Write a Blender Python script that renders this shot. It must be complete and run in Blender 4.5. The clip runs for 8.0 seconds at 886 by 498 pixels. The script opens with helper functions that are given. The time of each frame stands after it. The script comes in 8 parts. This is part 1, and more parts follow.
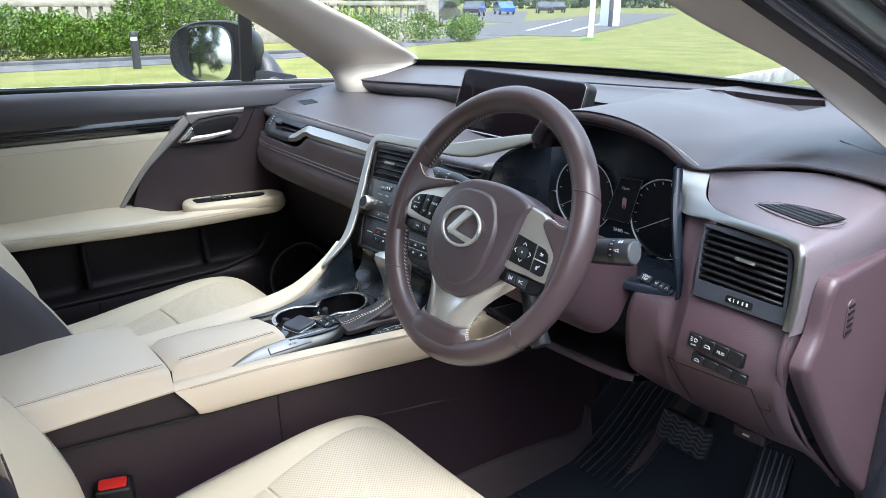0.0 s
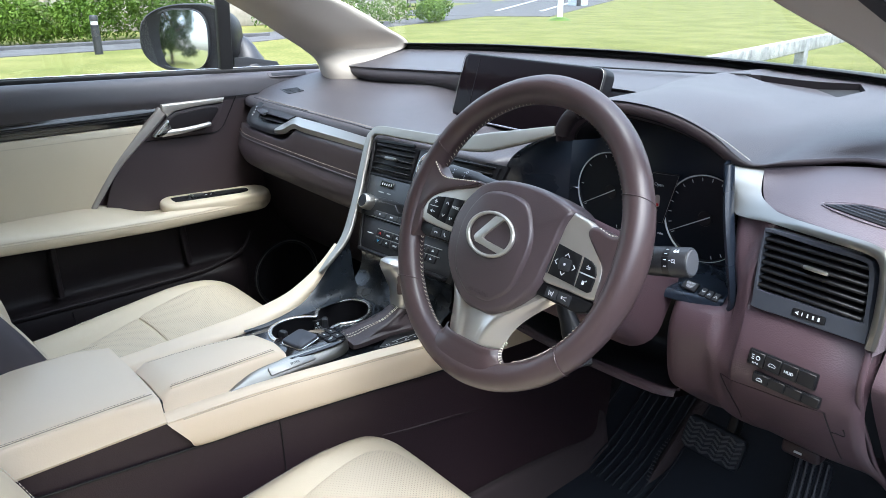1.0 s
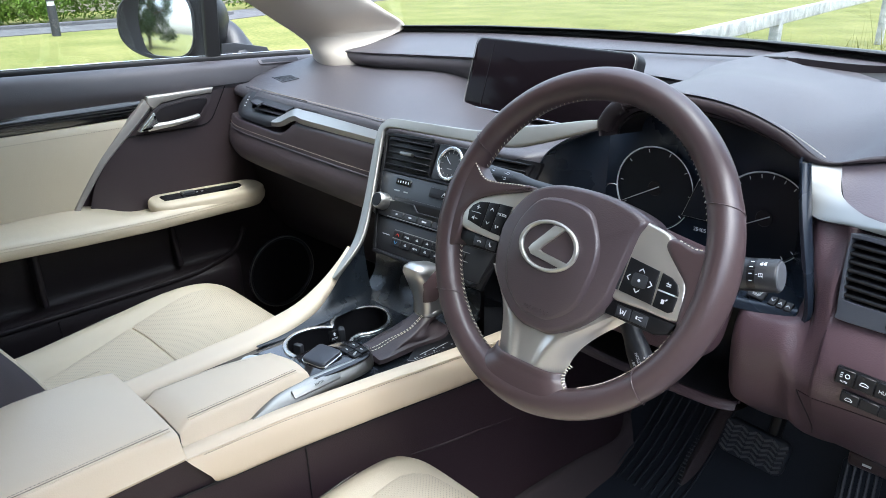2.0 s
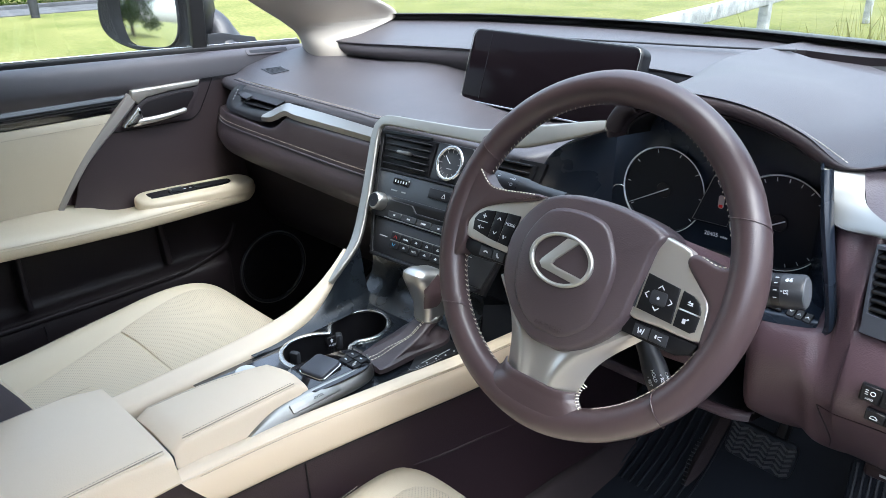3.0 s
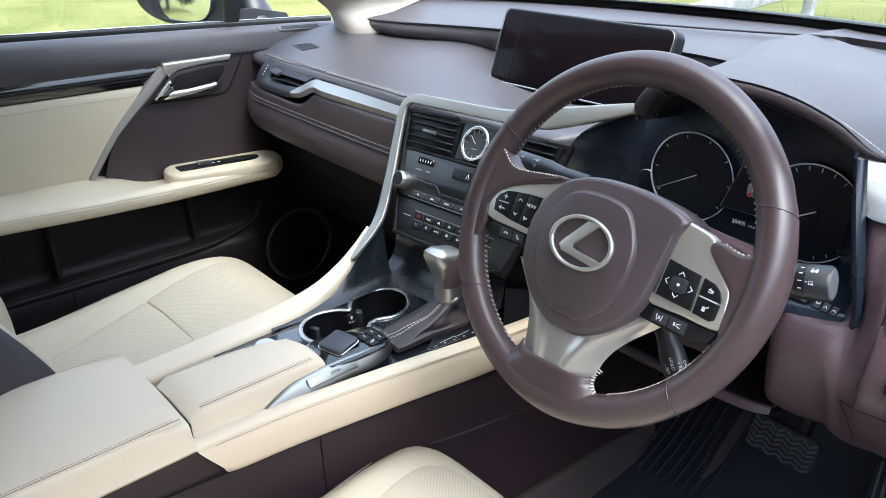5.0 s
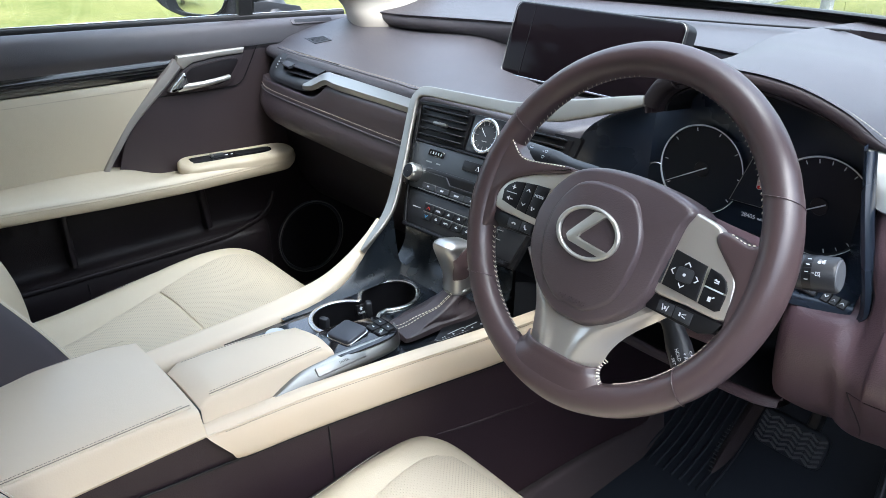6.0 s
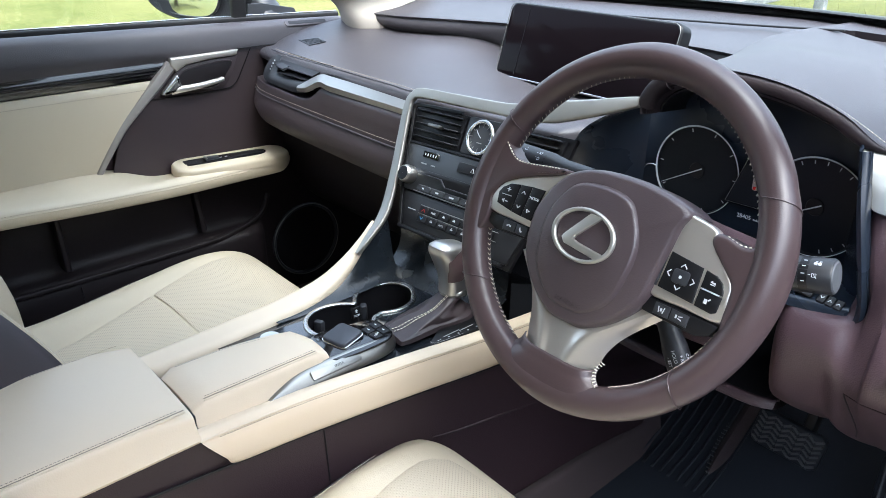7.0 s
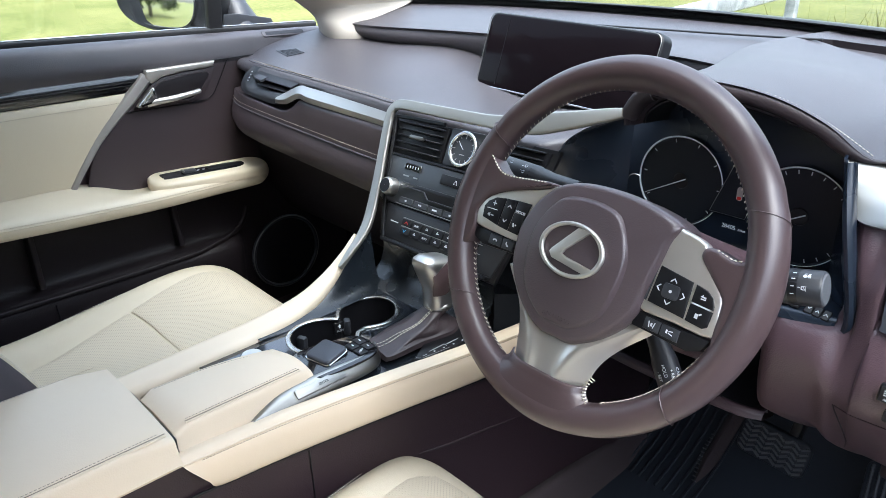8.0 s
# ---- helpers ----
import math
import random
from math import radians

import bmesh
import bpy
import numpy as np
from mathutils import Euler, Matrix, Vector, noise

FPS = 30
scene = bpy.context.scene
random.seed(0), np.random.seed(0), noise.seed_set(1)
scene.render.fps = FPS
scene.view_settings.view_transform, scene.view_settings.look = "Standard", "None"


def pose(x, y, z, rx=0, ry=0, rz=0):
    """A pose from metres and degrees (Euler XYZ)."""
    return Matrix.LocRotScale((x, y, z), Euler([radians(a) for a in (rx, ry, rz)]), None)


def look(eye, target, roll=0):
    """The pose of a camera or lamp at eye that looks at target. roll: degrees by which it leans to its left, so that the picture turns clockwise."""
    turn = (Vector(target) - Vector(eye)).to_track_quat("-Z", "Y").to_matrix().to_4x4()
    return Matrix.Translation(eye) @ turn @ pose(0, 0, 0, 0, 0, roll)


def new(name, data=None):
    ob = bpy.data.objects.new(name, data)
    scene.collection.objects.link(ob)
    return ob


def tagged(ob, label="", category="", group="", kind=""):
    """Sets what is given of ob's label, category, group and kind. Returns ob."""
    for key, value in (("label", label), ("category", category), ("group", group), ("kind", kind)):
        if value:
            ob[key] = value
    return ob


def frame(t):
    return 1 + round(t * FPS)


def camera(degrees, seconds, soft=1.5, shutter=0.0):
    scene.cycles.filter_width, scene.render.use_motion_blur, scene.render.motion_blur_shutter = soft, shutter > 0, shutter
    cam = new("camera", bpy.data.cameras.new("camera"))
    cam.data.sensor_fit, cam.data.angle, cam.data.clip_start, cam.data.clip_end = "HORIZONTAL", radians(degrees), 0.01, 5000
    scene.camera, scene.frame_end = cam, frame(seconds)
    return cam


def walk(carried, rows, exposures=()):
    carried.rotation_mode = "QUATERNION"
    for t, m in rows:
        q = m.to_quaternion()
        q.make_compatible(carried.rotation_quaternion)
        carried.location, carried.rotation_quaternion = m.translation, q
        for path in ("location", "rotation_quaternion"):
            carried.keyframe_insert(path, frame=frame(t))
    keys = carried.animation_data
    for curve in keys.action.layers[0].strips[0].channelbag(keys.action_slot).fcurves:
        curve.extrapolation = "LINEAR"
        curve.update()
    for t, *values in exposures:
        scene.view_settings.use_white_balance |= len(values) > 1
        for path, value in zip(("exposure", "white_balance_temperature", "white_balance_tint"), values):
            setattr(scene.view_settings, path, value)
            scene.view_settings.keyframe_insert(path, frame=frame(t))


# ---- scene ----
from mathutils.bvhtree import BVHTree

cam = camera(62.0, 8.0, soft=0.8)
METRES, EX, EY, EYE, TILT, LEAN, TURN = 0.369, 1.057, -0.62, 1.38, -18.5, 0.0, 51.0
ROWS = [
    (0.0, 0.0, 0.0, 0.0, 0.0, 0.0, -0.0),
    (0.5, -0.0592, 0.1426, 0.0431, -0.84, -0.58, 0.5),
    (1.0, -0.1689, 0.2902, 0.0915, -2.19, -1.38, 1.18),
    (1.5, -0.3031, 0.4289, 0.1399, -3.5, -2.25, 1.91),
    (3.0, -0.4235, 0.65, 0.2832, -5.51, -4.7, 2.91),
    (3.5, -0.4152, 0.6699, 0.284, -5.23, -5.19, 2.64),
    (4.0, -0.4099, 0.6733, 0.2786, -4.64, -5.54, 2.17),
    (4.5, -0.408, 0.6705, 0.273, -3.93, -5.73, 1.69),
    (5.0, -0.3943, 0.6611, 0.2679, -3.08, -5.88, 1.25),
    (6.5, -0.3775, 0.6444, 0.2454, -1.87, -6.17, 0.89),
    (7.0, -0.3761, 0.6575, 0.254, -2.35, -6.07, 1.15),
    (7.5, -0.3811, 0.6758, 0.2626, -3.11, -5.89, 1.49),
    (8.0, -0.3939, 0.6921, 0.2771, -4.07, -5.61, 1.78),
]
walk(cam, [(t, pose(EX, EY, EYE, TILT, LEAN, TURN) @ pose(METRES * x, METRES * y, METRES * z, 90 + pitch, roll, yaw)) for t, x, y, z, yaw, pitch, roll in ROWS],
     exposures=[(0.0, 1.84, 6030, 6), (4.5, 1.95, 6030, 6), (8.0, 1.95, 6030, 6)])

# ---- light: bright overcast day ----
world = bpy.data.worlds.new("overcast_sky")
scene.world = world
world.use_nodes = True
wn = world.node_tree.nodes
sky = wn.new("ShaderNodeTexSky")
sky.sky_type, sky.sun_disc = "NISHITA", False
sky.sun_elevation, sky.sun_rotation = radians(65), radians(110)
sky.air_density, sky.dust_density, sky.ozone_density = 1.0, 2.0, 1.0
soft = wn.new("ShaderNodeHueSaturation")
soft.inputs["Saturation"].default_value = 0.55
world.node_tree.links.new(sky.outputs[0], soft.inputs["Color"])
# an overcast sky is about three times as bright overhead as at the horizon
where, part_z, rise, veil = wn.new("ShaderNodeTexCoord"), wn.new("ShaderNodeSeparateXYZ"), wn.new("ShaderNodeMath"), wn.new("ShaderNodeVectorMath")
rise.operation, rise.use_clamp, veil.operation = "MULTIPLY_ADD", False, "SCALE"
rise.inputs[1].default_value, rise.inputs[2].default_value = 2.1, 0.65
world.node_tree.links.new(where.outputs["Generated"], part_z.inputs[0])
world.node_tree.links.new(part_z.outputs[2], rise.inputs[0])
world.node_tree.links.new(soft.outputs[0], veil.inputs[0])
world.node_tree.links.new(rise.outputs[0], veil.inputs["Scale"])
world.node_tree.links.new(veil.outputs[0], wn["Background"].inputs[0])
wn["Background"].inputs[1].default_value = 0.142
sun = new("sun", bpy.data.lights.new("sun", "SUN"))
sun.data.energy, sun.data.angle, sun.data.color = 1.25, radians(60), (1.0, 0.97, 0.92)
sun.matrix_world = look((22, -8, 50), (0, 0, 0))

# ---- building helpers ----
V = Vector


def spl(pts, n=6, closed=False):
    """A smooth line through the points, n steps a span."""
    p = [V(q) for q in pts]
    out, count = [], len(p)
    for i in range(count if closed else count - 1):
        if closed:
            a, b, c, d = p[i - 1], p[i], p[(i + 1) % count], p[(i + 2) % count]
        else:
            a, b, c, d = p[max(i - 1, 0)], p[i], p[i + 1], p[min(i + 2, count - 1)]
        for k in range(n):
            t = k / n
            out.append(0.5 * (2 * b + (c - a) * t + (2 * a - 5 * b + 4 * c - d) * t * t + (3 * b - a - 3 * c + d) * t ** 3))
    if not closed:
        out.append(p[-1].copy())
    return out


def rr(w, h, r, n=4):
    """A rounded rectangle as (u, v) points, anticlockwise."""
    out = []
    for cx, cy, a0 in ((w / 2 - r, h / 2 - r, 0), (-w / 2 + r, h / 2 - r, 90), (-w / 2 + r, -h / 2 + r, 180), (w / 2 - r, -h / 2 + r, 270)):
        for k in range(n + 1):
            a = radians(a0 + 90 * k / n)
            out.append((cx + r * math.cos(a), cy + r * math.sin(a)))
    return out


def oval(w, h, n=16):
    return [(w / 2 * math.cos(2 * math.pi * k / n), h / 2 * math.sin(2 * math.pi * k / n)) for k in range(n)]


def skin(bm, rows, wrap=False, loop=False, caps=False):
    """Faces between rows of points. wrap: each row is closed; loop: the last row joins the first."""
    vs = [[bm.verts.new(p) for p in row] for row in rows]
    m, n = len(vs), len(vs[0])
    for i in range(m if loop else m - 1):
        for j in range(n if wrap else n - 1):
            a, b = vs[i], vs[(i + 1) % m]
            try:
                bm.faces.new((a[j], a[(j + 1) % n], b[(j + 1) % n], b[j]))
            except ValueError:
                pass
    if caps:
        bm.faces.new(vs[0][::-1])
        bm.faces.new(vs[-1])
    return vs


def sweep(path, prof, up=(0, 0, 1), closed=False, scale=None, caps=True, bm=None):
    """A profile carried along a line. scale(t) gives (su, sv)."""
    bm = bm or bmesh.new()
    p = [V(q) for q in path]
    up, rows, n = V(up), [], len(p)
    for i in range(n):
        t = (p[(i + 1) % n] - p[i - 1]) if closed else (p[min(i + 1, n - 1)] - p[max(i - 1, 0)])
        t.normalize()
        side = t.cross(up).normalized()
        v = side.cross(t)
        su, sv = scale(i / (n - 1)) if scale else (1, 1)
        rows.append([p[i] + side * (a * su) + v * (b * sv) for a, b in prof])
    skin(bm, rows, wrap=True, loop=closed, caps=caps and not closed)
    return bm


def patch(ctrl, nu=6, nv=6, thick=0.0, bm=None):
    """A smooth sheet through a grid of points, thickened downwards along its normals."""
    bm = bm or bmesh.new()
    rows = [spl(r, nv) for r in ctrl]
    cols = [spl([r[j] for r in rows], nu) for j in range(len(rows[0]))]
    grid = [[c[i] for c in cols] for i in range(len(cols[0]))]
    if not thick:
        skin(bm, grid)
        return bm
    m, n = len(grid), len(grid[0])
    low = []
    for i in range(m):
        line = []
        for j in range(n):
            du = grid[min(i + 1, m - 1)][j] - grid[max(i - 1, 0)][j]
            dv = grid[i][min(j + 1, n - 1)] - grid[i][max(j - 1, 0)]
            line.append(grid[i][j] - du.cross(dv).normalized() * thick)
        low.append(line)
    ring = lambda g: [g[0][j] for j in range(n)] + [g[i][-1] for i in range(1, m)] + [g[-1][j] for j in range(n - 2, -1, -1)] + [g[i][0] for i in range(m - 2, 0, -1)]
    skin(bm, grid)
    skin(bm, [r[::-1] for r in low])
    skin(bm, [ring(low), ring(grid)], wrap=True)
    bmesh.ops.remove_doubles(bm, verts=bm.verts, dist=1e-6)
    return bm


def slab(outline, depth, m=None, bevel=0.0, seg=2, bm=None):
    """A flat outline (u, v) given depth along +z, with its upper edge rounded."""
    bm = bm or bmesh.new()
    steps = [(0.0, 0.0)]
    if bevel:
        steps += [(depth - bevel + bevel * math.sin(a), bevel * (1 - math.cos(a))) for a in (math.pi / 2 * k / seg for k in range(seg + 1))]
    else:
        steps.append((depth, 0.0))
    pts = [V((u, v)) for u, v in outline]
    n = len(pts)
    rows = []
    for z, inset in steps:
        row = []
        for i in range(n):
            a, b = (pts[i] - pts[i - 1]), (pts[(i + 1) % n] - pts[i])
            a = a.normalized() if a.length > 1e-9 else b.normalized()
            b = b.normalized() if b.length > 1e-9 else a
            nrm = V((-a.y - b.y, a.x + b.x))
            nrm = nrm.normalized() if nrm.length > 1e-9 else V((-a.y, a.x))
            q = pts[i] + nrm * inset
            row.append((m or Matrix()) @ V((q.x, q.y, z)))
        rows.append(row)
    skin(bm, rows, wrap=True, caps=True)
    return bm


def box(c, s, bevel=0.0, seg=2, m=None, bm=None):
    """A box round c of size s with rounded edges, in the frame m."""
    bm = bm or bmesh.new()
    made = bmesh.ops.create_cube(bm, size=1, matrix=(m or Matrix()) @ Matrix.LocRotScale(c, None, s))
    if bevel:
        edges = list({e for v in made["verts"] for e in v.link_edges})
        bmesh.ops.bevel(bm, geom=edges, offset=bevel, segments=seg, affect="EDGES", profile=0.5)
    return bm


def lathe(prof, n=32, m=None, bm=None, caps=False):
    """A profile of (r, z) turned round z."""
    bm = bm or bmesh.new()
    rows = [[(m or Matrix()) @ V((r * math.cos(2 * math.pi * k / n), r * math.sin(2 * math.pi * k / n), z)) for k in range(n)] for r, z in prof]
    skin(bm, rows, wrap=True, caps=caps)
    return bm


def ring(r, tube, m=None, n=48, k=10, bm=None, flat=1.0):
    bm = bm or bmesh.new()
    rows = []
    for i in range(n):
        a = 2 * math.pi * i / n
        rows.append([(m or Matrix()) @ V(((r + tube * math.cos(b)) * math.cos(a), (r + tube * math.cos(b)) * math.sin(a), flat * tube * math.sin(b))) for b in (2 * math.pi * j / k for j in range(k))])
    skin(bm, rows, wrap=True, loop=True)
    return bm


def mesh(name, bm, mat, smooth=40):
    bmesh.ops.recalc_face_normals(bm, faces=bm.faces)
    me = bpy.data.meshes.new(name)
    bm.to_mesh(me)
    bm.free()
    me.materials.append(mat)
    if smooth:
        me.polygons.foreach_set("use_smooth", [True] * len(me.polygons))
        me.set_sharp_from_angle(angle=radians(smooth))
    return me


def thing(name, base, label, category, group="", kind=""):
    """An empty at the base of a thing; its parts hang on it."""
    ob = new(name)
    ob.empty_display_size = 0.05
    ob.location = base
    return tagged(ob, label, category, group, kind)


def part(name, bm, mat, parent, label="", smooth=40):
    ob = new(name, mesh(name, bm, mat, smooth))
    ob.parent = parent
    if parent.type == "EMPTY":
        ob.matrix_parent_inverse = Matrix.Translation(-parent.location)
    return tagged(ob, label) if label else ob


def solo(name, bm, mat, label="", category="", group="", kind="", smooth=40):
    return tagged(new(name, mesh(name, bm, mat, smooth)), label, category, group, kind)


def words(body, size, m, mat, parent, name="lettering", align="CENTER"):
    cu = bpy.data.curves.new(name, "FONT")
    cu.body, cu.size, cu.align_x, cu.align_y, cu.extrude = body, size, align, "CENTER", 0.0002
    cu.materials.append(mat)
    ob = new(name, cu)
    ob.parent = parent
    inv = Matrix.Translation(-parent.location) if parent.type == "EMPTY" else Matrix()
    ob.matrix_parent_inverse = inv
    ob.matrix_basis = m
    return ob


def stitches(path, parent, mat, step=0.0065, length=0.0045, r=0.0006, lift=(0, 0, 0), name="stitching"):
    """A row of thread stitches along a line."""
    bm = bmesh.new()
    p = [V(q) + V(lift) for q in path]
    lens = [0.0]
    for a, b in zip(p, p[1:]):
        lens.append(lens[-1] + (b - a).length)
    at = lambda d: next((p[i].lerp(p[i + 1], (d - lens[i]) / max(1e-9, lens[i + 1] - lens[i])) for i in range(len(p) - 1) if lens[i + 1] >= d), p[-1])
    d = 0.0
    while d + length < lens[-1]:
        a, b = at(d), at(d + length)
        t = (b - a).normalized()
        s = t.orthogonal().normalized()
        u = t.cross(s)
        skin(bm, [[q + (s * math.cos(k * 1.2566) + u * math.sin(k * 1.2566)) * w for k in range(5)] for q, w in ((a, r * 0.4), (a.lerp(b, 0.25), r), (a.lerp(b, 0.75), r), (b, r * 0.4))], wrap=True, caps=True)
        d += step
    return part(name, bm, mat, parent)


def frame_of(origin, x, z):
    """A frame at origin with its x axis along x and its z axis close to z."""
    x, z = V(x).normalized(), V(z)
    y = z.cross(x).normalized()
    z = x.cross(y)
    return Matrix(((x.x, y.x, z.x, origin[0]), (x.y, y.y, z.y, origin[1]), (x.z, y.z, z.z, origin[2]), (0, 0, 0, 1)))

# ---- materials ----


def material(name, colour, rough=0.5, metal=0.0, grain=0.0, grain_scale=900, spread=0.12, spread_scale=6, coat=0.0, spec=0.5, pores=False, soft=0.0):
    """A surface with slow unevenness of colour and gloss, and a fine relief."""
    mt = bpy.data.materials.new(name)
    mt.use_nodes = True
    nt = mt.node_tree
    b = nt.nodes["Principled BSDF"]
    b.inputs["Roughness"].default_value, b.inputs["Metallic"].default_value = rough, metal
    b.inputs["Specular IOR Level"].default_value = spec
    b.inputs["Coat Weight"].default_value = coat
    b.inputs["Coat Roughness"].default_value = 0.05
    tc = nt.nodes.new("ShaderNodeTexCoord")
    slow = nt.nodes.new("ShaderNodeTexNoise")
    slow.inputs["Scale"].default_value, slow.inputs["Detail"].default_value = spread_scale, 5
    nt.links.new(tc.outputs["Object"], slow.inputs["Vector"])
    mix = nt.nodes.new("ShaderNodeMix")
    mix.data_type = "RGBA"
    lo, hi = [c * (1 - spread) for c in colour], [min(1, c * (1 + spread)) for c in colour]
    mix.inputs[6].default_value, mix.inputs[7].default_value = (*lo, 1), (*hi, 1)
    nt.links.new(slow.outputs["Fac"], mix.inputs[0])
    nt.links.new(mix.outputs[2], b.inputs["Base Color"])
    gl = nt.nodes.new("ShaderNodeMapRange")
    gl.inputs["To Min"].default_value, gl.inputs["To Max"].default_value = max(0.02, rough - 0.08), min(1, rough + 0.08)
    nt.links.new(slow.outputs["Fac"], gl.inputs["Value"])
    nt.links.new(gl.outputs[0], b.inputs["Roughness"])
    if grain:
        fine = nt.nodes.new("ShaderNodeTexVoronoi" if pores else "ShaderNodeTexNoise")
        fine.inputs["Scale"].default_value = grain_scale
        nt.links.new(tc.outputs["Object"], fine.inputs["Vector"])
        bump = nt.nodes.new("ShaderNodeBump")
        bump.inputs["Strength"].default_value, bump.inputs["Distance"].default_value = grain, 0.0006
        nt.links.new(fine.outputs[0], bump.inputs["Height"])
        nt.links.new(bump.outputs[0], b.inputs["Normal"])
        if soft:
            wave, sag = nt.nodes.new("ShaderNodeTexNoise"), nt.nodes.new("ShaderNodeBump")
            wave.inputs["Scale"].default_value, wave.inputs["Detail"].default_value = 16, 3
            sag.inputs["Strength"].default_value, sag.inputs["Distance"].default_value = soft, 0.006
            nt.links.new(tc.outputs["Object"], wave.inputs["Vector"])
            nt.links.new(wave.outputs[0], sag.inputs["Height"])
            nt.links.new(sag.outputs[0], bump.inputs["Normal"])
    return mt


M_DASH = material("brown_grained_dash", (0.061, 0.055, 0.061), 0.42, grain=0.35, grain_scale=750, pores=True)
M_ROLL = material("brown_padded_leather", (0.046, 0.034, 0.037), 0.45, grain=0.25, grain_scale=750, pores=True)
M_LOWER = material("brown_moulded_plastic", (0.070, 0.043, 0.051), 0.38, grain=0.3, grain_scale=600, pores=True)
M_WHEEL = material("brown_smooth_leather", (0.066, 0.043, 0.045), 0.34, grain=0.10, grain_scale=900, pores=True, spec=0.65)
M_HUB = material("brown_grained_cover", (0.078, 0.058, 0.064), 0.33, grain=0.25, grain_scale=700, pores=True, spec=0.6)
M_BEIGE = material("ivory_leather", (0.60, 0.52, 0.385), 0.42, grain=0.2, grain_scale=600, spread=0.05, pores=True, soft=0.25)
M_BEIGE_ARM = material("ivory_armrest_leather", (0.76, 0.635, 0.48), 0.42, grain=0.16, grain_scale=600, spread=0.05, pores=True, soft=0.15)
M_SPOKE = material("satin_spoke_metal", (0.62, 0.585, 0.54), 0.30, 0.72, spread=0.03)
M_SILVER = material("satin_silver", (0.50, 0.49, 0.465), 0.38, 1.0, grain=0.03, spread=0.05)
M_BRIGHT = material("bright_satin_silver", (0.72, 0.72, 0.70), 0.24, 1.0, spread=0.02)
M_CHROME = material("chrome", (0.85, 0.85, 0.85), 0.08, 1.0, spread=0.02)
M_BLACK = material("black_plastic", (0.0065, 0.0065, 0.008), 0.42, grain=0.2, spec=0.35)
M_GLOSS = material("piano_black", (0.008, 0.008, 0.010), 0.07, coat=0.5)
M_WOOD = material("black_wood_inlay", (0.010, 0.010, 0.012), 0.12, coat=0.6)
# fine pale streaks along the veneer
_wt = M_WOOD.node_tree
_map, _streak, _ramp = _wt.nodes.new("ShaderNodeMapping"), _wt.nodes.new("ShaderNodeTexNoise"), _wt.nodes.new("ShaderNodeValToRGB")
_map.inputs["Scale"].default_value = (60, 2.2, 260)
_streak.inputs["Scale"].default_value, _streak.inputs["Detail"].default_value = 1.0, 4
_ramp.color_ramp.elements[0].position, _ramp.color_ramp.elements[1].position = 0.45, 0.72
_ramp.color_ramp.elements[0].color, _ramp.color_ramp.elements[1].color = (0.006, 0.006, 0.008, 1), (0.060, 0.058, 0.056, 1)
_wt.links.new(_wt.nodes["Texture Coordinate"].outputs["Object"], _map.inputs["Vector"])
_wt.links.new(_map.outputs[0], _streak.inputs["Vector"])
_wt.links.new(_streak.outputs["Fac"], _ramp.inputs[0])
_wt.links.new(_ramp.outputs[0], _wt.nodes["Principled BSDF"].inputs["Base Color"])
M_GREY = material("charcoal_plastic", (0.028, 0.030, 0.035), 0.42, grain=0.2)
M_MAT = material("black_rubber", (0.012, 0.015, 0.021), 0.50, spec=0.25, grain=0.3, grain_scale=400)
M_CARPET = material("brown_carpet", (0.030, 0.021, 0.024), 0.95, grain=1.0, grain_scale=1300)
M_CLOTH = material("ivory_pillar_cloth", (0.43, 0.385, 0.335), 0.8, grain=0.4, grain_scale=1600, spread=0.04)
M_TAUPE = material("taupe_seat_side", (0.050, 0.042, 0.048), 0.5, grain=0.3)
M_PAINT = material("dark_grey_car_paint", (0.03, 0.032, 0.04), 0.25, 0.3, coat=1.0)
M_COWL = material("grey_cowl_plastic", (0.055, 0.062, 0.066), 0.45, grain=0.2)
M_SEAL = material("black_rubber_seal", (0.012, 0.012, 0.013), 0.6)
M_THREAD = material("ivory_thread", (0.75, 0.70, 0.58), 0.7)
M_THREAD_TAN = material("tan_thread", (0.42, 0.36, 0.30), 0.7)
# ivory thread darkened: the shade of the stitch holes is in its colour
M_THREAD_IVORY = material("hole_shaded_thread", (0.38, 0.315, 0.24), 0.8)
# leather darkened for the shade inside the seam creases
M_CREASE = material("seam_shadowed_leather", (0.30, 0.245, 0.185), 0.7)
M_MARK = material("white_print", (0.62, 0.64, 0.67), 0.5)
M_RED = material("red_plastic", (0.55, 0.02, 0.015), 0.35)
M_BLUE = material("blue_print", (0.05, 0.25, 0.5), 0.5)
M_DARKGLASS = material("dark_display_glass", (0.005, 0.0035, 0.0045), 0.10, spec=0.06)
M_MIRROR = material("mirror_silver", (0.9, 0.92, 0.93), 0.01, 1.0, spread=0.0)


M_SLANT = material("taupe_satin_trim", (0.40, 0.37, 0.34), 0.38, 0.5, spread=0.05)
M_DIAL = material("matt_dark_dial", (0.008, 0.010, 0.014), 0.40, spec=0.25)
M_BOWL = material("slate_black_surround", (0.013, 0.019, 0.030), 0.26, grain=0.1)
M_EMBLEM = material("satin_emblem_silver", (0.60, 0.58, 0.54), 0.36, 0.8)
# dash brown made lighter: the light on the driver's side is in the colour
M_PAD = material("lightened_side_pad", (0.130, 0.108, 0.121), 0.38, grain=0.35, grain_scale=600, pores=True)
# base darkened to carry the shade of the lower door, glovebox and recesses
M_TRIM = material("shade_blackened_trim", (0.0100, 0.0070, 0.0085), 0.55, spec=0.3, grain=0.4, grain_scale=600, pores=True)
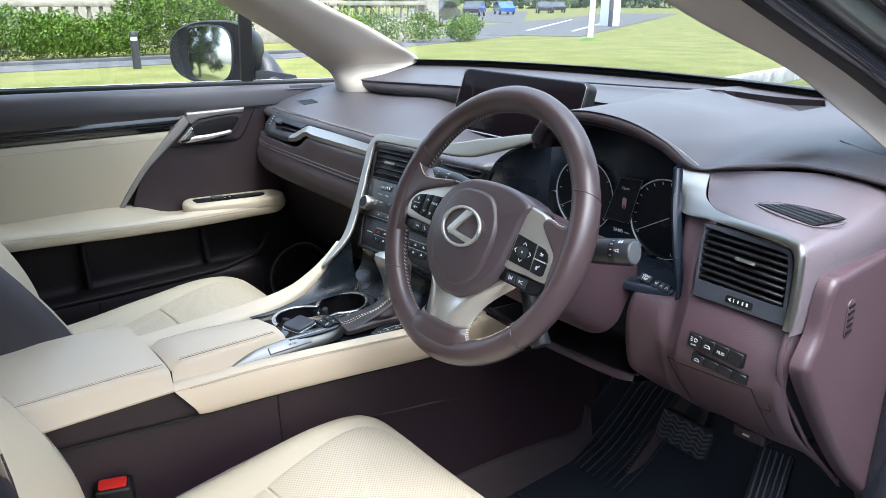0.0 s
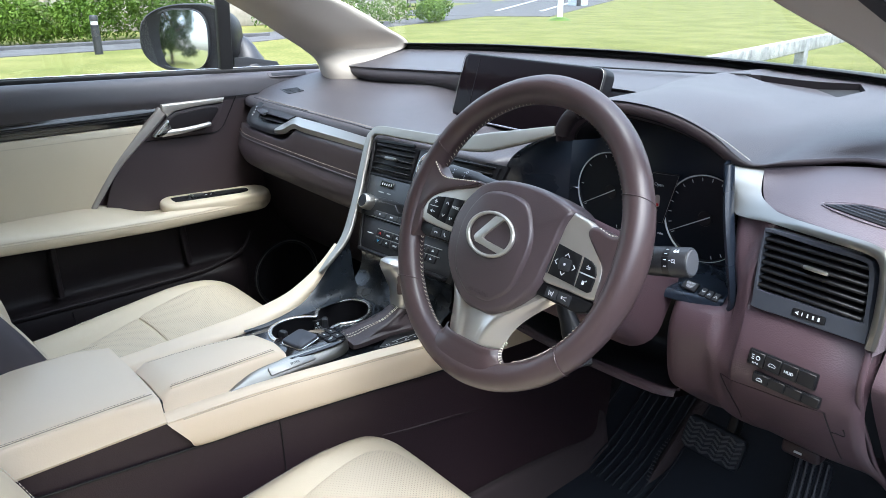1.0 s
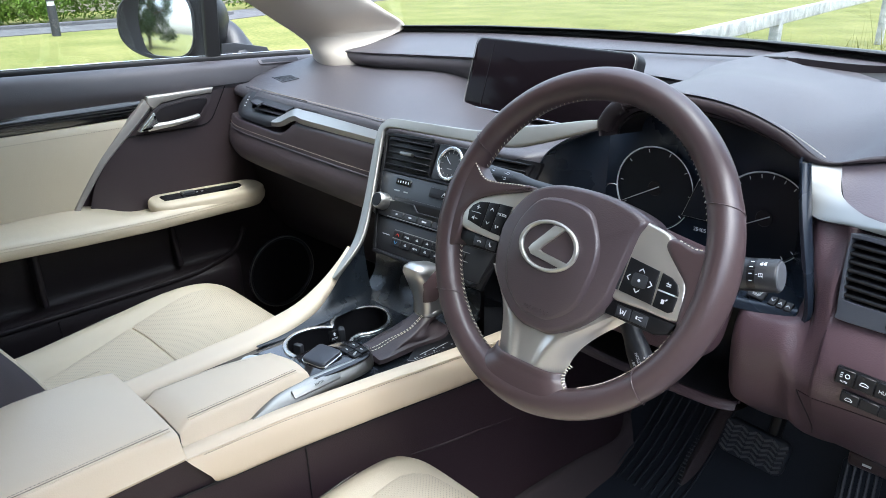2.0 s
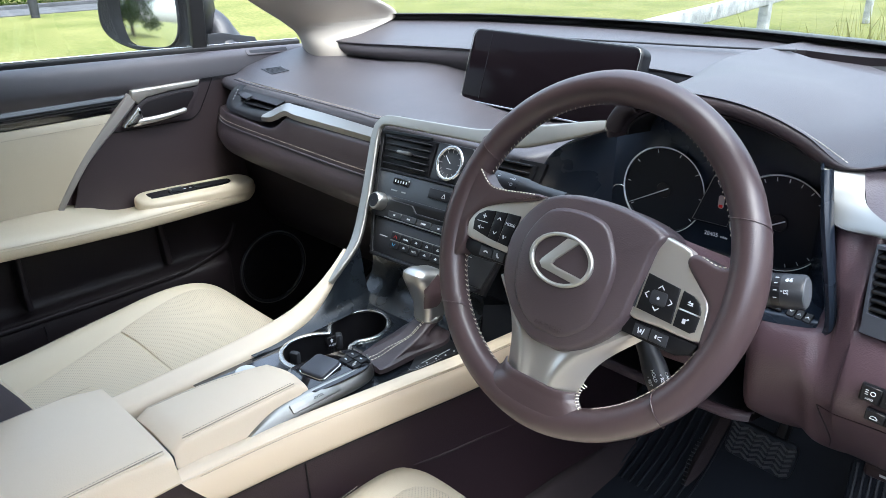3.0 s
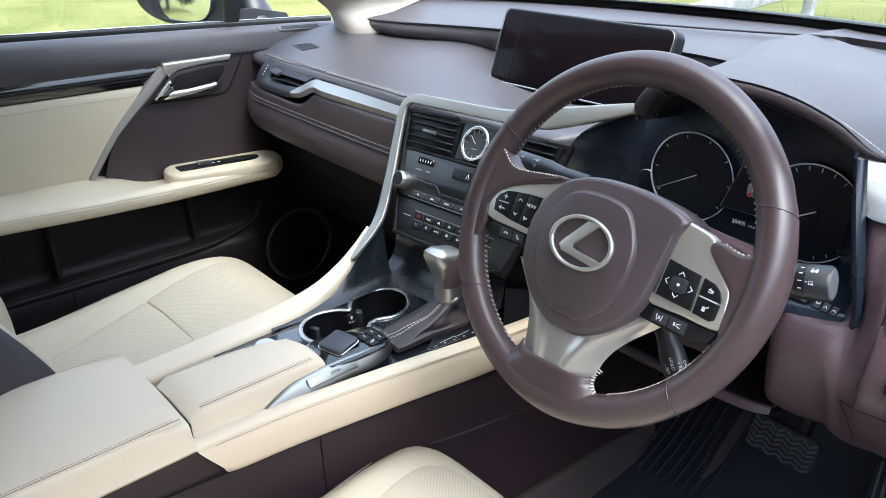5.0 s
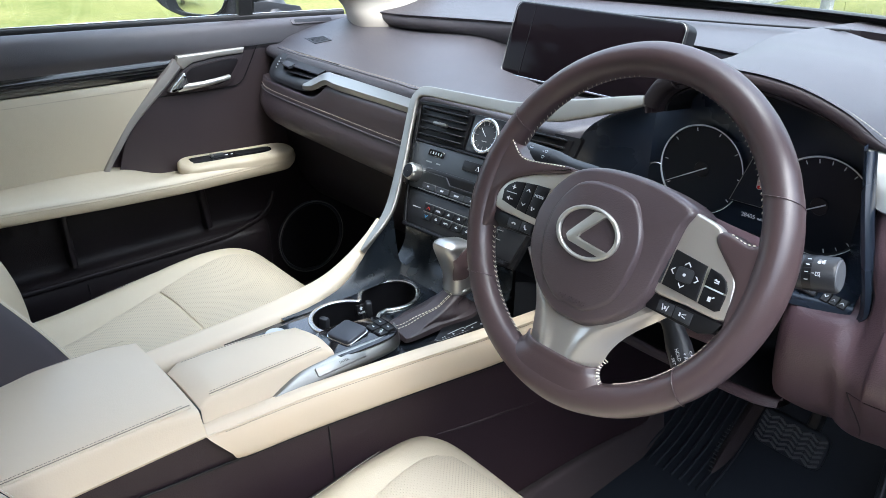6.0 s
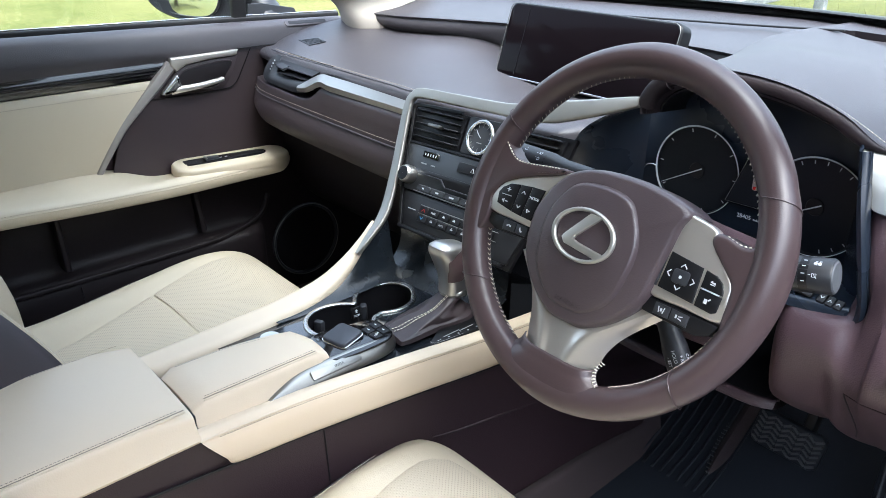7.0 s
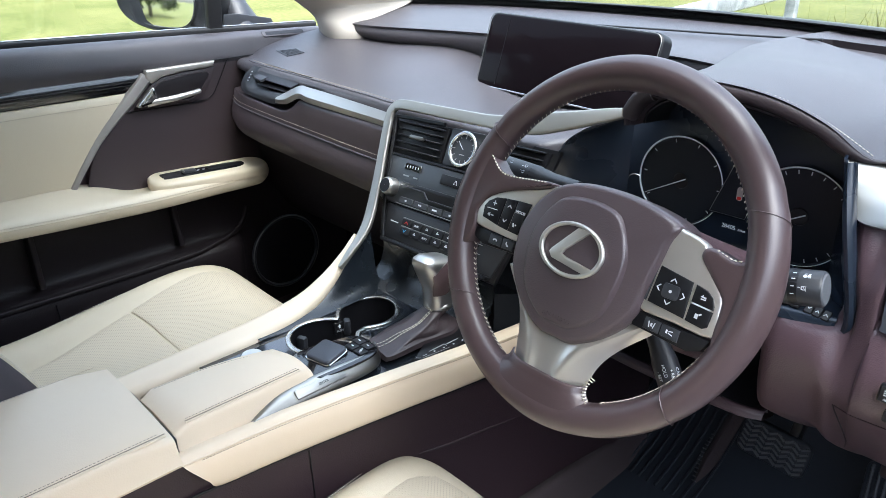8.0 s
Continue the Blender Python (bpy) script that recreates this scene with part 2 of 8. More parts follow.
M_SIDE = material("dark_plum_hard_trim", (0.025, 0.0145, 0.0185), 0.48, spec=0.4, grain=0.35, grain_scale=600, pores=True)
M_FOOT = material("black_gloss_foot", (0.008, 0.011, 0.015), 0.26, spread=0.4, spread_scale=30)
M_MESH = material("grey_speaker_mesh", (0.14, 0.14, 0.15), 0.5, 0.3, grain=0.8, grain_scale=500, pores=True)
M_DECK = material("smoked_gloss_panel", (0.012, 0.015, 0.020), 0.09, coat=0.8, spread=0.3, spread_scale=20)
M_PALE = material("pale_grey_cap", (0.62, 0.64, 0.66), 0.4)
M_SILVER_DARK = material("satin_grey_metal", (0.30, 0.295, 0.28), 0.38, 1.0, grain=0.03, spread=0.06)
M_TOUCH = material("slate_touch_pad", (0.045, 0.048, 0.060), 0.35, grain=0.1)
M_TREAD = material("worn_black_rubber", (0.052, 0.055, 0.062), 0.5, grain=0.3)
M_STALK = material("dark_grey_stalk_plastic", (0.017, 0.018, 0.021), 0.42, grain=0.2)
M_AUDIO = material("slate_satin_panel", (0.022, 0.025, 0.029), 0.36, grain=0.1)
M_FRAME = material("warm_satin_silver", (0.42, 0.405, 0.37), 0.46, 1.0, grain=0.03, spread=0.05)
M_SLATE = material("slate_satin_plastic", (0.046, 0.051, 0.063), 0.40, grain=0.2)


def perforated(name, colour):
    """Leather with rows of small pierced holes."""
    mt = material(name, colour, 0.45, spread=0.05)
    nt = mt.node_tree
    b = nt.nodes["Principled BSDF"]
    tc = nt.nodes["Texture Coordinate"]
    mp = nt.nodes.new("ShaderNodeMapping")
    mp.inputs["Scale"].default_value = (255, 255, 0)
    mp.inputs["Rotation"].default_value = (0, 0, radians(45))
    nt.links.new(tc.outputs["Object"], mp.inputs["Vector"])
    fr = nt.nodes.new("ShaderNodeVectorMath")
    fr.operation = "FRACTION"
    nt.links.new(mp.outputs[0], fr.inputs[0])
    ds = nt.nodes.new("ShaderNodeVectorMath")
    ds.operation = "DISTANCE"
    ds.inputs[1].default_value = (0.5, 0.5, 0)
    nt.links.new(fr.outputs[0], ds.inputs[0])
    hole = nt.nodes.new("ShaderNodeMapRange")
    hole.inputs["From Min"].default_value, hole.inputs["From Max"].default_value = 0.13, 0.24
    nt.links.new(ds.outputs["Value"], hole.inputs["Value"])
    mx = nt.nodes.new("ShaderNodeMix")
    mx.data_type = "RGBA"
    mx.inputs[6].default_value = (0.30, 0.255, 0.19, 1)
    src = b.inputs["Base Color"].links[0].from_socket
    nt.links.new(hole.outputs[0], mx.inputs[0])
    nt.links.new(src, mx.inputs[7])
    nt.links.new(mx.outputs[2], b.inputs["Base Color"])
    bp = nt.nodes.new("ShaderNodeBump")
    bp.inputs["Strength"].default_value, bp.inputs["Distance"].default_value = 0.4, 0.0006
    nt.links.new(hole.outputs[0], bp.inputs["Height"])
    nt.links.new(bp.outputs[0], b.inputs["Normal"])
    return mt


M_PERF = perforated("perforated_ivory_leather", (0.60, 0.52, 0.39))


def glass(name):
    """Clear pane: light passes, and the gloss grows at shallow angles."""
    mt = bpy.data.materials.new(name)
    mt.use_nodes = True
    nt = mt.node_tree
    nt.nodes.remove(nt.nodes["Principled BSDF"])
    clear, shine, mix = nt.nodes.new("ShaderNodeBsdfTransparent"), nt.nodes.new("ShaderNodeBsdfGlossy"), nt.nodes.new("ShaderNodeMixShader")
    clear.inputs["Color"].default_value = (0.96, 0.98, 0.97, 1)
    shine.inputs["Roughness"].default_value = 0.01
    edge, power, share = nt.nodes.new("ShaderNodeLayerWeight"), nt.nodes.new("ShaderNodeMath"), nt.nodes.new("ShaderNodeMath")
    edge.inputs["Blend"].default_value = 0.5
    power.operation, share.operation = "POWER", "MULTIPLY_ADD"
    power.inputs[1].default_value = 5.0
    share.inputs[1].default_value, share.inputs[2].default_value = 0.96, 0.04
    nt.links.new(edge.outputs["Facing"], power.inputs[0])
    nt.links.new(power.outputs[0], share.inputs[0])
    nt.links.new(share.outputs[0], mix.inputs[0])
    nt.links.new(clear.outputs[0], mix.inputs[1])
    nt.links.new(shine.outputs[0], mix.inputs[2])
    nt.links.new(mix.outputs[0], nt.nodes["Material Output"].inputs[0])
    return mt


M_GLASS = glass("window_glass")
M_TINT = glass("tinted_glass")
M_TINT.node_tree.nodes["Transparent BSDF"].inputs["Color"].default_value = (0.30, 0.33, 0.33, 1)


def ground_material(name, a, b_, scale, rough=0.95, bump=0.5):
    mt = bpy.data.materials.new(name)
    mt.use_nodes = True
    nt = mt.node_tree
    p = nt.nodes["Principled BSDF"]
    p.inputs["Roughness"].default_value = rough
    p.inputs["Specular IOR Level"].default_value = 0.2
    tc = nt.nodes.new("ShaderNodeTexCoord")
    n1, n2 = nt.nodes.new("ShaderNodeTexNoise"), nt.nodes.new("ShaderNodeTexNoise")
    n1.inputs["Scale"].default_value, n1.inputs["Detail"].default_value = scale * 0.06, 6
    n2.inputs["Scale"].default_value, n2.inputs["Detail"].default_value = scale, 8
    add = nt.nodes.new("ShaderNodeMath")
    add.operation = "ADD"
    ramp = nt.nodes.new("ShaderNodeValToRGB")
    ramp.color_ramp.elements[0].position, ramp.color_ramp.elements[1].position = 0.75, 1.25
    ramp.color_ramp.elements[0].color, ramp.color_ramp.elements[1].color = (*a, 1), (*b_, 1)
    half = nt.nodes.new("ShaderNodeMath")
    half.operation = "MULTIPLY"
    half.inputs[1].default_value = 1.0
    for n in (n1, n2):
        nt.links.new(tc.outputs["Object"], n.inputs["Vector"])
    nt.links.new(n1.outputs["Fac"], add.inputs[0])
    nt.links.new(n2.outputs["Fac"], add.inputs[1])
    sub = nt.nodes.new("ShaderNodeMath")
    sub.operation = "SUBTRACT"
    sub.inputs[1].default_value = 0.5
    nt.links.new(add.outputs[0], sub.inputs[0])
    ramp.color_ramp.elements[0].position, ramp.color_ramp.elements[1].position = 0.3, 0.7
    nt.links.new(sub.outputs[0], ramp.inputs[0])
    nt.links.new(ramp.outputs[0], p.inputs["Base Color"])
    bp = nt.nodes.new("ShaderNodeBump")
    bp.inputs["Strength"].default_value = bump
    bp.inputs["Distance"].default_value = 0.05
    nt.links.new(n2.outputs["Fac"], bp.inputs["Height"])
    nt.links.new(bp.outputs[0], p.inputs["Normal"])
    return mt


M_LAWN = ground_material("mown_lawn", (0.096, 0.111, 0.025), (0.176, 0.168, 0.056), 14, 0.95, 0.25)
M_ROAD = ground_material("grey_asphalt", (0.07, 0.07, 0.075), (0.11, 0.11, 0.115), 30, 0.9, 0.2)
M_TARMAC = ground_material("dark_asphalt", (0.030, 0.030, 0.034), (0.055, 0.055, 0.060), 30, 0.9, 0.2)
M_SCREEN_WALL = ground_material("dark_screen_wall", (0.045, 0.042, 0.038), (0.085, 0.08, 0.07), 4, 0.9, 0.3)
M_STONE = ground_material("weathered_pale_stone", (0.24, 0.22, 0.18), (0.36, 0.33, 0.28), 4, 0.9, 0.3)
M_LEAF = ground_material("hedge_leaf", (0.042, 0.090, 0.011), (0.115, 0.185, 0.026), 3, 0.6, 0.0)
M_LEAF_DARK = ground_material("dark_conifer_leaf", (0.02, 0.045, 0.012), (0.06, 0.10, 0.03), 3, 0.6, 0.0)
M_BARK = ground_material("bark", (0.05, 0.04, 0.03), (0.12, 0.09, 0.06), 12)
M_WHITE = material("white_paint", (0.78, 0.79, 0.80), 0.5, grain=0.1, grain_scale=60)
M_WORN = material("worn_white_road_paint", (0.42, 0.42, 0.42), 0.7, grain=0.3, grain_scale=40)
M_BOLLARD = material("black_bollard_paint", (0.03, 0.03, 0.035), 0.5)

# grey-green of the outer pillar is the lawn's reflection put into the paint
M_OUTER = material("lawn_tinted_paint", (0.11, 0.12, 0.11), 0.3, 0.2, coat=0.6)
M_BOARD = material("pale_blue_white_paint", (0.62, 0.68, 0.74), 0.5)
M_BLUECAR = material("blue_car_paint", (0.03, 0.12, 0.45), 0.25, 0.2, coat=1.0)
M_RAIL = ground_material("weathered_white_timber", (0.24, 0.25, 0.25), (0.50, 0.50, 0.48), 10, 0.8, 0.2)
M_STRAW = ground_material("dry_grass", (0.16, 0.15, 0.05), (0.30, 0.30, 0.10), 3, 0.8, 0.0)

# ---- outside ----


def sheet(x0, x1, y0, y1, z):
    bm = bmesh.new()
    skin(bm, [[V((x, y, z)) for y in (y0, y1)] for x in (x0, x1)])
    return bm


def strip(a, b, width, z, thick=0.02):
    """A flat band on the ground from a to b."""
    a, b = V((*a, z)), V((*b, z))
    s = (b - a).cross(V((0, 0, 1))).normalized() * width / 2
    bm = bmesh.new()
    top = [a + s, b + s, b - s, a - s]
    skin(bm, [[p - V((0, 0, thick)) for p in top], top], wrap=True, caps=True)
    return bm


solo("ground", sheet(-1500, 1500, -1500, 1500, 0.0), M_LAWN, "mown green lawn round the parked car", "lawn", kind="structure", smooth=0)
solo("pavement", box((6.2, -4.0, 0.0), (14.0, 22.0, 0.03)), M_ROAD, "grey asphalt bay on which the car stands", "pavement", kind="structure", smooth=0)
# unseen wall added on the driver's side behind the viewer, darkened to block light
solo("wall_east", box((3.5, 0.5, 1.25), (0.4, 26.0, 2.5), 0.02), M_SCREEN_WALL, "unseen dark wall added to hold back side light", "wall", kind="structure", smooth=0)
# unseen dark strip, added so less light bounces up into the cabin
solo("pavement", box((2.15, 0.0, 0.004), (2.4, 60.0, 0.02), 0.0), M_TARMAC, "unseen dark asphalt added beside the car to cut ground bounce", "pavement", kind="structure", smooth=0)
solo("road", strip((-17.3, -40), (-17.6, 9.0), 1.7, 0.016), M_ROAD, "grey asphalt drive beside the hedge", "road", kind="structure", smooth=0)
solo("road", strip((-17.6, 8.0), (-24.5, 24.0), 2.2, 0.012), M_ROAD, "grey asphalt drive bending to the gate", "road", kind="structure", smooth=0)
solo("road", strip((-24.0, 22.0), (-60.0, 82.0), 8.5, 0.020), M_ROAD, "grey asphalt road past the lawn", "road", kind="structure", smooth=0)
for a, b in (((-26.5, 27.2), (-42.0, 48.0)), ((-24.4, 28.2), (-36.5, 46.0))):
    solo("road_line", strip(a, b, 0.20, 0.034), M_WORN, "white painted line on the road", "road line", group="road lines", kind="structure", smooth=0)
solo("road", strip((-44, 33), (-92, 82), 16, 0.008), M_ROAD, "grey asphalt parking area beyond the lawn", "road", kind="structure", smooth=0)
solo("kerb", box((-18.5, -8, 0.05), (0.18, 36, 0.10), 0.02), M_ROAD, "grey stone kerb under the hedge", "kerb", kind="structure", smooth=0)


def leaves(bm, centre, size, count, leaf, rng, hollow=0.55):
    """Small leaf blades scattered through an uneven mass."""
    for _ in range(count):
        d = V((rng.gauss(0, 1), rng.gauss(0, 1), rng.gauss(0, 1))).normalized()
        k = hollow + (1 - hollow) * rng.random()
        c = V(centre) + V((d.x * size[0], d.y * size[1], d.z * size[2])) * k * (0.85 + 0.3 * noise.noise(d * 2.2 + V(centre)))
        if c.z < 0.02:
            c.z = 0.02 + 0.2 * rng.random()
        a = V((rng.gauss(0, 1), rng.gauss(0, 1), rng.gauss(0, 1))).normalized()
        b = a.orthogonal().normalized()
        s = leaf * rng.uniform(0.6, 1.4)
        v = [bm.verts.new(c + a * s), bm.verts.new(c + b * s * 0.5), bm.verts.new(c - a * s), bm.verts.new(c - b * s * 0.5)]
        bm.faces.new(v)


rng = random.Random(4)
bm = bmesh.new()
for k in range(34):
    y = -12 + 0.62 * k
    tall = 2.3 if y > 5.4 else (1.15 if y > 3.4 else (1.40 if y > 1.5 else 1.9))
    h = tall * rng.uniform(0.9, 1.12)
    leaves(bm, (-20.0 + rng.uniform(-0.25, 0.25), y, h * 0.48), (1.15, 0.75, h * 0.56), 2700, 0.042, rng, 0.50)
solo("hedge", bm, M_LEAF, "dense clipped green hedge along the drive", "hedge", kind="stuff", smooth=0)
bm = bmesh.new()
for x, y, h, w in ((-20.4, 17.6, 0.85, 0.7), (-21.2, 18.6, 1.05, 0.7), (-21.0, 16.2, 1.05, 1.0), (-21.6, 14.8, 1.1, 1.1), (-21.6, 13.4, 1.2, 1.2), (-20.6, 11.6, 1.45, 1.2)):
    leaves(bm, (x, y, h * 0.5), (w, w, h * 0.6), 1200, 0.05, rng, 0.5)
solo("shrubs", bm, M_LEAF, "loose green shrubs before the stone terrace", "shrubs", kind="stuff", smooth=0)

# stone terrace with its balustrade, behind the hedge
terrace = thing("stone_terrace", (-24, 8, 0), "weathered pale stone terrace wall with balustrade", "terrace")
part("plinth", box((-24, 7.5, 0.36), (0.5, 22.5, 0.72), 0.03), M_STONE, terrace)
part("coping", box((-24, 7.5, 1.34), (0.42, 22.5, 0.16), 0.03), M_STONE, terrace)
prof = [(0.05, 0.0), (0.075, 0.03), (0.05, 0.08), (0.085, 0.20), (0.07, 0.33), (0.045, 0.44), (0.07, 0.50), (0.05, 0.56)]
first = bmesh.new()
lathe(prof, 10, bm=first)
shape = mesh("baluster", first, M_STONE)
for k in range(62):
    b = new("baluster", shape)
    b.parent = terrace
    b.matrix_parent_inverse = Matrix.Translation(-terrace.location)
    b.location = (-24, -3.4 + 0.355 * k, 0.71)
for y in (-3.7, 3.2, 10.5, 18.9):
    part("pier", box((-24, y, 0.85), (0.62, 0.62, 1.7), 0.04), M_STONE, terrace)
part("house_wall", box((-31, 6, 3.0), (0.6, 26, 6.0)), M_STONE, terrace)

# bollard, lamp post, sign, parked cars
bol = thing("bollard", (-16.0, 4.6, 0), "black garden bollard light with pale band", "bollard")
part("post", lathe([(0.001, 0.0), (0.085, 0.0), (0.085, 0.60), (0.001, 0.60)], 20, Matrix.Translation((-16.0, 4.6, 0))), M_BOLLARD, bol)
part("lens", lathe([(0.07, 0.60), (0.07, 0.68)], 20, Matrix.Translation((-16.0, 4.6, 0))), M_WHITE, bol, "pale lens band")
part("cap", lathe([(0.088, 0.68), (0.088, 0.76), (0.07, 0.79), (0.001, 0.80)], 20, Matrix.Translation((-16.0, 4.6, 0))), M_BOLLARD, bol)
lp = thing("lamp_post", (-18.1, 22.1, 0), "plain white lamp post on the lawn", "lamp post")
part("shaft", sweep([(-18.1, 22.1, 0), (-18.1, 22.15, 1.5), (-18.1, 22.2, 5.0)], oval(0.21, 0.21, 16), up=(0, 1, 0)), M_WHITE, lp)
part("tuft", lathe([(0.45, 0.0), (0.3, 0.08), (0.12, 0.12)], 16, Matrix.Translation((-18.1, 22.1, 0))), M_LEAF, lp)
sg = thing("notice_board", (-28.8, 36.5, 0), "white board on a dark post by the road", "notice board")
part("board", box((-28.8, 36.5, 1.0), (0.95, 0.75, 2.0), 0.05, m=Matrix()), M_BOARD, sg)
part("post", lathe([(0.13, 0.0), (0.13, 1.9), (0.05, 2.0)], 12, Matrix.Translation((-28.1, 35.7, 0))), M_BOLLARD, sg)


def parked_car(x, y, turn, paint, label):
    c = thing("parked_car", (x, y, 0), label, "car", group="parked cars")
    m = Matrix.Translation((x, y, 0)) @ Matrix.Rotation(radians(turn), 4, "Z")
    prof = [(-2.1, 0.35), (-2.15, 0.75), (-1.9, 0.95), (-1.25, 1.02), (-0.7, 1.46), (0.9, 1.48), (1.6, 1.0), (2.1, 0.92), (2.15, 0.4)]
    rows = [[m @ V((px * k, sy, 0.35 + (pz - 0.35) * (k if pz > 1.1 else 1))) for px, pz in prof] for sy, k in ((-0.88, 0.95), (-0.80, 1.0), (0, 1.0), (0.80, 1.0), (0.88, 0.95))]
    bm = bmesh.new()
    skin(bm, rows, caps=False)
    part("body", bm, paint, c)
    part("side", slab([(px, pz) for px, pz in prof][::-1], 0.03, m @ frame_of((0, 0.86, 0), (1, 0, 0), (0, -1, 0))), paint, c)
    part("side", slab([(px, pz) for px, pz in prof][::-1], 0.03, m @ frame_of((0, -0.84, 0), (1, 0, 0), (0, -1, 0))), paint, c)
    part("window", slab([(-0.62, 1.40), (-1.12, 1.06), (1.35, 1.06), (0.85, 1.41)], 0.02, m @ frame_of((0, -0.875, 0), (1, 0, 0), (0, -1, 0))), M_GLOSS, c)
    part("window", slab([(-0.62, 1.40), (-1.12, 1.06), (1.35, 1.06), (0.85, 1.41)], 0.02, m @ frame_of((0, 0.895, 0), (1, 0, 0), (0, -1, 0))), M_GLOSS, c)
    for wx in (-1.35, 1.35):
        for wy in (-0.80, 0.80):
            w = part("wheel", lathe([(0.001, -0.1), (0.30, -0.1), (0.33, -0.05), (0.33, 0.05), (0.30, 0.1), (0.001, 0.1)], 18, m @ frame_of((wx, wy, 0.33), (1, 0, 0), (0, 1, 0))), M_SEAL, c)
            part("hub", lathe([(0.001, -0.115), (0.19, -0.112), (0.20, 0.112), (0.001, 0.115)], 14, m @ frame_of((wx, wy, 0.33), (1, 0, 0), (0, 1, 0))), M_SILVER, w)
    return c


parked_car(-60.5, 53.5, 128, M_PAINT, "dark grey car parked on the far drive")
parked_car(-66, 63, 150, M_BLUECAR, "bright blue car parked on the far drive")
parked_car(-70, 74, 140, M_PAINT, "dark car parked beyond the grass bank")
parked_car(-74, 81, 140, M_PAINT, "dark car parked beyond the grass bank")
parked_car(-36, 28.8, 120, M_PAINT, "dark car parked near the terrace corner")

# timber rail fence beside the nose of the car, with long grass before it
fence = thing("rail_fence", (-2.4, 7, 0), "weathered white timber rail fence", "fence")
part("rail", sweep([(-1.97, 4.1, 0.775), (-2.25, 6.2, 0.775), (-2.62, 9.0, 0.775), (-3.1, 13.0, 0.775)], rr(0.06, 0.13, 0.012)), M_RAIL, fence, "weathered white rail")
for x, y in ((-1.99, 4.2), (-2.38, 7.08), (-3.04, 12.6)):
    part("post", box((x, y, 0.41), (0.10, 0.10, 0.82), 0.015), M_RAIL, fence, "weathered white post")
bm = bmesh.new()
for _ in range(1500):
    x, y = rng.uniform(-2.2, 1.6), rng.uniform(4.4, 9.5)
    h, w = rng.uniform(0.15, 0.95) * rng.random() ** 0.6, rng.uniform(0.003, 0.007)
    lean = V((rng.gauss(0, 0.18), rng.gauss(0, 0.18), 0)) * h
    a = rng.uniform(0, math.pi)
    s = V((math.cos(a), math.sin(a), 0)) * w
    b0, b1, b2 = V((x, y, 0)), V((x, y, h * 0.6)) + lean * 0.4, V((x, y, h)) + lean
    v = [bm.verts.new(p) for p in (b0 - s, b0 + s, b1 + s * 0.7, b2, b1 - s * 0.7)]
    bm.faces.new(v)
solo("long_grass", bm, M_STRAW, "loose dry stems of long grass", "long grass", kind="stuff", smooth=0)


def tree(x, y, h, r, mat, label, seed):
    t = thing("tree", (x, y, 0), label, "tree", group="trees behind the car")
    g = random.Random(seed)
    part("trunk", sweep([(x, y, 0), (x + 0.1, y, h * 0.3), (x, y + 0.1, h * 0.85)], oval(0.5, 0.5, 12), up=(0, 1, 0), scale=lambda k: (1 - 0.8 * k, 1 - 0.8 * k)), M_BARK, t)
    for k in range(7):
        a, z = k * 2.4, h * (0.2 + 0.09 * k)
        part("limb", sweep([(x, y, z), (x + 0.5 * r * math.cos(a), y + 0.5 * r * math.sin(a), z + 0.5), (x + 0.85 * r * math.cos(a), y + 0.85 * r * math.sin(a), z + 0.8)], oval(0.16, 0.16, 8), scale=lambda q: (1 - 0.7 * q, 1 - 0.7 * q)), M_BARK, t)
    bm = bmesh.new()
    for k in range(110):
        z = h * (0.06 + 0.92 * g.random())
        w = r * (1.05 - 0.85 * (z / h) ** 1.4)
        a, q = g.uniform(0, 6.28), g.random() ** 0.5
        leaves(bm, (x + w * q * math.cos(a), y + w * q * math.sin(a), z), (0.9, 0.9, 0.7), 240, 0.13, g, 0.3)
    part("crown", bm, mat, t, smooth=0)
    return t


tree(-8.4, -13.5, 11.0, 3.0, M_LEAF_DARK, "tall dark evergreen tree on the lawn", 1)
tree(-12.5, -13.5, 9.0, 3.0, M_LEAF_DARK, "broad dark green tree on the lawn", 2)
tree(-16.0, -12.0, 8.0, 3.2, M_LEAF, "low leafy tree on the lawn", 3)
bm = bmesh.new()
for k in range(150):
    a = radians(60 + 1.2 * k)
    d = 190 + 25 * noise.noise((k * 0.3, 0, 0))
    leaves(bm, (d * math.cos(a), d * math.sin(a), 2.0), (5.0, 5.0, 3.6 + 1.5 * noise.noise((k * 0.5, 3, 0))), 70, 0.9, rng, 0.3)
solo("far_trees", bm, M_LEAF_DARK, "distant belt of green trees", "trees", kind="stuff", smooth=0)

# ---- the car's shell ----
car = thing("car", (0, 0, 0.3), "dark grey car with pale cloth pillars and roof lining", "car")
part("floor_pan", box((0, -0.7, 0.42), (1.60, 3.2, 0.06), 0.01), M_CARPET, car)
part("bulkhead", patch([[(-0.80, 0.62, 0.44), (0, 0.62, 0.44), (0.80, 0.62, 0.44)], [(-0.80, 0.80, 0.62), (0, 0.80, 0.62), (0.80, 0.80, 0.62)], [(-0.80, 0.84, 1.15), (0, 0.90, 1.15), (0.80, 0.84, 1.15)]], 4, 4, 0.02), M_BLACK, car)
part("cowl_side", box((0.775, 0.62, 0.80), (0.05, 0.50, 0.70), 0.01), M_PAINT, car)
part("cowl_side", box((-0.83, 0.68, 0.80), (0.05, 0.40, 0.70), 0.01), M_PAINT, car)
part("sill", box((0.80, -0.2, 0.42), (0.12, 2.4, 0.14), 0.03), M_PAINT, car)
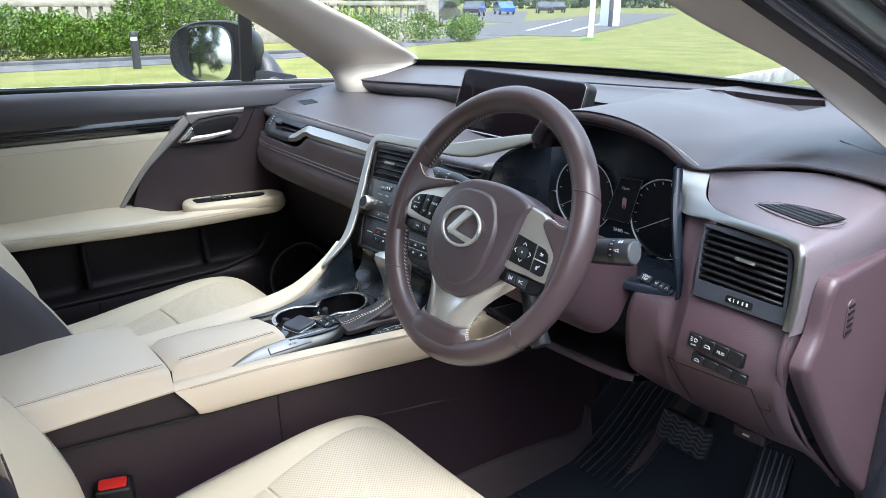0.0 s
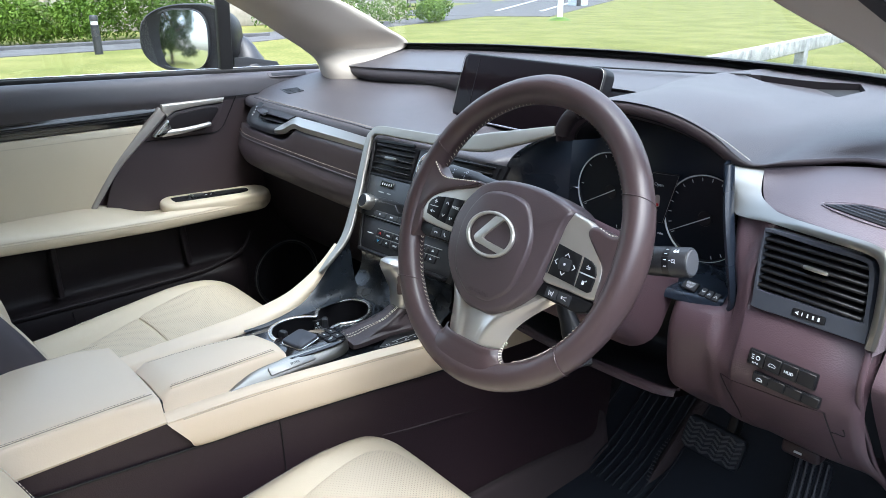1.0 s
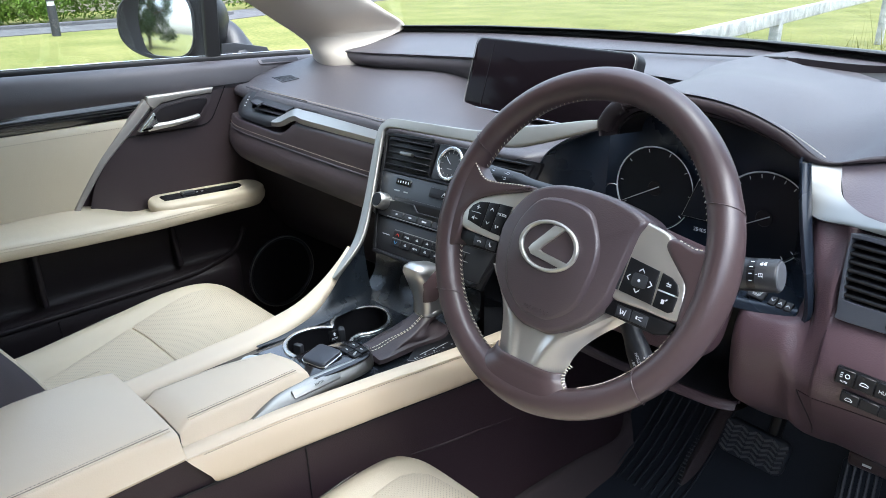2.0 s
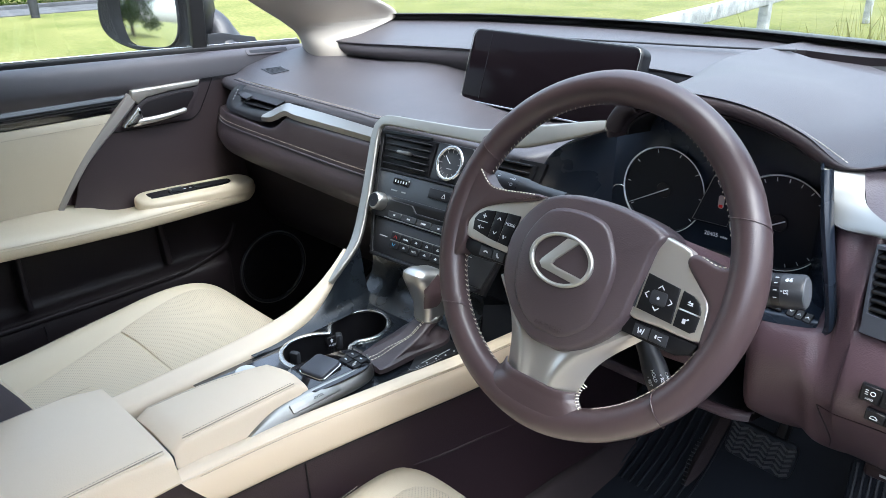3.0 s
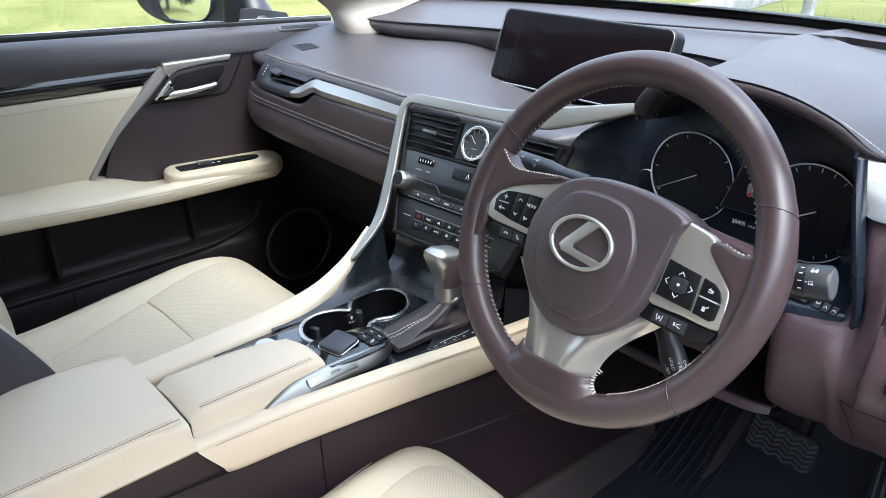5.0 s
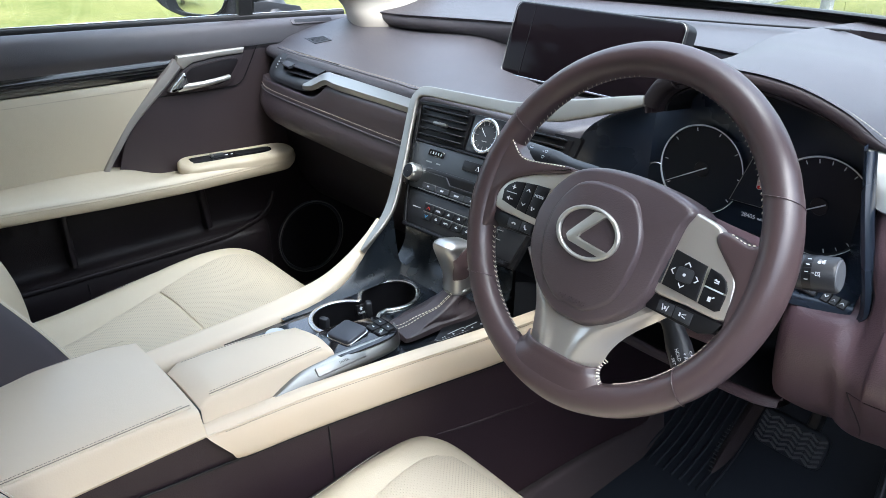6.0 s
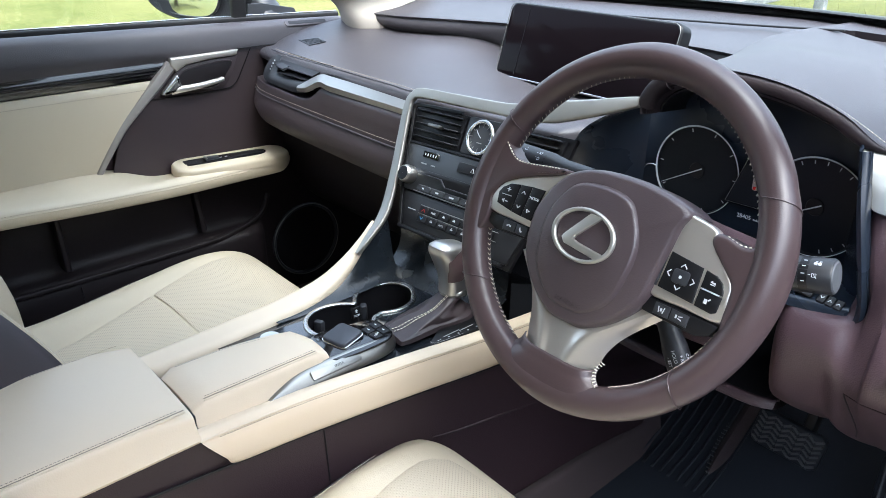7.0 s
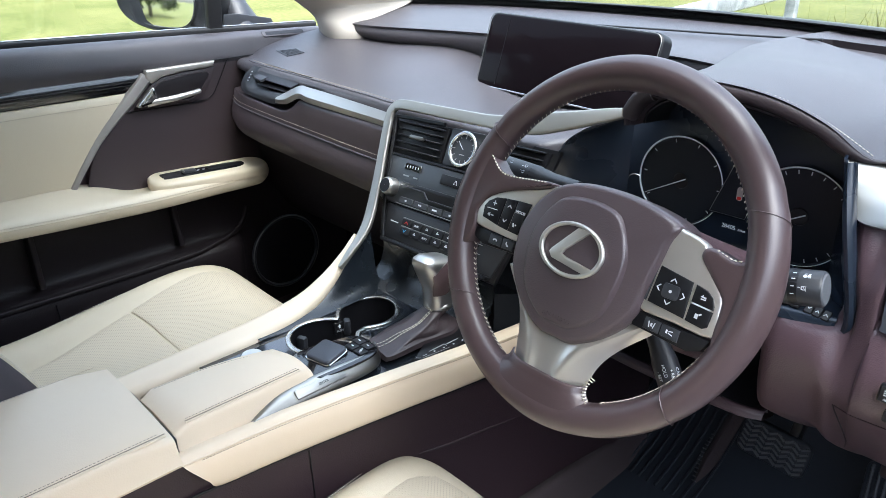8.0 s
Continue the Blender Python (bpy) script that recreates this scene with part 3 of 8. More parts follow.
part("sill", box((-0.86, -0.2, 0.42), (0.12, 2.4, 0.14), 0.03), M_PAINT, car)
part("sill_trim", box((0.725, 0.0, 0.485), (0.06, 1.6, 0.02), 0.006), M_LOWER, car)


def pillar(sx):
    """A-pillar trim: a broad foot on the dash end, narrowing to the roof."""
    ctrl = []
    inner = ((0.690, 0.400, 1.110), (0.705, 0.385, 1.185), (0.697, 0.343, 1.223), (0.672, 0.287, 1.262), (0.638, 0.220, 1.310), (0.578, 0.052, 1.386), (0.500, -0.200, 1.540))
    for (ix, iy, iz), (fx, fy, fz, rx, ry, rz) in zip(inner, ((0.765, 0.480, 1.105, 0.570, 0.470, 1.140), (0.752, 0.455, 1.182, 0.590, 0.480, 1.190), (0.735, 0.410, 1.220, 0.640, 0.650, 1.222), (0.712, 0.340, 1.258, 0.605, 0.555, 1.272), (0.685, 0.245, 1.310, 0.585, 0.440, 1.325), (0.640, 0.090, 1.386, 0.558, 0.285, 1.386), (0.560, -0.200, 1.530, 0.490, -0.060, 1.545))):
        a, b = V((sx * fx, fy, fz)), V((sx * rx, ry, rz)) if sx < 0 else V((rx + 0.045, ry - 0.03, rz))
        mid = a.lerp(b, 0.5) + V((0.025, -0.040, 0.0)) if sx < 0 else V((ix, iy, iz))
        ctrl.append([a + V((sx * 0.03, 0.02, 0)), a, a.lerp(mid, 0.55) + V((-sx * 0.004, -0.010, 0)), mid, b.lerp(mid, 0.5) + V((-sx * 0.004, -0.004, 0)), b, b + V((sx * 0.02, 0.03, 0))])
    return patch(ctrl, 6, 5)


part("pillar_trim", pillar(-1), M_CLOTH, car, "pale cloth pillar trim")
part("pillar_trim", pillar(1), M_CLOTH, car, "pale cloth pillar trim")
# driver's door opening: rubber seal, painted flange and outer pillar, one beside the other
EDGE = [(0.752, 0.455, 1.182), (0.735, 0.410, 1.220), (0.712, 0.340, 1.258), (0.685, 0.245, 1.310), (0.640, 0.090, 1.386), (0.560, -0.200, 1.530)]
for off, w, m_, nm in ((0.012, 0.012, M_SEAL, "door_seal"), (0.036, 0.030, M_PAINT, "door_flange"), (0.060, 0.012, M_SEAL, "pillar_seal"), (0.092, 0.040, M_OUTER, "outer_pillar"), (0.136, 0.034, M_GLOSS, "pillar_cover")):
    part(nm, sweep(spl([(x + 0.63 * off, y + 0.78 * off, z + 0.1 * off) for x, y, z in EDGE], 5), rr(w, 0.03, w * 0.3), up=(0.78, -0.63, 0.2)), m_, car)
# B-pillar at the driver's shoulder
part("centre_pillar", patch([[(0.70, -0.64, 0.48), (0.75, -0.595, 0.48), (0.80, -0.62, 0.48)], [(0.70, -0.64, 1.05), (0.75, -0.588, 1.05), (0.81, -0.62, 1.05)], [(0.68, -0.66, 1.30), (0.73, -0.610, 1.30), (0.78, -0.64, 1.30)], [(0.60, -0.70, 1.56), (0.65, -0.66, 1.56), (0.69, -0.68, 1.56)]], 4, 5, 0.03), M_PAINT, car)
for sx in (-1, 1):
    part("rear_side", box((sx * 0.80, -1.5, 0.80), (0.06, 1.75, 0.75), 0.02), M_TAUPE, car)
    part("rear_quarter", box((sx * 0.72, -1.95, 1.35), (0.06, 0.75, 0.42), 0.02), M_CLOTH, car)
    rw = part("rear_window", box((sx * 0.76, -1.60, 1.36), (0.01, 1.50, 0.42), 0.003), M_TINT, car, "dark tinted rear window")
    rw.visible_shadow = False
rw = part("rear_window", box((0, -2.36, 1.50), (1.4, 0.01, 0.40), 0.003), M_TINT, car, "dark tinted rear window")
rw.visible_shadow = False
part("rear_wall", box((0, -2.35, 0.95), (1.5, 0.05, 1.1), 0.02), M_TAUPE, car)
part("roof_lining", patch([[(x, y, 1.62 - 0.10 * x * x - 0.03 * (y + 0.9) ** 2) for x in (-0.70, -0.62, -0.3, 0, 0.3, 0.62, 0.70)] for y in (-0.10, -0.5, -1.0, -1.6, -2.4)], 3, 3, 0.03), M_CLOTH, car)
part("header_trim", sweep(spl([(-0.60, -0.12, 1.555), (-0.3, -0.06, 1.585), (0, -0.04, 1.592), (0.3, -0.06, 1.585), (0.60, -0.12, 1.555)], 5), rr(0.10, 0.04, 0.015)), M_CLOTH, car)
part("rear_seat", patch([[(x, -1.15, 0.45), (x, -1.13, 0.70), (x, -1.35, 0.76), (x, -1.70, 0.72), (x, -1.85, 1.0), (x, -1.98, 1.30)] for x in (-0.66, -0.3, 0, 0.3, 0.66)], 4, 4, 0.05), M_BEIGE, car)
# windscreen base, cowl, bonnet
base_line = [(-0.665, 0.655, 1.218), (-0.45, 0.740, 1.222), (-0.2, 0.785, 1.224), (0, 0.795, 1.225), (0.2, 0.785, 1.224), (0.45, 0.735, 1.222), (0.62, 0.66, 1.218)]
part("dash_edge", patch([[(x * 0.99, y - 0.10, z - 0.030) for x, y, z in base_line], [(x, y - 0.03, z - 0.014) for x, y, z in base_line], [(x, y + 0.012, z - 0.004) for x, y, z in base_line]], 3, 5, 0.002), M_SEAL, car)
part("windscreen_seal", sweep(spl([(x, y + 0.014, z + 0.002) for x, y, z in base_line], 6), rr(0.024, 0.016, 0.005)), M_SEAL, car)
part("cowl", patch([[(x, y + 0.020, z - 0.006) for x, y, z in base_line], [(x * 1.02, y + 0.06, z - 0.006) for x, y, z in base_line], [(x * 1.03, y + 0.11, z - 0.010) for x, y, z in base_line], [(x * 1.05, y + 0.22, z - 0.030) for x, y, z in base_line]], 4, 6, 0.01), M_COWL, car)
part("cowl_edge", sweep(spl([(x * 1.03, y + 0.112, z - 0.0085) for x, y, z in base_line], 6), rr(0.012, 0.004, 0.0015)), M_SILVER_DARK, car)
part("bonnet", patch([[(-0.80, 0.98, 1.12), (0, 1.06, 1.15), (0.80, 0.98, 1.12)], [(-0.82, 1.6, 1.00), (0, 1.7, 1.03), (0.82, 1.6, 1.00)], [(-0.7, 2.0, 0.85), (0, 2.1, 0.9), (0.7, 2.0, 0.85)]], 4, 6, 0.03), M_PAINT, car)
part("front_wing", patch([[(-0.80, 0.70, 1.13), (-0.93, 0.75, 1.05), (-0.95, 0.8, 0.7)], [(-0.80, 1.0, 1.12), (-0.93, 1.05, 1.03), (-0.95, 1.1, 0.7)], [(-0.80, 1.9, 0.95), (-0.90, 1.9, 0.9), (-0.92, 1.9, 0.7)]], 4, 4, 0.02), M_PAINT, car)
ws_ = part("windscreen", patch([[(x, y + 0.012, z) for x, y, z in base_line], [(x * 0.97, 0.45 + (y - 0.72) * 0.9, 1.40) for x, y, z in base_line], [(x * 0.90, -0.06 + (y - 0.74) * 0.6, 1.590) for x, y, z in base_line]], 6, 5, 0.005), M_GLASS, car, "clear windscreen")
ws_.visible_shadow = False
part("frit_band", patch([[(x, y + 0.010, z + 0.001) for x, y, z in base_line], [(x * 0.995, y - 0.016, z + 0.011) for x, y, z in base_line]], 2, 5), M_SEAL, car, "black printed edge of the windscreen")

# outer skin and wheels on which the car stands
part("roof_skin", patch([[(x, y, 1.668 - 0.11 * x * x - 0.03 * (y + 0.9) ** 2) for x in (-0.76, -0.66, -0.3, 0, 0.3, 0.66, 0.76)] for y in (-0.02, -0.5, -1.0, -1.6, -2.45)], 3, 3, 0.01), M_PAINT, car, "dark grey painted roof")
part("front_bumper", patch([[(-0.72, 1.99, 0.86), (0, 2.09, 0.905), (0.72, 1.99, 0.86)], [(-0.90, 1.95, 0.66), (0, 2.17, 0.68), (0.90, 1.95, 0.66)], [(-0.89, 1.92, 0.45), (0, 2.18, 0.45), (0.89, 1.92, 0.45)], [(-0.86, 1.88, 0.26), (0, 2.10, 0.26), (0.86, 1.88, 0.26)]], 4, 6, 0.02), M_PAINT, car)
part("front_wing", patch([[(0.82, 0.90, 1.11), (0.93, 0.92, 1.03), (0.95, 0.95, 0.7)], [(0.82, 1.2, 1.08), (0.93, 1.25, 1.0), (0.95, 1.3, 0.7)], [(0.80, 1.9, 0.95), (0.90, 1.9, 0.9), (0.92, 1.9, 0.7)]], 4, 4, 0.02), M_PAINT, car)
part("front_bumper", patch([[(-0.90, 1.85, z0), (-0.55, 2.10, z0), (0, 2.20, z0), (0.55, 2.10, z0), (0.90, 1.85, z0)] for z0 in (0.95, 0.75, 0.50, 0.30)], 3, 5, 0.02), M_PAINT, car)
for sx in (-1, 1):
    part("rear_flank", box((sx * 0.90, -1.75, 0.74), (0.10, 1.45, 0.72), 0.04, 3), M_PAINT, car)
    for wy in (1.35, -1.75):
        tyre = part("wheel", lathe([(0.001, -0.11), (0.30, -0.115), (0.36, -0.09), (0.365, 0.0), (0.36, 0.09), (0.30, 0.115), (0.001, 0.11)], 32, frame_of((sx * 0.86, wy, 0.38), (0, 1, 0), (sx, 0, 0))), M_SEAL, car)
        part("rim", lathe([(0.001, 0.125), (0.10, 0.120), (0.24, 0.122), (0.255, 0.112)], 24, frame_of((sx * 0.86, wy, 0.38), (0, 1, 0), (sx, 0, 0))), M_SILVER_DARK, tyre)

# ---- passenger's door ----
door = thing("door_1", (-0.80, 0, 0.42), "closed brown and ivory leather front passenger door", "car door", kind="structure")
XD = -0.77
YS = (-0.95, -0.6, -0.3, 0.0, 0.25, 0.50)


def belt(y):
    return 1.178 - 0.028 * y - 0.012 * max(0, y) ** 2


part("upper_pad", patch([[(-0.825, y, belt(y) - 0.004), (-0.800, y, belt(y) + 0.002), (-0.778, y, belt(y) - 0.012), (-0.768, y, belt(y) - 0.045), (-0.772, y, 1.114)] for y in YS], 4, 5), M_DASH, door)
part("inlay", patch([[(XD - 0.004, y, 1.116), (XD + 0.001, y, 1.100 + 0.004 * k), (XD - 0.003, y, 1.082 + 0.010 * k)] for k, y in ((0, -0.95), (0, -0.3), (0, -0.12), (0.3, -0.01), (1.6, 0.034))], 4, 4), M_WOOD, door, "glossy black wood inlay")
part("inner_skin", box((-0.812, -0.22, 0.80), (0.03, 1.46, 0.66), 0.01), M_LOWER, door)


def slant(z):
    """Front edge of the ivory panel at height z."""
    return float(np.interp(z, (0.905, 0.978, 1.053, 1.080), (-0.144, -0.094, -0.026, 0.0)))


part("ivory_panel", patch([[(XD + dx, y0 + (slant(z) - y0) * k, z) for k in (0, 0.35, 0.7, 0.97, 1)] for z, dx, y0 in ((1.078, -0.012, -0.95), (1.074, 0.0, -0.95), (1.02, 0.006, -0.95), (0.96, 0.004, -0.95), (0.905, 0.0, -0.95))], 4, 4), M_BEIGE, door, "ivory leather panel")
stitches([(XD + 0.0046, -0.95 + 0.1165 * k, 1.0640) for k in range(9)], door, M_THREAD_IVORY, 0.005, 0.0036, 0.0006)
SLANT_L = [(0.033, 1.1165), (-0.008, 1.076), (-0.040, 1.046), (-0.078, 1.008), (-0.115, 0.958), (-0.147, 0.910), (-0.152, 0.896)]
SLANT_R = [(0.051, 1.093), (0.007, 1.053), (-0.028, 1.024), (-0.068, 0.988), (-0.103, 0.945), (-0.134, 0.905), (-0.142, 0.893)]
part("slanted_trim", patch([[(XD - 0.004, *a), (XD + 0.0065, *V(a).lerp(V(b), 0.10)), (XD + 0.0085, *V(a).lerp(V(b), 0.62)), (XD + 0.0075, *V(a).lerp(V(b), 0.70)), (XD - 0.004, *b)] for a, b in zip(SLANT_L, SLANT_R)], 4, 3), M_SLANT, door, "taupe satin slanted trim", smooth=28)
part("front_panel", patch([[(XD - 0.002, y, z) for y in (slant(z) + 0.01, 0.1, 0.3, 0.50)] for z in (1.122, 1.05, 0.98, 0.84)], 4, 4), M_ROLL, door)
# release handle in its recess
DP = frame_of((XD, 0, 0), (0, 1, 0), (1, 0, 0))
bezel = part("handle_bezel", slab([(0.010, 1.052), (0.052, 1.044), (0.135, 1.0425), (0.158, 1.052), (0.176, 1.078), (0.190, 1.1085), (0.120, 1.107), (0.072, 1.102), (0.050, 1.092)], 0.0055, DP, 0.002), M_ROLL, door)
part("bezel_trim", slab([(0.036, 1.108), (0.049, 1.0925), (0.071, 1.1035), (0.117, 1.1085), (0.187, 1.1105), (0.192, 1.1225), (0.039, 1.1215)], 0.0115, DP, 0.0055, 4), M_SPOKE, door, "satin silver trim")
RECESS = [(p.x, p.y) for p in spl([(0.050, 1.074, 0), (0.060, 1.0895, 0), (0.088, 1.0970, 0), (0.172, 1.1015, 0), (0.160, 1.072, 0), (0.134, 1.0505, 0), (0.093, 1.0490, 0), (0.056, 1.056, 0)], 4, True)]
part("recess", slab(RECESS[::-1], 0.0012, DP @ Matrix.Translation((0, 0, 0.0050)), 0.0004), M_TRIM, bezel, "dark handle recess")
part("recess_lip", sweep([DP @ V((u, v, 0.0058)) for u, v in RECESS], rr(0.0032, 0.0030, 0.001, 2), up=(1, 0, 0), closed=True), M_ROLL, bezel)
part("release_handle", slab([(p.x, p.y) for p in spl([(0.009, 1.0515, 0), (0.030, 1.0500, 0), (0.052, 1.0535, 0), (0.058, 1.0600, 0), (0.053, 1.0680, 0), (0.0475, 1.0870, 0), (0.036, 1.0780, 0)], 4, True)], 0.016, DP @ Matrix.Translation((0, 0, 0.004)), 0.0075, 5), M_BRIGHT, door, "chrome release handle")
part("lever", sweep(spl([(XD + 0.012, 0.030, 1.0555), (XD + 0.017, 0.052, 1.0575), (XD + 0.022, 0.085, 1.0600), (XD + 0.023, 0.120, 1.0640), (XD + 0.021, 0.138, 1.0660), (XD + 0.019, 0.142, 1.0665)], 6), rr(0.0125, 0.012, 0.0055, 4), up=(1, 0, 0), scale=lambda t: (1.25 - 0.40 * min(1, 1.6 * t), 1.0 if t < 0.96 else 0.7)), M_SPOKE, door, "chrome lever")
# joint round the handle panel
part("panel_joint", sweep(spl([(XD + 0.0010, 0.227, 1.123), (XD + 0.0010, 0.202, 1.080), (XD + 0.0010, 0.180, 1.049), (XD + 0.0010, 0.150, 1.0400), (XD + 0.0010, 0.07, 1.0400), (XD + 0.0010, -0.010, 1.0415)], 6), oval(0.0024, 0.0024, 6), up=(1, 0, 0)), M_BLACK, door)
part("panel_joint", sweep([(XD + 0.0035, 0.19, 1.1228), (XD + 0.0015, 0.34, 1.1228), (XD, 0.50, 1.1228)], oval(0.0026, 0.0026, 6), up=(1, 0, 0)), M_BLACK, door)
# armrest: its back edge dips before the raised switch mount
ROWS_ARM = ((-0.95, 0.925, 0.922), (-0.5, 0.912, 0.916), (-0.34, 0.905, 0.915), (-0.18, 0.8955, 0.914), (-0.10, 0.892, 0.903), (-0.03, 0.889, 0.880), (0.05, 0.888, 0.878), (0.15, 0.888, 0.880), (0.225, 0.888, 0.880))
arm = part("armrest", patch([[(-0.800, y, zb), (-0.765, y, zb), (-0.725, y, 0.5 * (zb + z1)), (-0.695, y, z1 + 0.001), (-0.681, y, z1 - 0.009), (-0.682, y, z1 - 0.026), (-0.695, y, z1 - 0.038), (-0.75, y, z1 - 0.044)] for y, z1, zb in ROWS_ARM] + [[(-0.80, 0.255, 0.880), (-0.765, 0.268, 0.880), (-0.735, 0.271, 0.879), (-0.712, 0.266, 0.877), (-0.702, 0.260, 0.872), (-0.702, 0.256, 0.862), (-0.712, 0.252, 0.853), (-0.75, 0.25, 0.848)]], 4, 4), M_BEIGE, door, "ivory leather armrest")
stitches(spl([(-0.6805, y, z1 - 0.010) for y, z1, zb in ROWS_ARM], 5), arm, M_THREAD_IVORY, 0.005, 0.0036, 0.0006, lift=(0.0012, 0, 0.0012))
part("welt", sweep(spl([(-0.6805, y, z1 - 0.0135) for y, z1, zb in ROWS_ARM], 5), oval(0.0030, 0.0030, 6)), M_BEIGE, arm)
MO = frame_of((-0.724, 0.127, 0.8815), (0.10, 1, -0.02), (0.06, 0, 1))
part("switch_mount", slab(rr(0.262, 0.084, 0.036, 6), 0.020, MO, 0.009, 4), M_BEIGE, door, "ivory leather raised switch mount")
sw = part("switch_panel", slab([(p.x, p.y) for p in spl([(-0.096, -0.010, 0), (-0.088, -0.018, 0), (0.0, -0.018, 0), (0.060, -0.018, 0), (0.082, -0.010, 0), (0.086, 0.004, 0), (0.074, 0.014, 0), (0.0, 0.016, 0), (-0.088, 0.016, 0), (-0.098, 0.008, 0)], 3, True)], 0.003, MO @ Matrix.Translation((-0.006, 0.002, 0.0187)), 0.001), M_GLOSS, door, "black window switch panel")
part("window_switch", box((-0.045, 0.000, 0.0245), (0.030, 0.015, 0.006), 0.002, 2, MO), M_GREY, sw)
part("switch_lip", box((-0.058, 0.000, 0.0262), (0.006, 0.015, 0.005), 0.002, 2, MO), M_SILVER_DARK, sw)
part("pull_cup", slab([(p[0] + 0.036, p[1] + 0.001) for p in rr(0.078, 0.024, 0.006, 3)], 0.0012, MO @ Matrix.Translation((0, 0, 0.0214)), 0.0004), M_BLACK, sw)
for u in (-0.024, -0.012):
    part("sign", box((u, 0.002, 0.0220), (0.005, 0.0026, 0.0004), m=MO), M_MARK, sw, smooth=0)
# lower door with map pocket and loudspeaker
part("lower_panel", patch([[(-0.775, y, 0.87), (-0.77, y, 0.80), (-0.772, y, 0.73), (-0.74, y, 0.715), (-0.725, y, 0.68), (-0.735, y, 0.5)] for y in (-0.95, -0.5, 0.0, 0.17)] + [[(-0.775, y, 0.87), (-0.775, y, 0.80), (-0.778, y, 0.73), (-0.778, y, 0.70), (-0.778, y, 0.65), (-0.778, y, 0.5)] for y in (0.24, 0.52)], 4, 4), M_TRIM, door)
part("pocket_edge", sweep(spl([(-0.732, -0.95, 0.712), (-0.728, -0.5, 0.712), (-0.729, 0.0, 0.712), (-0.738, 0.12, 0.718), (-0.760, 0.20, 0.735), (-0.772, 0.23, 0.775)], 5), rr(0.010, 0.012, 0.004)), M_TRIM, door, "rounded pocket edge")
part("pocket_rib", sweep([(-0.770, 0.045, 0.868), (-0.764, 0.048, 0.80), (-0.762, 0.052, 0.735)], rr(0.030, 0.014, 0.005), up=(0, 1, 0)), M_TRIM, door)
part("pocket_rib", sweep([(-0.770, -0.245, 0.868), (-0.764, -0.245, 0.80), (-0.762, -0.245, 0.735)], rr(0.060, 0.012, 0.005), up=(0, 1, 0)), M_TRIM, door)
part("panel_joint", sweep([(-0.7245, -0.232, 0.70), (-0.7240, -0.230, 0.66), (-0.729, -0.226, 0.58)], oval(0.0026, 0.0026, 6), up=(0, 1, 0)), M_BLACK, door)
sp = frame_of((-0.772, 0.325, 0.628), (0, 1, 0), (1, 0, 0))
spk = part("speaker_ring", ring(0.092, 0.005, sp, 48, 10), M_GREY, door)
part("ring_edge", ring(0.0945, 0.0016, sp @ Matrix.Translation((0, 0, 0.004)), 48, 8), M_SILVER_DARK, spk)
part("speaker_grille", lathe([(0.0005, 0.004), (0.05, 0.003), (0.088, -0.004)], 40, sp), M_BLACK, spk)
# window pane, belt seal, divider bar
part("belt_seal", sweep([(-0.828, y, belt(y) + 0.003) for y in YS], rr(0.012, 0.014, 0.004)), M_SEAL, door)
part("belt_strip", sweep([(-0.832, y, belt(y) + 0.0115) for y in YS], rr(0.005, 0.003, 0.001)), M_CHROME, door, "bright belt strip")
pn1 = part("window_pane", patch([[(-0.831, y, belt(y) - 0.004), (-0.808, y, 1.32), (-0.745, y * 0.9 - 0.04, 1.50)] for y in (-0.92, -0.5, -0.1, 0.232)], 3, 3, 0.004), M_GLASS, door, "clear side window")
pn1.visible_shadow = False
part("divider_bar", sweep([(-0.835, 0.238, 1.16), (-0.80, 0.231, 1.36), (-0.76, 0.226, 1.46)], rr(0.016, 0.034, 0.004), up=(0, 1, 0)), M_SEAL, door, "black window divider bar")
BV = frame_of((-0.7838, 0.385, 1.1602), (0, 1, -0.03), (0.65, 0.03, 0.76))
bv_ = part("belt_vent", slab(rr(0.118, 0.018, 0.005), 0.0012, BV, 0.0005), M_DASH, door)
part("slot", slab(rr(0.100, 0.009, 0.002), 0.0006, BV @ Matrix.Translation((0, 0, 0.0011))), M_BLACK, bv_)
# door mirror
mir = thing("door_mirror", (-0.90, 0.25, 1.15), "charcoal door mirror beside the passenger window", "door mirror")
mm = frame_of((-0.985, 0.197, 1.247), (0.895, 0.445, 0), (0.445, -0.895, 0.085))


def egg(w, h, n=48):
    """The mirror's outline: blunt towards the door, rounder outwards."""
    out = []
    for k in range(n):
        a = 2 * math.pi * k / n
        c, s_ = math.cos(a), math.sin(a)
        e = 0.62 if c > 0 else 0.85
        out.append((w * math.copysign(abs(c) ** e, c), h * math.copysign(abs(s_) ** 0.72, s_) * (1 + 0.10 * c)))
    return out


rows = [[mm @ V((0.012 + u * k, v * k, z)) for u, v in egg(0.146, 0.087)] for k, z in ((0.30, -0.105), (0.62, -0.098), (0.86, -0.072), (0.97, -0.030), (1.0, -0.004), (0.985, 0.005), (0.95, 0.008), (0.80, 0.004))]
bm = bmesh.new()
skin(bm, rows, wrap=True, caps=True)
part("shell", bm, M_BLACK, mir)
mg = frame_of(mm @ V((-0.006, -0.001, 0.0115)), (0.933, 0.36, 0), (0.36, -0.933, 0.075))
bm = bmesh.new()
skin(bm, [[mg @ V((u * k, v * k, -((u * k) ** 2 + (v * k) ** 2) / 1.9)) for u, v in egg(0.1040, 0.0725)] for k in (1.0, 0.8, 0.6, 0.4, 0.2, 0.02)], wrap=True)
part("mirror_glass", bm, M_MIRROR, mir, "convex mirror glass")
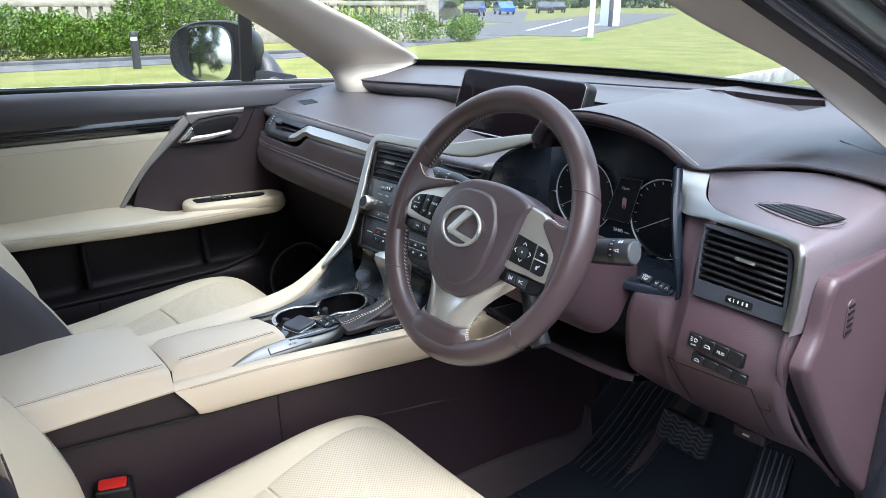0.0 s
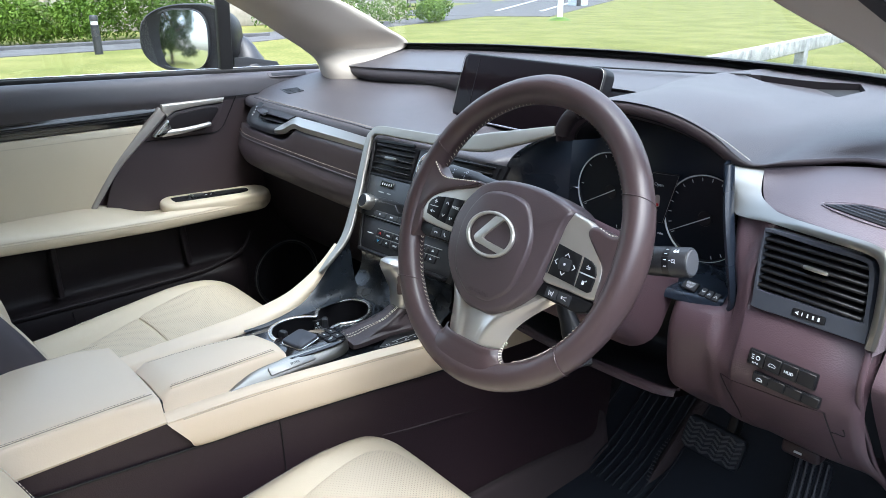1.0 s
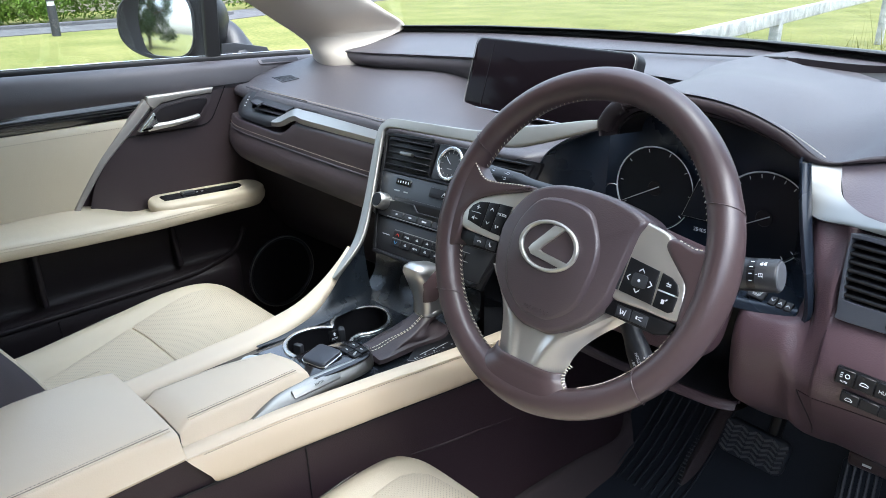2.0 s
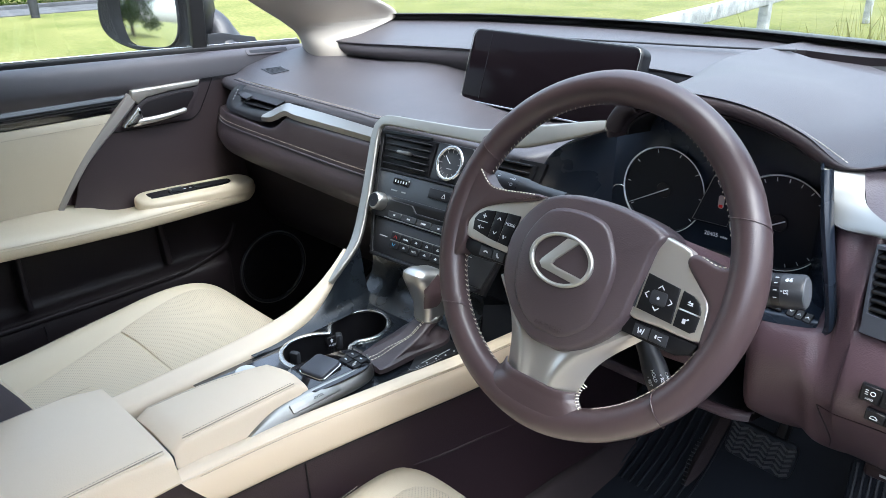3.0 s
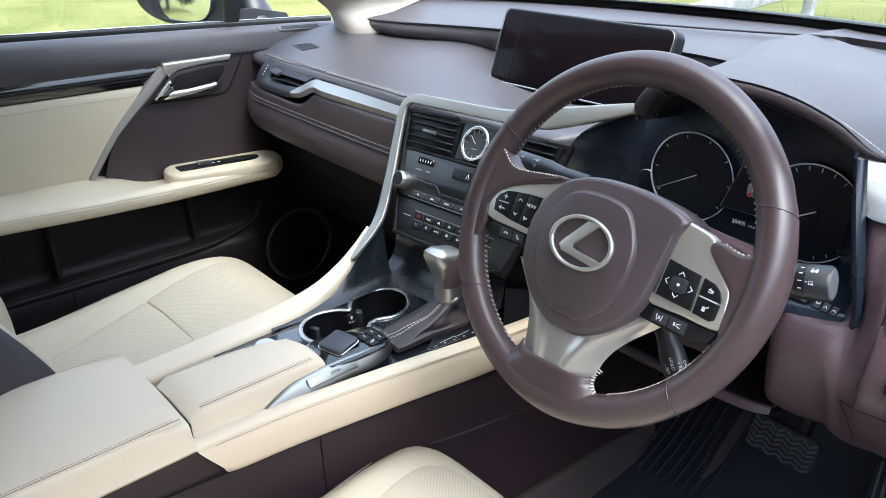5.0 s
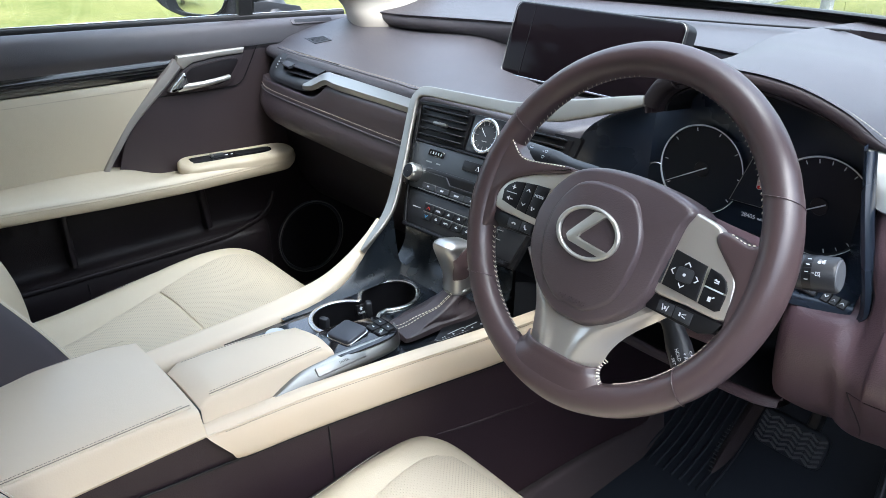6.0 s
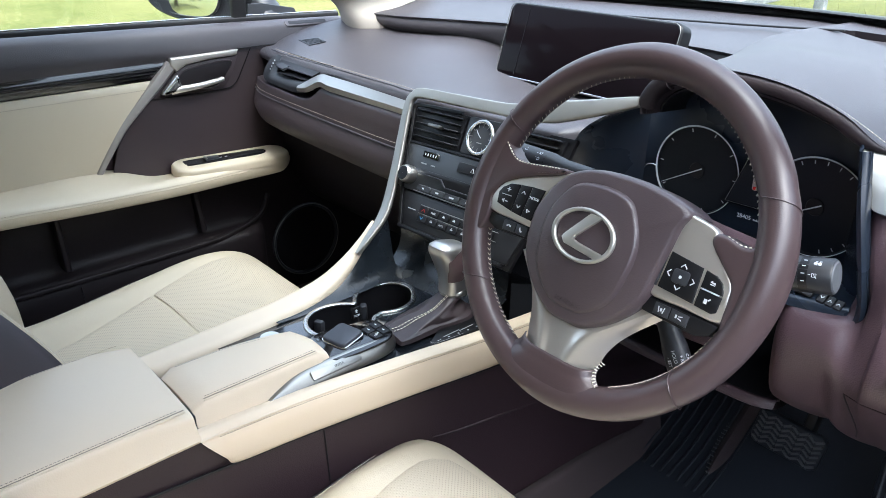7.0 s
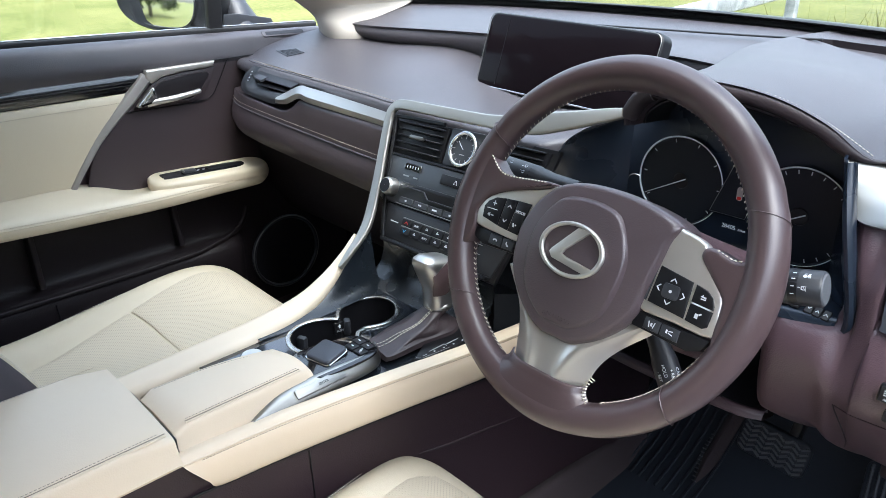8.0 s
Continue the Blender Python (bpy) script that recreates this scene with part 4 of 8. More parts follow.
part("glass_edge", sweep([mg @ V((u, v, -(u * u + v * v) / 1.9 - 0.0005)) for u, v in egg(0.1055, 0.0740)], rr(0.003, 0.008, 0.001), up=mm.to_3x3() @ V((0, 0, 1)), closed=True), M_GREY, mir)
part("arm", patch([[(-0.93, 0.285, 1.165), (-0.89, 0.29, 1.150), (-0.86, 0.29, 1.135)], [(-0.93, 0.30, 1.235), (-0.88, 0.32, 1.215), (-0.84, 0.31, 1.155)], [(-0.95, 0.32, 1.245), (-0.90, 0.345, 1.205), (-0.85, 0.355, 1.150)], [(-0.97, 0.34, 1.18), (-0.93, 0.38, 1.160), (-0.86, 0.39, 1.14)]], 5, 5, 0.02), M_GREY, mir)
part("base_cover", slab([(0.262, 1.165), (0.40, 1.160), (0.385, 1.188), (0.30, 1.205), (0.266, 1.205)], 0.006, frame_of((-0.842, 0, 0), (0, 1, 0), (1, 0, 0)), 0.002), M_GREY, mir, "charcoal base cover")

# ---- driver's door, standing open ----
OD = frame_of((0.905, 0.60, 0), (0.927, -0.375, 0), (-0.375, -0.927, 0))
door2 = thing("door_2", (0.905, 0.60, 0.42), "open brown and ivory leather driver's door", "car door", kind="structure")
OUT2 = [(0.0, 0.50), (0.10, 0.42), (0.98, 0.42), (1.06, 0.50), (1.08, 1.14), (0.0, 1.14)]
part("outer_skin", slab(OUT2, 0.05, OD @ Matrix.Translation((0, 0, -0.06)), 0.012, 3), M_PAINT, door2, "dark grey painted skin")
part("inner_panel", slab([(0.03, 0.47), (1.02, 0.47), (1.04, 1.12), (0.03, 1.12)], 0.06, OD @ Matrix.Translation((0, 0, -0.012)), 0.02, 4), M_LOWER, door2)
part("ivory_panel", slab([(0.34, 0.90), (1.0, 0.90), (1.01, 1.05), (0.45, 1.05)], 0.008, OD @ Matrix.Translation((0, 0, 0.046)), 0.004, 3), M_BEIGE, door2, "ivory leather panel")
part("armrest", box((0.62, 0.87, 0.075), (0.74, 0.05, 0.07), 0.02, 4, OD), M_BEIGE, door2, "ivory leather armrest")
part("window_frame", sweep([OD @ V(p) for p in spl([(0.02, 1.14, -0.03), (0.30, 1.30, -0.05), (0.62, 1.46, -0.08), (0.90, 1.52, -0.10), (1.02, 1.46, -0.09), (1.07, 1.14, -0.03)], 6)], rr(0.035, 0.04, 0.01), up=(-0.375, -0.927, 0)), M_SEAL, door2, "black window frame")
pn2 = part("window_pane", slab([(0.10, 1.14), (1.03, 1.14), (0.99, 1.44), (0.88, 1.49), (0.62, 1.44), (0.32, 1.28)], 0.004, OD @ Matrix.Translation((0, 0, -0.05))), M_GLASS, door2)
pn2.visible_shadow = False

# ---- dashboard ----
dash = thing("dashboard", (0, 0.4, 0.9), "brown grained dashboard with satin silver trims", "dashboard")


def tier(x):
    """Height of the lower tier at its front end: it dips behind the stack, where the screen stands."""
    k = max(0.0, 1 - abs(x + 0.01) / 0.30) ** 0.7
    return 1.160 * (1 - k) + 1.106 * k


part("passenger_top", patch([[(x, 0.206 + d, 1.078 if x > -0.55 else 1.098), (x, 0.204 + d, 1.108), (x, 0.214 + d, 1.118), (x, 0.240 + d, 1.1215), (x, 0.32, 1.121 + 0.35 * (tier(x) - 1.118)), (x, 0.42, 1.119 + 0.85 * (tier(x) - 1.118)), (x, 0.60, tier(x) + 0.012)]
                             for x, d in ((-0.775, 0.045), (-0.70, 0.030), (-0.60, 0.022), (-0.45, 0.014), (-0.33, 0.006), (-0.24, 0.002), (-0.16, 0.0), (-0.08, 0.0), (0.0, 0.0), (0.08, -0.003), (0.135, 0.0), (0.165, 0.054), (0.25, 0.112))], 4, 5), M_DASH, dash)
top_line = [(x, y, z + 0.0020) for x, y, z in ((-0.70, 0.250, 1.1225), (-0.60, 0.238, 1.1225), (-0.45, 0.230, 1.1225), (-0.33, 0.222, 1.1225), (-0.24, 0.217, 1.1225), (-0.185, 0.214, 1.1215))]
stitches(spl(top_line, 8), dash, M_THREAD_TAN, 0.0042, 0.0034, 0.0007, lift=(0, 0, -0.0005))
part("welt", sweep(spl([(x, y - 0.009, z - 0.001) for x, y, z in top_line] + [(-0.168, 0.222, 1.123), (-0.160, 0.245, 1.121)], 6), oval(0.0030, 0.0030, 6)), M_DASH, dash)
# stepped upper pad before the windscreen
part("upper_pad", patch([[(-0.60, 0.475, 1.150), (-0.50, 0.465, 1.155), (-0.35, 0.50, 1.150), (-0.2, 0.52, 1.140), (0.1, 0.53, 1.140), (0.24, 0.50, 1.140), (0.45, 0.50, 1.13)],
                         [(-0.61, 0.455, 1.168), (-0.50, 0.444, 1.171), (-0.35, 0.478, 1.173), (-0.2, 0.50, 1.175), (0.1, 0.51, 1.178), (0.24, 0.48, 1.180), (0.45, 0.48, 1.17)],
                         [(-0.62, 0.455, 1.183), (-0.50, 0.446, 1.188), (-0.35, 0.480, 1.191), (-0.2, 0.50, 1.193), (0.1, 0.51, 1.194), (0.24, 0.48, 1.196), (0.45, 0.48, 1.18)],
                         [(-0.63, 0.475, 1.192), (-0.50, 0.470, 1.197), (-0.35, 0.50, 1.200), (-0.2, 0.52, 1.203), (0.1, 0.53, 1.204), (0.24, 0.50, 1.205), (0.45, 0.50, 1.19)],
                         [(-0.67, 0.66, 1.214), (-0.52, 0.72, 1.216), (-0.35, 0.75, 1.217), (-0.2, 0.77, 1.218), (0.1, 0.78, 1.219), (0.24, 0.77, 1.219), (0.45, 0.73, 1.205)]], 5, 5), M_DASH, dash)
# instrument hood and the driver's side of the top
LIP = [(0.262, 0.204, 1.168), (0.263, 0.204, 1.186), (0.282, 0.206, 1.212), (0.330, 0.211, 1.229), (0.385, 0.214, 1.2305), (0.440, 0.217, 1.222), (0.490, 0.221, 1.203), (0.535, 0.228, 1.177), (0.573, 0.250, 1.184), (0.615, 0.303, 1.185), (0.640, 0.316, 1.185), (0.684, 0.317, 1.184), (0.790, 0.300, 1.178)]
# the hood's rolled edge turns inwards under the stitched line
ROLL_IN = [V((0.40 - x, 0, 1.12 - z)).normalized() * (0.35, 0.5, 0.8, 1, 1, 1, 1, 1)[k] if k < 8 else V((0, 0, -0.40)) for k, (x, y, z) in enumerate(LIP)]
curl = lambda back, in_: [V(p) + V((0, back, 0)) + n * in_ for p, n in zip(LIP, ROLL_IN)]
part("hood_roll", patch([curl(0.030, 0.0270), curl(0.018, 0.0245), curl(0.007, 0.0190), curl(0.0050, 0.0168), curl(0.001, 0.0150), curl(-0.002, 0.0100), curl(-0.0015, 0.0040), curl(0.0025, 0.0), curl(0.006, 0.0015)], 4, 5), M_ROLL, dash, "brown leather roll of the instrument hood")
top_bm = patch([curl(0.006, 0.003), curl(0.0035, 0.0005), [(x, y + 0.013, z + 0.002) for x, y, z in LIP],
                          [(0.40 + (x - 0.40) * 1.06, max(0.37, y + 0.06), max(z + 0.003, 1.16 if x < 0.264 else 1.206 - 0.08 * max(0, x - 0.66))) for x, y, z in LIP],
                          [(0.40 + (x - 0.40) * 1.02 - 0.03, 0.55, 1.185 if x < 0.264 else 1.223 - 0.10 * min(0.09, max(0, x - 0.33)) - 0.12 * max(0, x - 0.6)) for x, y, z in LIP],
                          [(0.38 + (x - 0.40) * 0.95, 0.78 - 0.25 * max(0, x - 0.35) ** 1.5, 1.195 if x < 0.264 else 1.222) for x, y, z in LIP]], 5, 5)
TRAY_RIM = [(0.285, 0.668), (0.470, 0.560), (0.492, 0.566), (0.502, 0.640), (0.472, 0.700), (0.312, 0.690)]
for (ax, ay), (bx1, by1) in zip(TRAY_RIM, TRAY_RIM[1:] + TRAY_RIM[:1]):
    bmesh.ops.bisect_plane(top_bm, geom=top_bm.verts[:] + top_bm.edges[:] + top_bm.faces[:], plane_co=(ax, ay, 1.2), plane_no=(by1 - ay, ax - bx1, 0))


def in_tray(p):
    return all((b[0] - a[0]) * (p.y - a[1]) - (b[1] - a[1]) * (p.x - a[0]) > 0 for a, b in zip(TRAY_RIM, TRAY_RIM[1:] + TRAY_RIM[:1]))


gone = [f for f in top_bm.faces if in_tray(f.calc_center_median())]
lost = set(gone)
tray_bm = bmesh.new()
for f in gone:
    for e in f.edges:
        if any(g not in lost for g in e.link_faces):
            a, b = (v.co.copy() for v in e.verts)
            tray_bm.faces.new([tray_bm.verts.new(q) for q in (a, b, b - V((0, 0, 0.030)), a - V((0, 0, 0.030)))])
tray_bm.faces.new([tray_bm.verts.new((x, y, 1.196)) for x, y in TRAY_RIM])
bmesh.ops.delete(top_bm, geom=gone, context="FACES")
part("driver_top", top_bm, M_DASH, dash)
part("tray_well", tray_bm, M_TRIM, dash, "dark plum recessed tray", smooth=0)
stitches(spl([(x, y + 0.0040, z + 0.0012) for x, y, z in LIP[2:8]], 10), dash, M_THREAD, 0.0046, 0.0036, 0.00055)
# the fold's shade is drawn as a thin dark line on the roll
part("hood_crease", sweep(spl([p for p in curl(0.0045, 0.0172)[2:8]], 6), oval(0.0016, 0.0016, 6)), M_TRIM, dash)
hood = spl(LIP[:8], 6)
part("hood_leg", sweep([p + V((0.004, 0.006, -0.006)) for p in hood[5:14]], rr(0.020, 0.022, 0.009), up=(-1, 0, 0.3)), M_TRIM, dash)
part("hood_tunnel", patch([[p for p in curl(0.030, 0.0262)[:8]], [p for p in curl(0.034, 0.031)[:8]], [V((0.395 + (p.x - 0.397) * 0.95, 0.31, 1.07 + (p.z - 1.07) * 0.92)) for p in curl(0, 0.02)[:8]]], 3, 4, 0.003), M_BLACK, dash)
# recessed tray before the windscreen on the driver's side
part("defroster", sweep(spl([(-0.20, 0.60, 1.2145), (0.0, 0.635, 1.2165), (0.15, 0.648, 1.2195), (0.31, 0.652, 1.2255)], 6), rr(0.007, 0.003, 0.001)), M_SEAL, dash)
part("tweeter_grille", slab([(p.x, p.y) for p in spl([(-0.037, -0.016, 0), (-0.020, -0.029, 0), (0.02, -0.045, 0), (0.06, -0.045, 0), (0.08, 0.0, 0), (0.05, 0.055, 0), (0.0, 0.068, 0), (-0.035, 0.025, 0)], 4, True)], 0.003, frame_of((0.672, 0.411, 1.2062), (1, 0, -0.06), (0.06, -0.1, 1)), 0.001), M_MESH, dash)
def ring_of(pts):
    return [(p.x, p.y) for p in spl([(u, v, 0) for u, v in pts], 4, True)]


def flush(corners, normal, lift=0.001):
    """A frame lying on a surface, and the corners' outline in it."""
    c = [V(p) for p in corners]
    mid_ = sum(c, V((0, 0, 0))) / len(c) + V(normal).normalized() * lift
    m = frame_of(mid_, c[1] - c[0], normal)
    return m, [tuple((m.inverted() @ p).xy) for p in c]


DV, dv_line = flush(((-0.710, 0.315, 1.1335), (-0.645, 0.301, 1.1305), (-0.622, 0.330, 1.1375), (-0.669, 0.343, 1.1405)), (0, -0.24, 0.97), 0.0008)
vl = part("demist_vent", slab(dv_line, 0.0014, DV, 0.0006), M_GREY, dash)
for k in range(6):
    w = 0.1 + 0.16 * k
    p_, q_ = V(dv_line[0]).lerp(V(dv_line[1]), w) * 0.8, V(dv_line[3]).lerp(V(dv_line[2]), w) * 0.8
    part("slat", sweep([DV @ V((*p_, 0.0018)), DV @ V((*q_, 0.0018))], rr(0.0035, 0.001, 0.0004, 1), up=(0, -0.24, 0.97)), M_BLACK, vl)

# left vent pod with its slats, and the blade that runs from it
OUTER = [(-0.672, 0.236, 1.119), (-0.690, 0.226, 1.104), (-0.697, 0.216, 1.086), (-0.694, 0.210, 1.072), (-0.675, 0.206, 1.065), (-0.600, 0.198, 1.063), (-0.530, 0.193, 1.065), (-0.470, 0.192, 1.080)]
INNER = [(-0.645, 0.236, 1.117), (-0.647, 0.226, 1.103), (-0.649, 0.219, 1.090), (-0.645, 0.214, 1.083), (-0.625, 0.211, 1.081), (-0.573, 0.205, 1.084), (-0.514, 0.201, 1.089), (-0.472, 0.202, 1.100)]
pod = part("left_vent", patch([[V(p) + V((-0.012, 0.030, -0.004)) for p in OUTER], [V(p) + V((-0.003, 0.004, -0.001)) for p in OUTER], [V(a).lerp(V(b), 0.10) for a, b in zip(OUTER, INNER)], [V(a).lerp(V(b), 0.5) + V((0, -0.003, 0)) for a, b in zip(OUTER, INNER)], [V(a).lerp(V(b), 0.92) for a, b in zip(OUTER, INNER)], [V(b) + V((0.002, 0.006, 0.001)) for b in INNER], [V(b) + V((0.004, 0.030, 0.003)) for b in INNER]], 4, 5), M_GREY, dash, "charcoal outer vent pod")
part("vent_well", patch([[(-0.655, 0.252, 1.122), (-0.46, 0.236, 1.122)], [(-0.655, 0.245, 1.075), (-0.46, 0.230, 1.080)]], 2, 2, 0.003), M_BLACK, pod)
for k in range(2):
    part("slat", sweep([(-0.640 + 0.03 * k, 0.222 - 0.006 * k, 1.1075 - 0.012 * k), (-0.480 + 0.01 * k, 0.214 - 0.004 * k, 1.106 - 0.010 * k)], rr(0.026, 0.003, 0.001, 1), up=(0, -0.3, 1)), M_BLACK, pod)
part("vent_tab", sweep([(-0.618, 0.209, 1.106), (-0.585, 0.206, 1.1035)], rr(0.016, 0.005, 0.002), up=(0, -0.3, 1)), M_GREY, pod)
for k in range(4):
    q_ = V(OUTER[1]).lerp(V(INNER[1]), 0.62).lerp(V(OUTER[2]).lerp(V(INNER[2]), 0.62), -0.3 + 0.4 * k)
    part("sign", box((0, 0, 0), (0.006, 0.0022, 0.0008), m=frame_of(q_ + V((0, -0.0045, 0)), (1, -0.2, 0.1), (0, -1, 0.5))), M_MARK, pod, smooth=0)
part("trim_blade", patch([[(-0.522, 0.1965, 1.0755), (-0.490, 0.203, 1.091), (-0.446, 0.204, 1.108), (-0.414, 0.204, 1.109), (-0.324, 0.202, 1.108), (-0.189, 0.196, 1.105), (-0.164, 0.194, 1.104)],
                          [(-0.522, 0.1935, 1.0735), (-0.484, 0.192, 1.080), (-0.436, 0.191, 1.098), (-0.401, 0.190, 1.0965), (-0.312, 0.189, 1.0955), (-0.187, 0.185, 1.095), (-0.162, 0.184, 1.0945)],
                          [(-0.522, 0.1940, 1.0725), (-0.484, 0.194, 1.077), (-0.436, 0.193, 1.0945), (-0.401, 0.192, 1.0915), (-0.312, 0.191, 1.0905), (-0.187, 0.187, 1.0905), (-0.162, 0.186, 1.090)]], 1, 6, -0.006), M_SILVER, dash, "satin silver trim blade", smooth=22)
part("blade_shelf", patch([[(x, 0.216, 1.060), (x, 0.236, 1.060), (x, 0.236, 1.095), (x, 0.214, 1.112)] for x in (-0.455, -0.3, -0.165)], 3, 4), M_DASH, dash)
# stitched padded roll and the glovebox under it
roll = [(-0.765, 0.035), (-0.70, 0.012), (-0.6, 0.0), (-0.4, -0.012), (-0.25, -0.020), (-0.155, -0.022)]
rz = lambda x: -0.011 + 0.003 * (x + 0.155) / -0.6
shelf = lambda x: 1.092 if x > -0.46 else 1.062
part("padded_roll", patch([[(x, 0.240 + d, shelf(x) + 0.002), (x, 0.206 + d, shelf(x) - 0.004), (x, 0.1975 + d, 0.5 * shelf(x) + 0.525), (x, 0.1925 + d, 1.045 + rz(x)), (x, 0.184 + d, 1.018 + rz(x)), (x, 0.186 + d, 0.995 + rz(x)), (x, 0.205 + d, 0.972 + rz(x)), (x, 0.26 + d, 0.955 + rz(x))] for x, d in roll[:3] + [(-0.50, -0.006), (-0.44, -0.010)] + roll[3:]], 5, 5), M_ROLL, dash, "stitched brown padded roll")
stitches(spl([(x, 0.1925 + d, 1.050 + rz(x)) for x, d in roll], 8), dash, M_THREAD_TAN, 0.0042, 0.0034, 0.0005, lift=(0, -0.0005, 0.0008))
part("welt", sweep(spl([(x, 0.1905 + d, 1.0425 + rz(x)) for x, d in roll], 6), oval(0.0028, 0.0028, 6)), M_DASH, dash)
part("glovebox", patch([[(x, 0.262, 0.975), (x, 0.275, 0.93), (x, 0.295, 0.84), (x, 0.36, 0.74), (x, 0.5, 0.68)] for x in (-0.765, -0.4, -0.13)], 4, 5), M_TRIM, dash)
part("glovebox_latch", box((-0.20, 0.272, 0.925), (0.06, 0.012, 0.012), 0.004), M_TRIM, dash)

# driver's side pad, silver sweep and vent
PAD_COLS = (
    ((0.546, 0.242, 1.1720), (0.555, 0.225, 1.158), (0.567, 0.209, 1.143), (0.591, 0.193, 1.1365)),
    ((0.590, 0.277, 1.1755), (0.600, 0.250, 1.168), (0.612, 0.212, 1.153), (0.632, 0.174, 1.1360)),
    ((0.650, 0.322, 1.1755), (0.653, 0.265, 1.168), (0.660, 0.212, 1.152), (0.670, 0.161, 1.1370)),
    ((0.700, 0.322, 1.1735), (0.700, 0.265, 1.164), (0.702, 0.206, 1.149), (0.707, 0.149, 1.1370)),
    ((0.735, 0.318, 1.1660), (0.732, 0.265, 1.154), (0.728, 0.200, 1.143), (0.7225, 0.142, 1.1310)),
    ((0.752, 0.365, 1.140), (0.747, 0.282, 1.130), (0.739, 0.198, 1.120), (0.7275, 0.138, 1.1120)),
    ((0.750, 0.360, 1.10), (0.744, 0.280, 1.09), (0.738, 0.198, 1.075), (0.7310, 0.132, 1.0730)),
    ((0.748, 0.360, 1.03), (0.742, 0.280, 1.03), (0.737, 0.198, 1.035), (0.7305, 0.127, 1.0380)))
rp = part("right_pad", patch([[a, b, c, d, V(d) + V((-0.006, 0.012, -0.004))] for a, b, c, d in PAD_COLS], 5, 5), M_PAD, dash, "brown driver's side pad")

SV, slot = flush(((0.632, 0.207, 1.151), (0.709, 0.188, 1.145), (0.728, 0.219, 1.146), (0.664, 0.223, 1.155)), (0.06, -0.25, 0.97), 0.0015)
part("vent_lip", sweep([SV @ V((u * 1.03, v * 1.10, 0.0008)) for u, v in ring_of(slot)], rr(0.0018, 0.0016, 0.0006, 2), up=(0, -0.25, 0.97), closed=True), M_PAD, rp)
sv = part("side_vent", slab(slot, 0.0016, SV, 0.0006), M_BLACK, rp)
for k in range(4):
    w = 0.14 + 0.24 * k
    (au, av), (bu_, bv) = [V(slot[0]).lerp(V(slot[3]), w), V(slot[1]).lerp(V(slot[2]), w)]
    part("slat", sweep([SV @ V((au * 0.9, av * 0.9, 0.002)), SV @ V((bu_ * 0.9, bv * 0.9, 0.002))], rr(0.0016, 0.0014, 0.0005, 1), up=(0, -0.25, 0.97)), M_SLATE, sv)
SWEEP = [[(0.510, 0.227, 1.170), (0.530, 0.236, 1.1715), (0.546, 0.244, 1.1715)],
         [(0.518, 0.214, 1.158), (0.537, 0.219, 1.160), (0.555, 0.222, 1.159)],
         [(0.530, 0.205, 1.146), (0.548, 0.206, 1.145), (0.566, 0.206, 1.1445)],
         [(0.546, 0.189, 1.125), (0.563, 0.191, 1.131), (0.590, 0.190, 1.1375)],
         [(0.569, 0.180, 1.120), (0.590, 0.179, 1.126), (0.606, 0.182, 1.1365)],
         [(0.623, 0.164, 1.125), (0.625, 0.167, 1.131), (0.630, 0.171, 1.137)],
         [(0.664, 0.153, 1.127), (0.666, 0.155, 1.133), (0.669, 0.158, 1.138)],
         [(0.701, 0.144, 1.128), (0.704, 0.144, 1.134), (0.708, 0.146, 1.138)],
         [(0.713, 0.139, 1.123), (0.718, 0.138, 1.128), (0.7235, 0.140, 1.132)],
         [(0.7195, 0.135, 1.110), (0.723, 0.134, 1.111), (0.7265, 0.137, 1.112)],
         [(0.7230, 0.129, 1.075), (0.7260, 0.128, 1.074), (0.7290, 0.131, 1.073)],
         [(0.7235, 0.124, 1.045), (0.7255, 0.123, 1.045), (0.7275, 0.126, 1.044)]]
for row in SWEEP[4:]:
    row[:2] = [V(row[0]).lerp(V(row[2]), 0.42), V(row[1]).lerp(V(row[2]), 0.42) + V((0, -0.0012, 0))]
part("silver_sweep", patch(SWEEP, 5, 4, -0.004), M_SILVER_DARK, dash, "satin silver sweep round the vent")
vx = frame_of((0.6455, 0.151, 1.0775), (1, -0.15, -0.04), (0.10, -1, 0.22))
def well_frame(outer, inner, m, deep):
    """A bevelled frame round an open well with a closed back."""
    bm = bmesh.new()
    rows = [(outer, -0.018), (outer, 0.0), ([(u * 0.99, v * 0.985) for u, v in outer], 0.0014), ([(u * 1.015, v * 1.02) for u, v in inner], 0.0014), (inner, 0.0), ([(u * 0.97, v * 0.97) for u, v in inner], -deep)]
    vs = skin(bm, [[m @ V((u, v, h)) for u, v in line] for line, h in rows], wrap=True)
    bm.faces.new(vs[-1])
    return bm


rv = part("right_vent", well_frame(ring_of([(-0.0545, 0.0), (-0.0480, -0.0345), (-0.044, -0.0405), (0.0, -0.0370), (0.0700, -0.0315), (0.0770, -0.028), (0.0715, 0.0), (0.0655, 0.030), (0.0600, 0.044), (0.050, 0.0500), (0.0, 0.0485), (-0.0535, 0.0465), (-0.0595, 0.040)]),
                                   ring_of([(-0.0518, 0.005), (-0.0470, -0.0150), (-0.042, -0.0200), (0.0, -0.0170), (0.0620, -0.0130), (0.0670, -0.008), (0.0640, 0.010), (0.0590, 0.030), (0.0550, 0.0395), (0.048, 0.0440), (0.0, 0.0430), (-0.0510, 0.0420), (-0.0565, 0.036)]), vx, 0.017), M_SLATE, dash, "slate air vent frame with black slats")
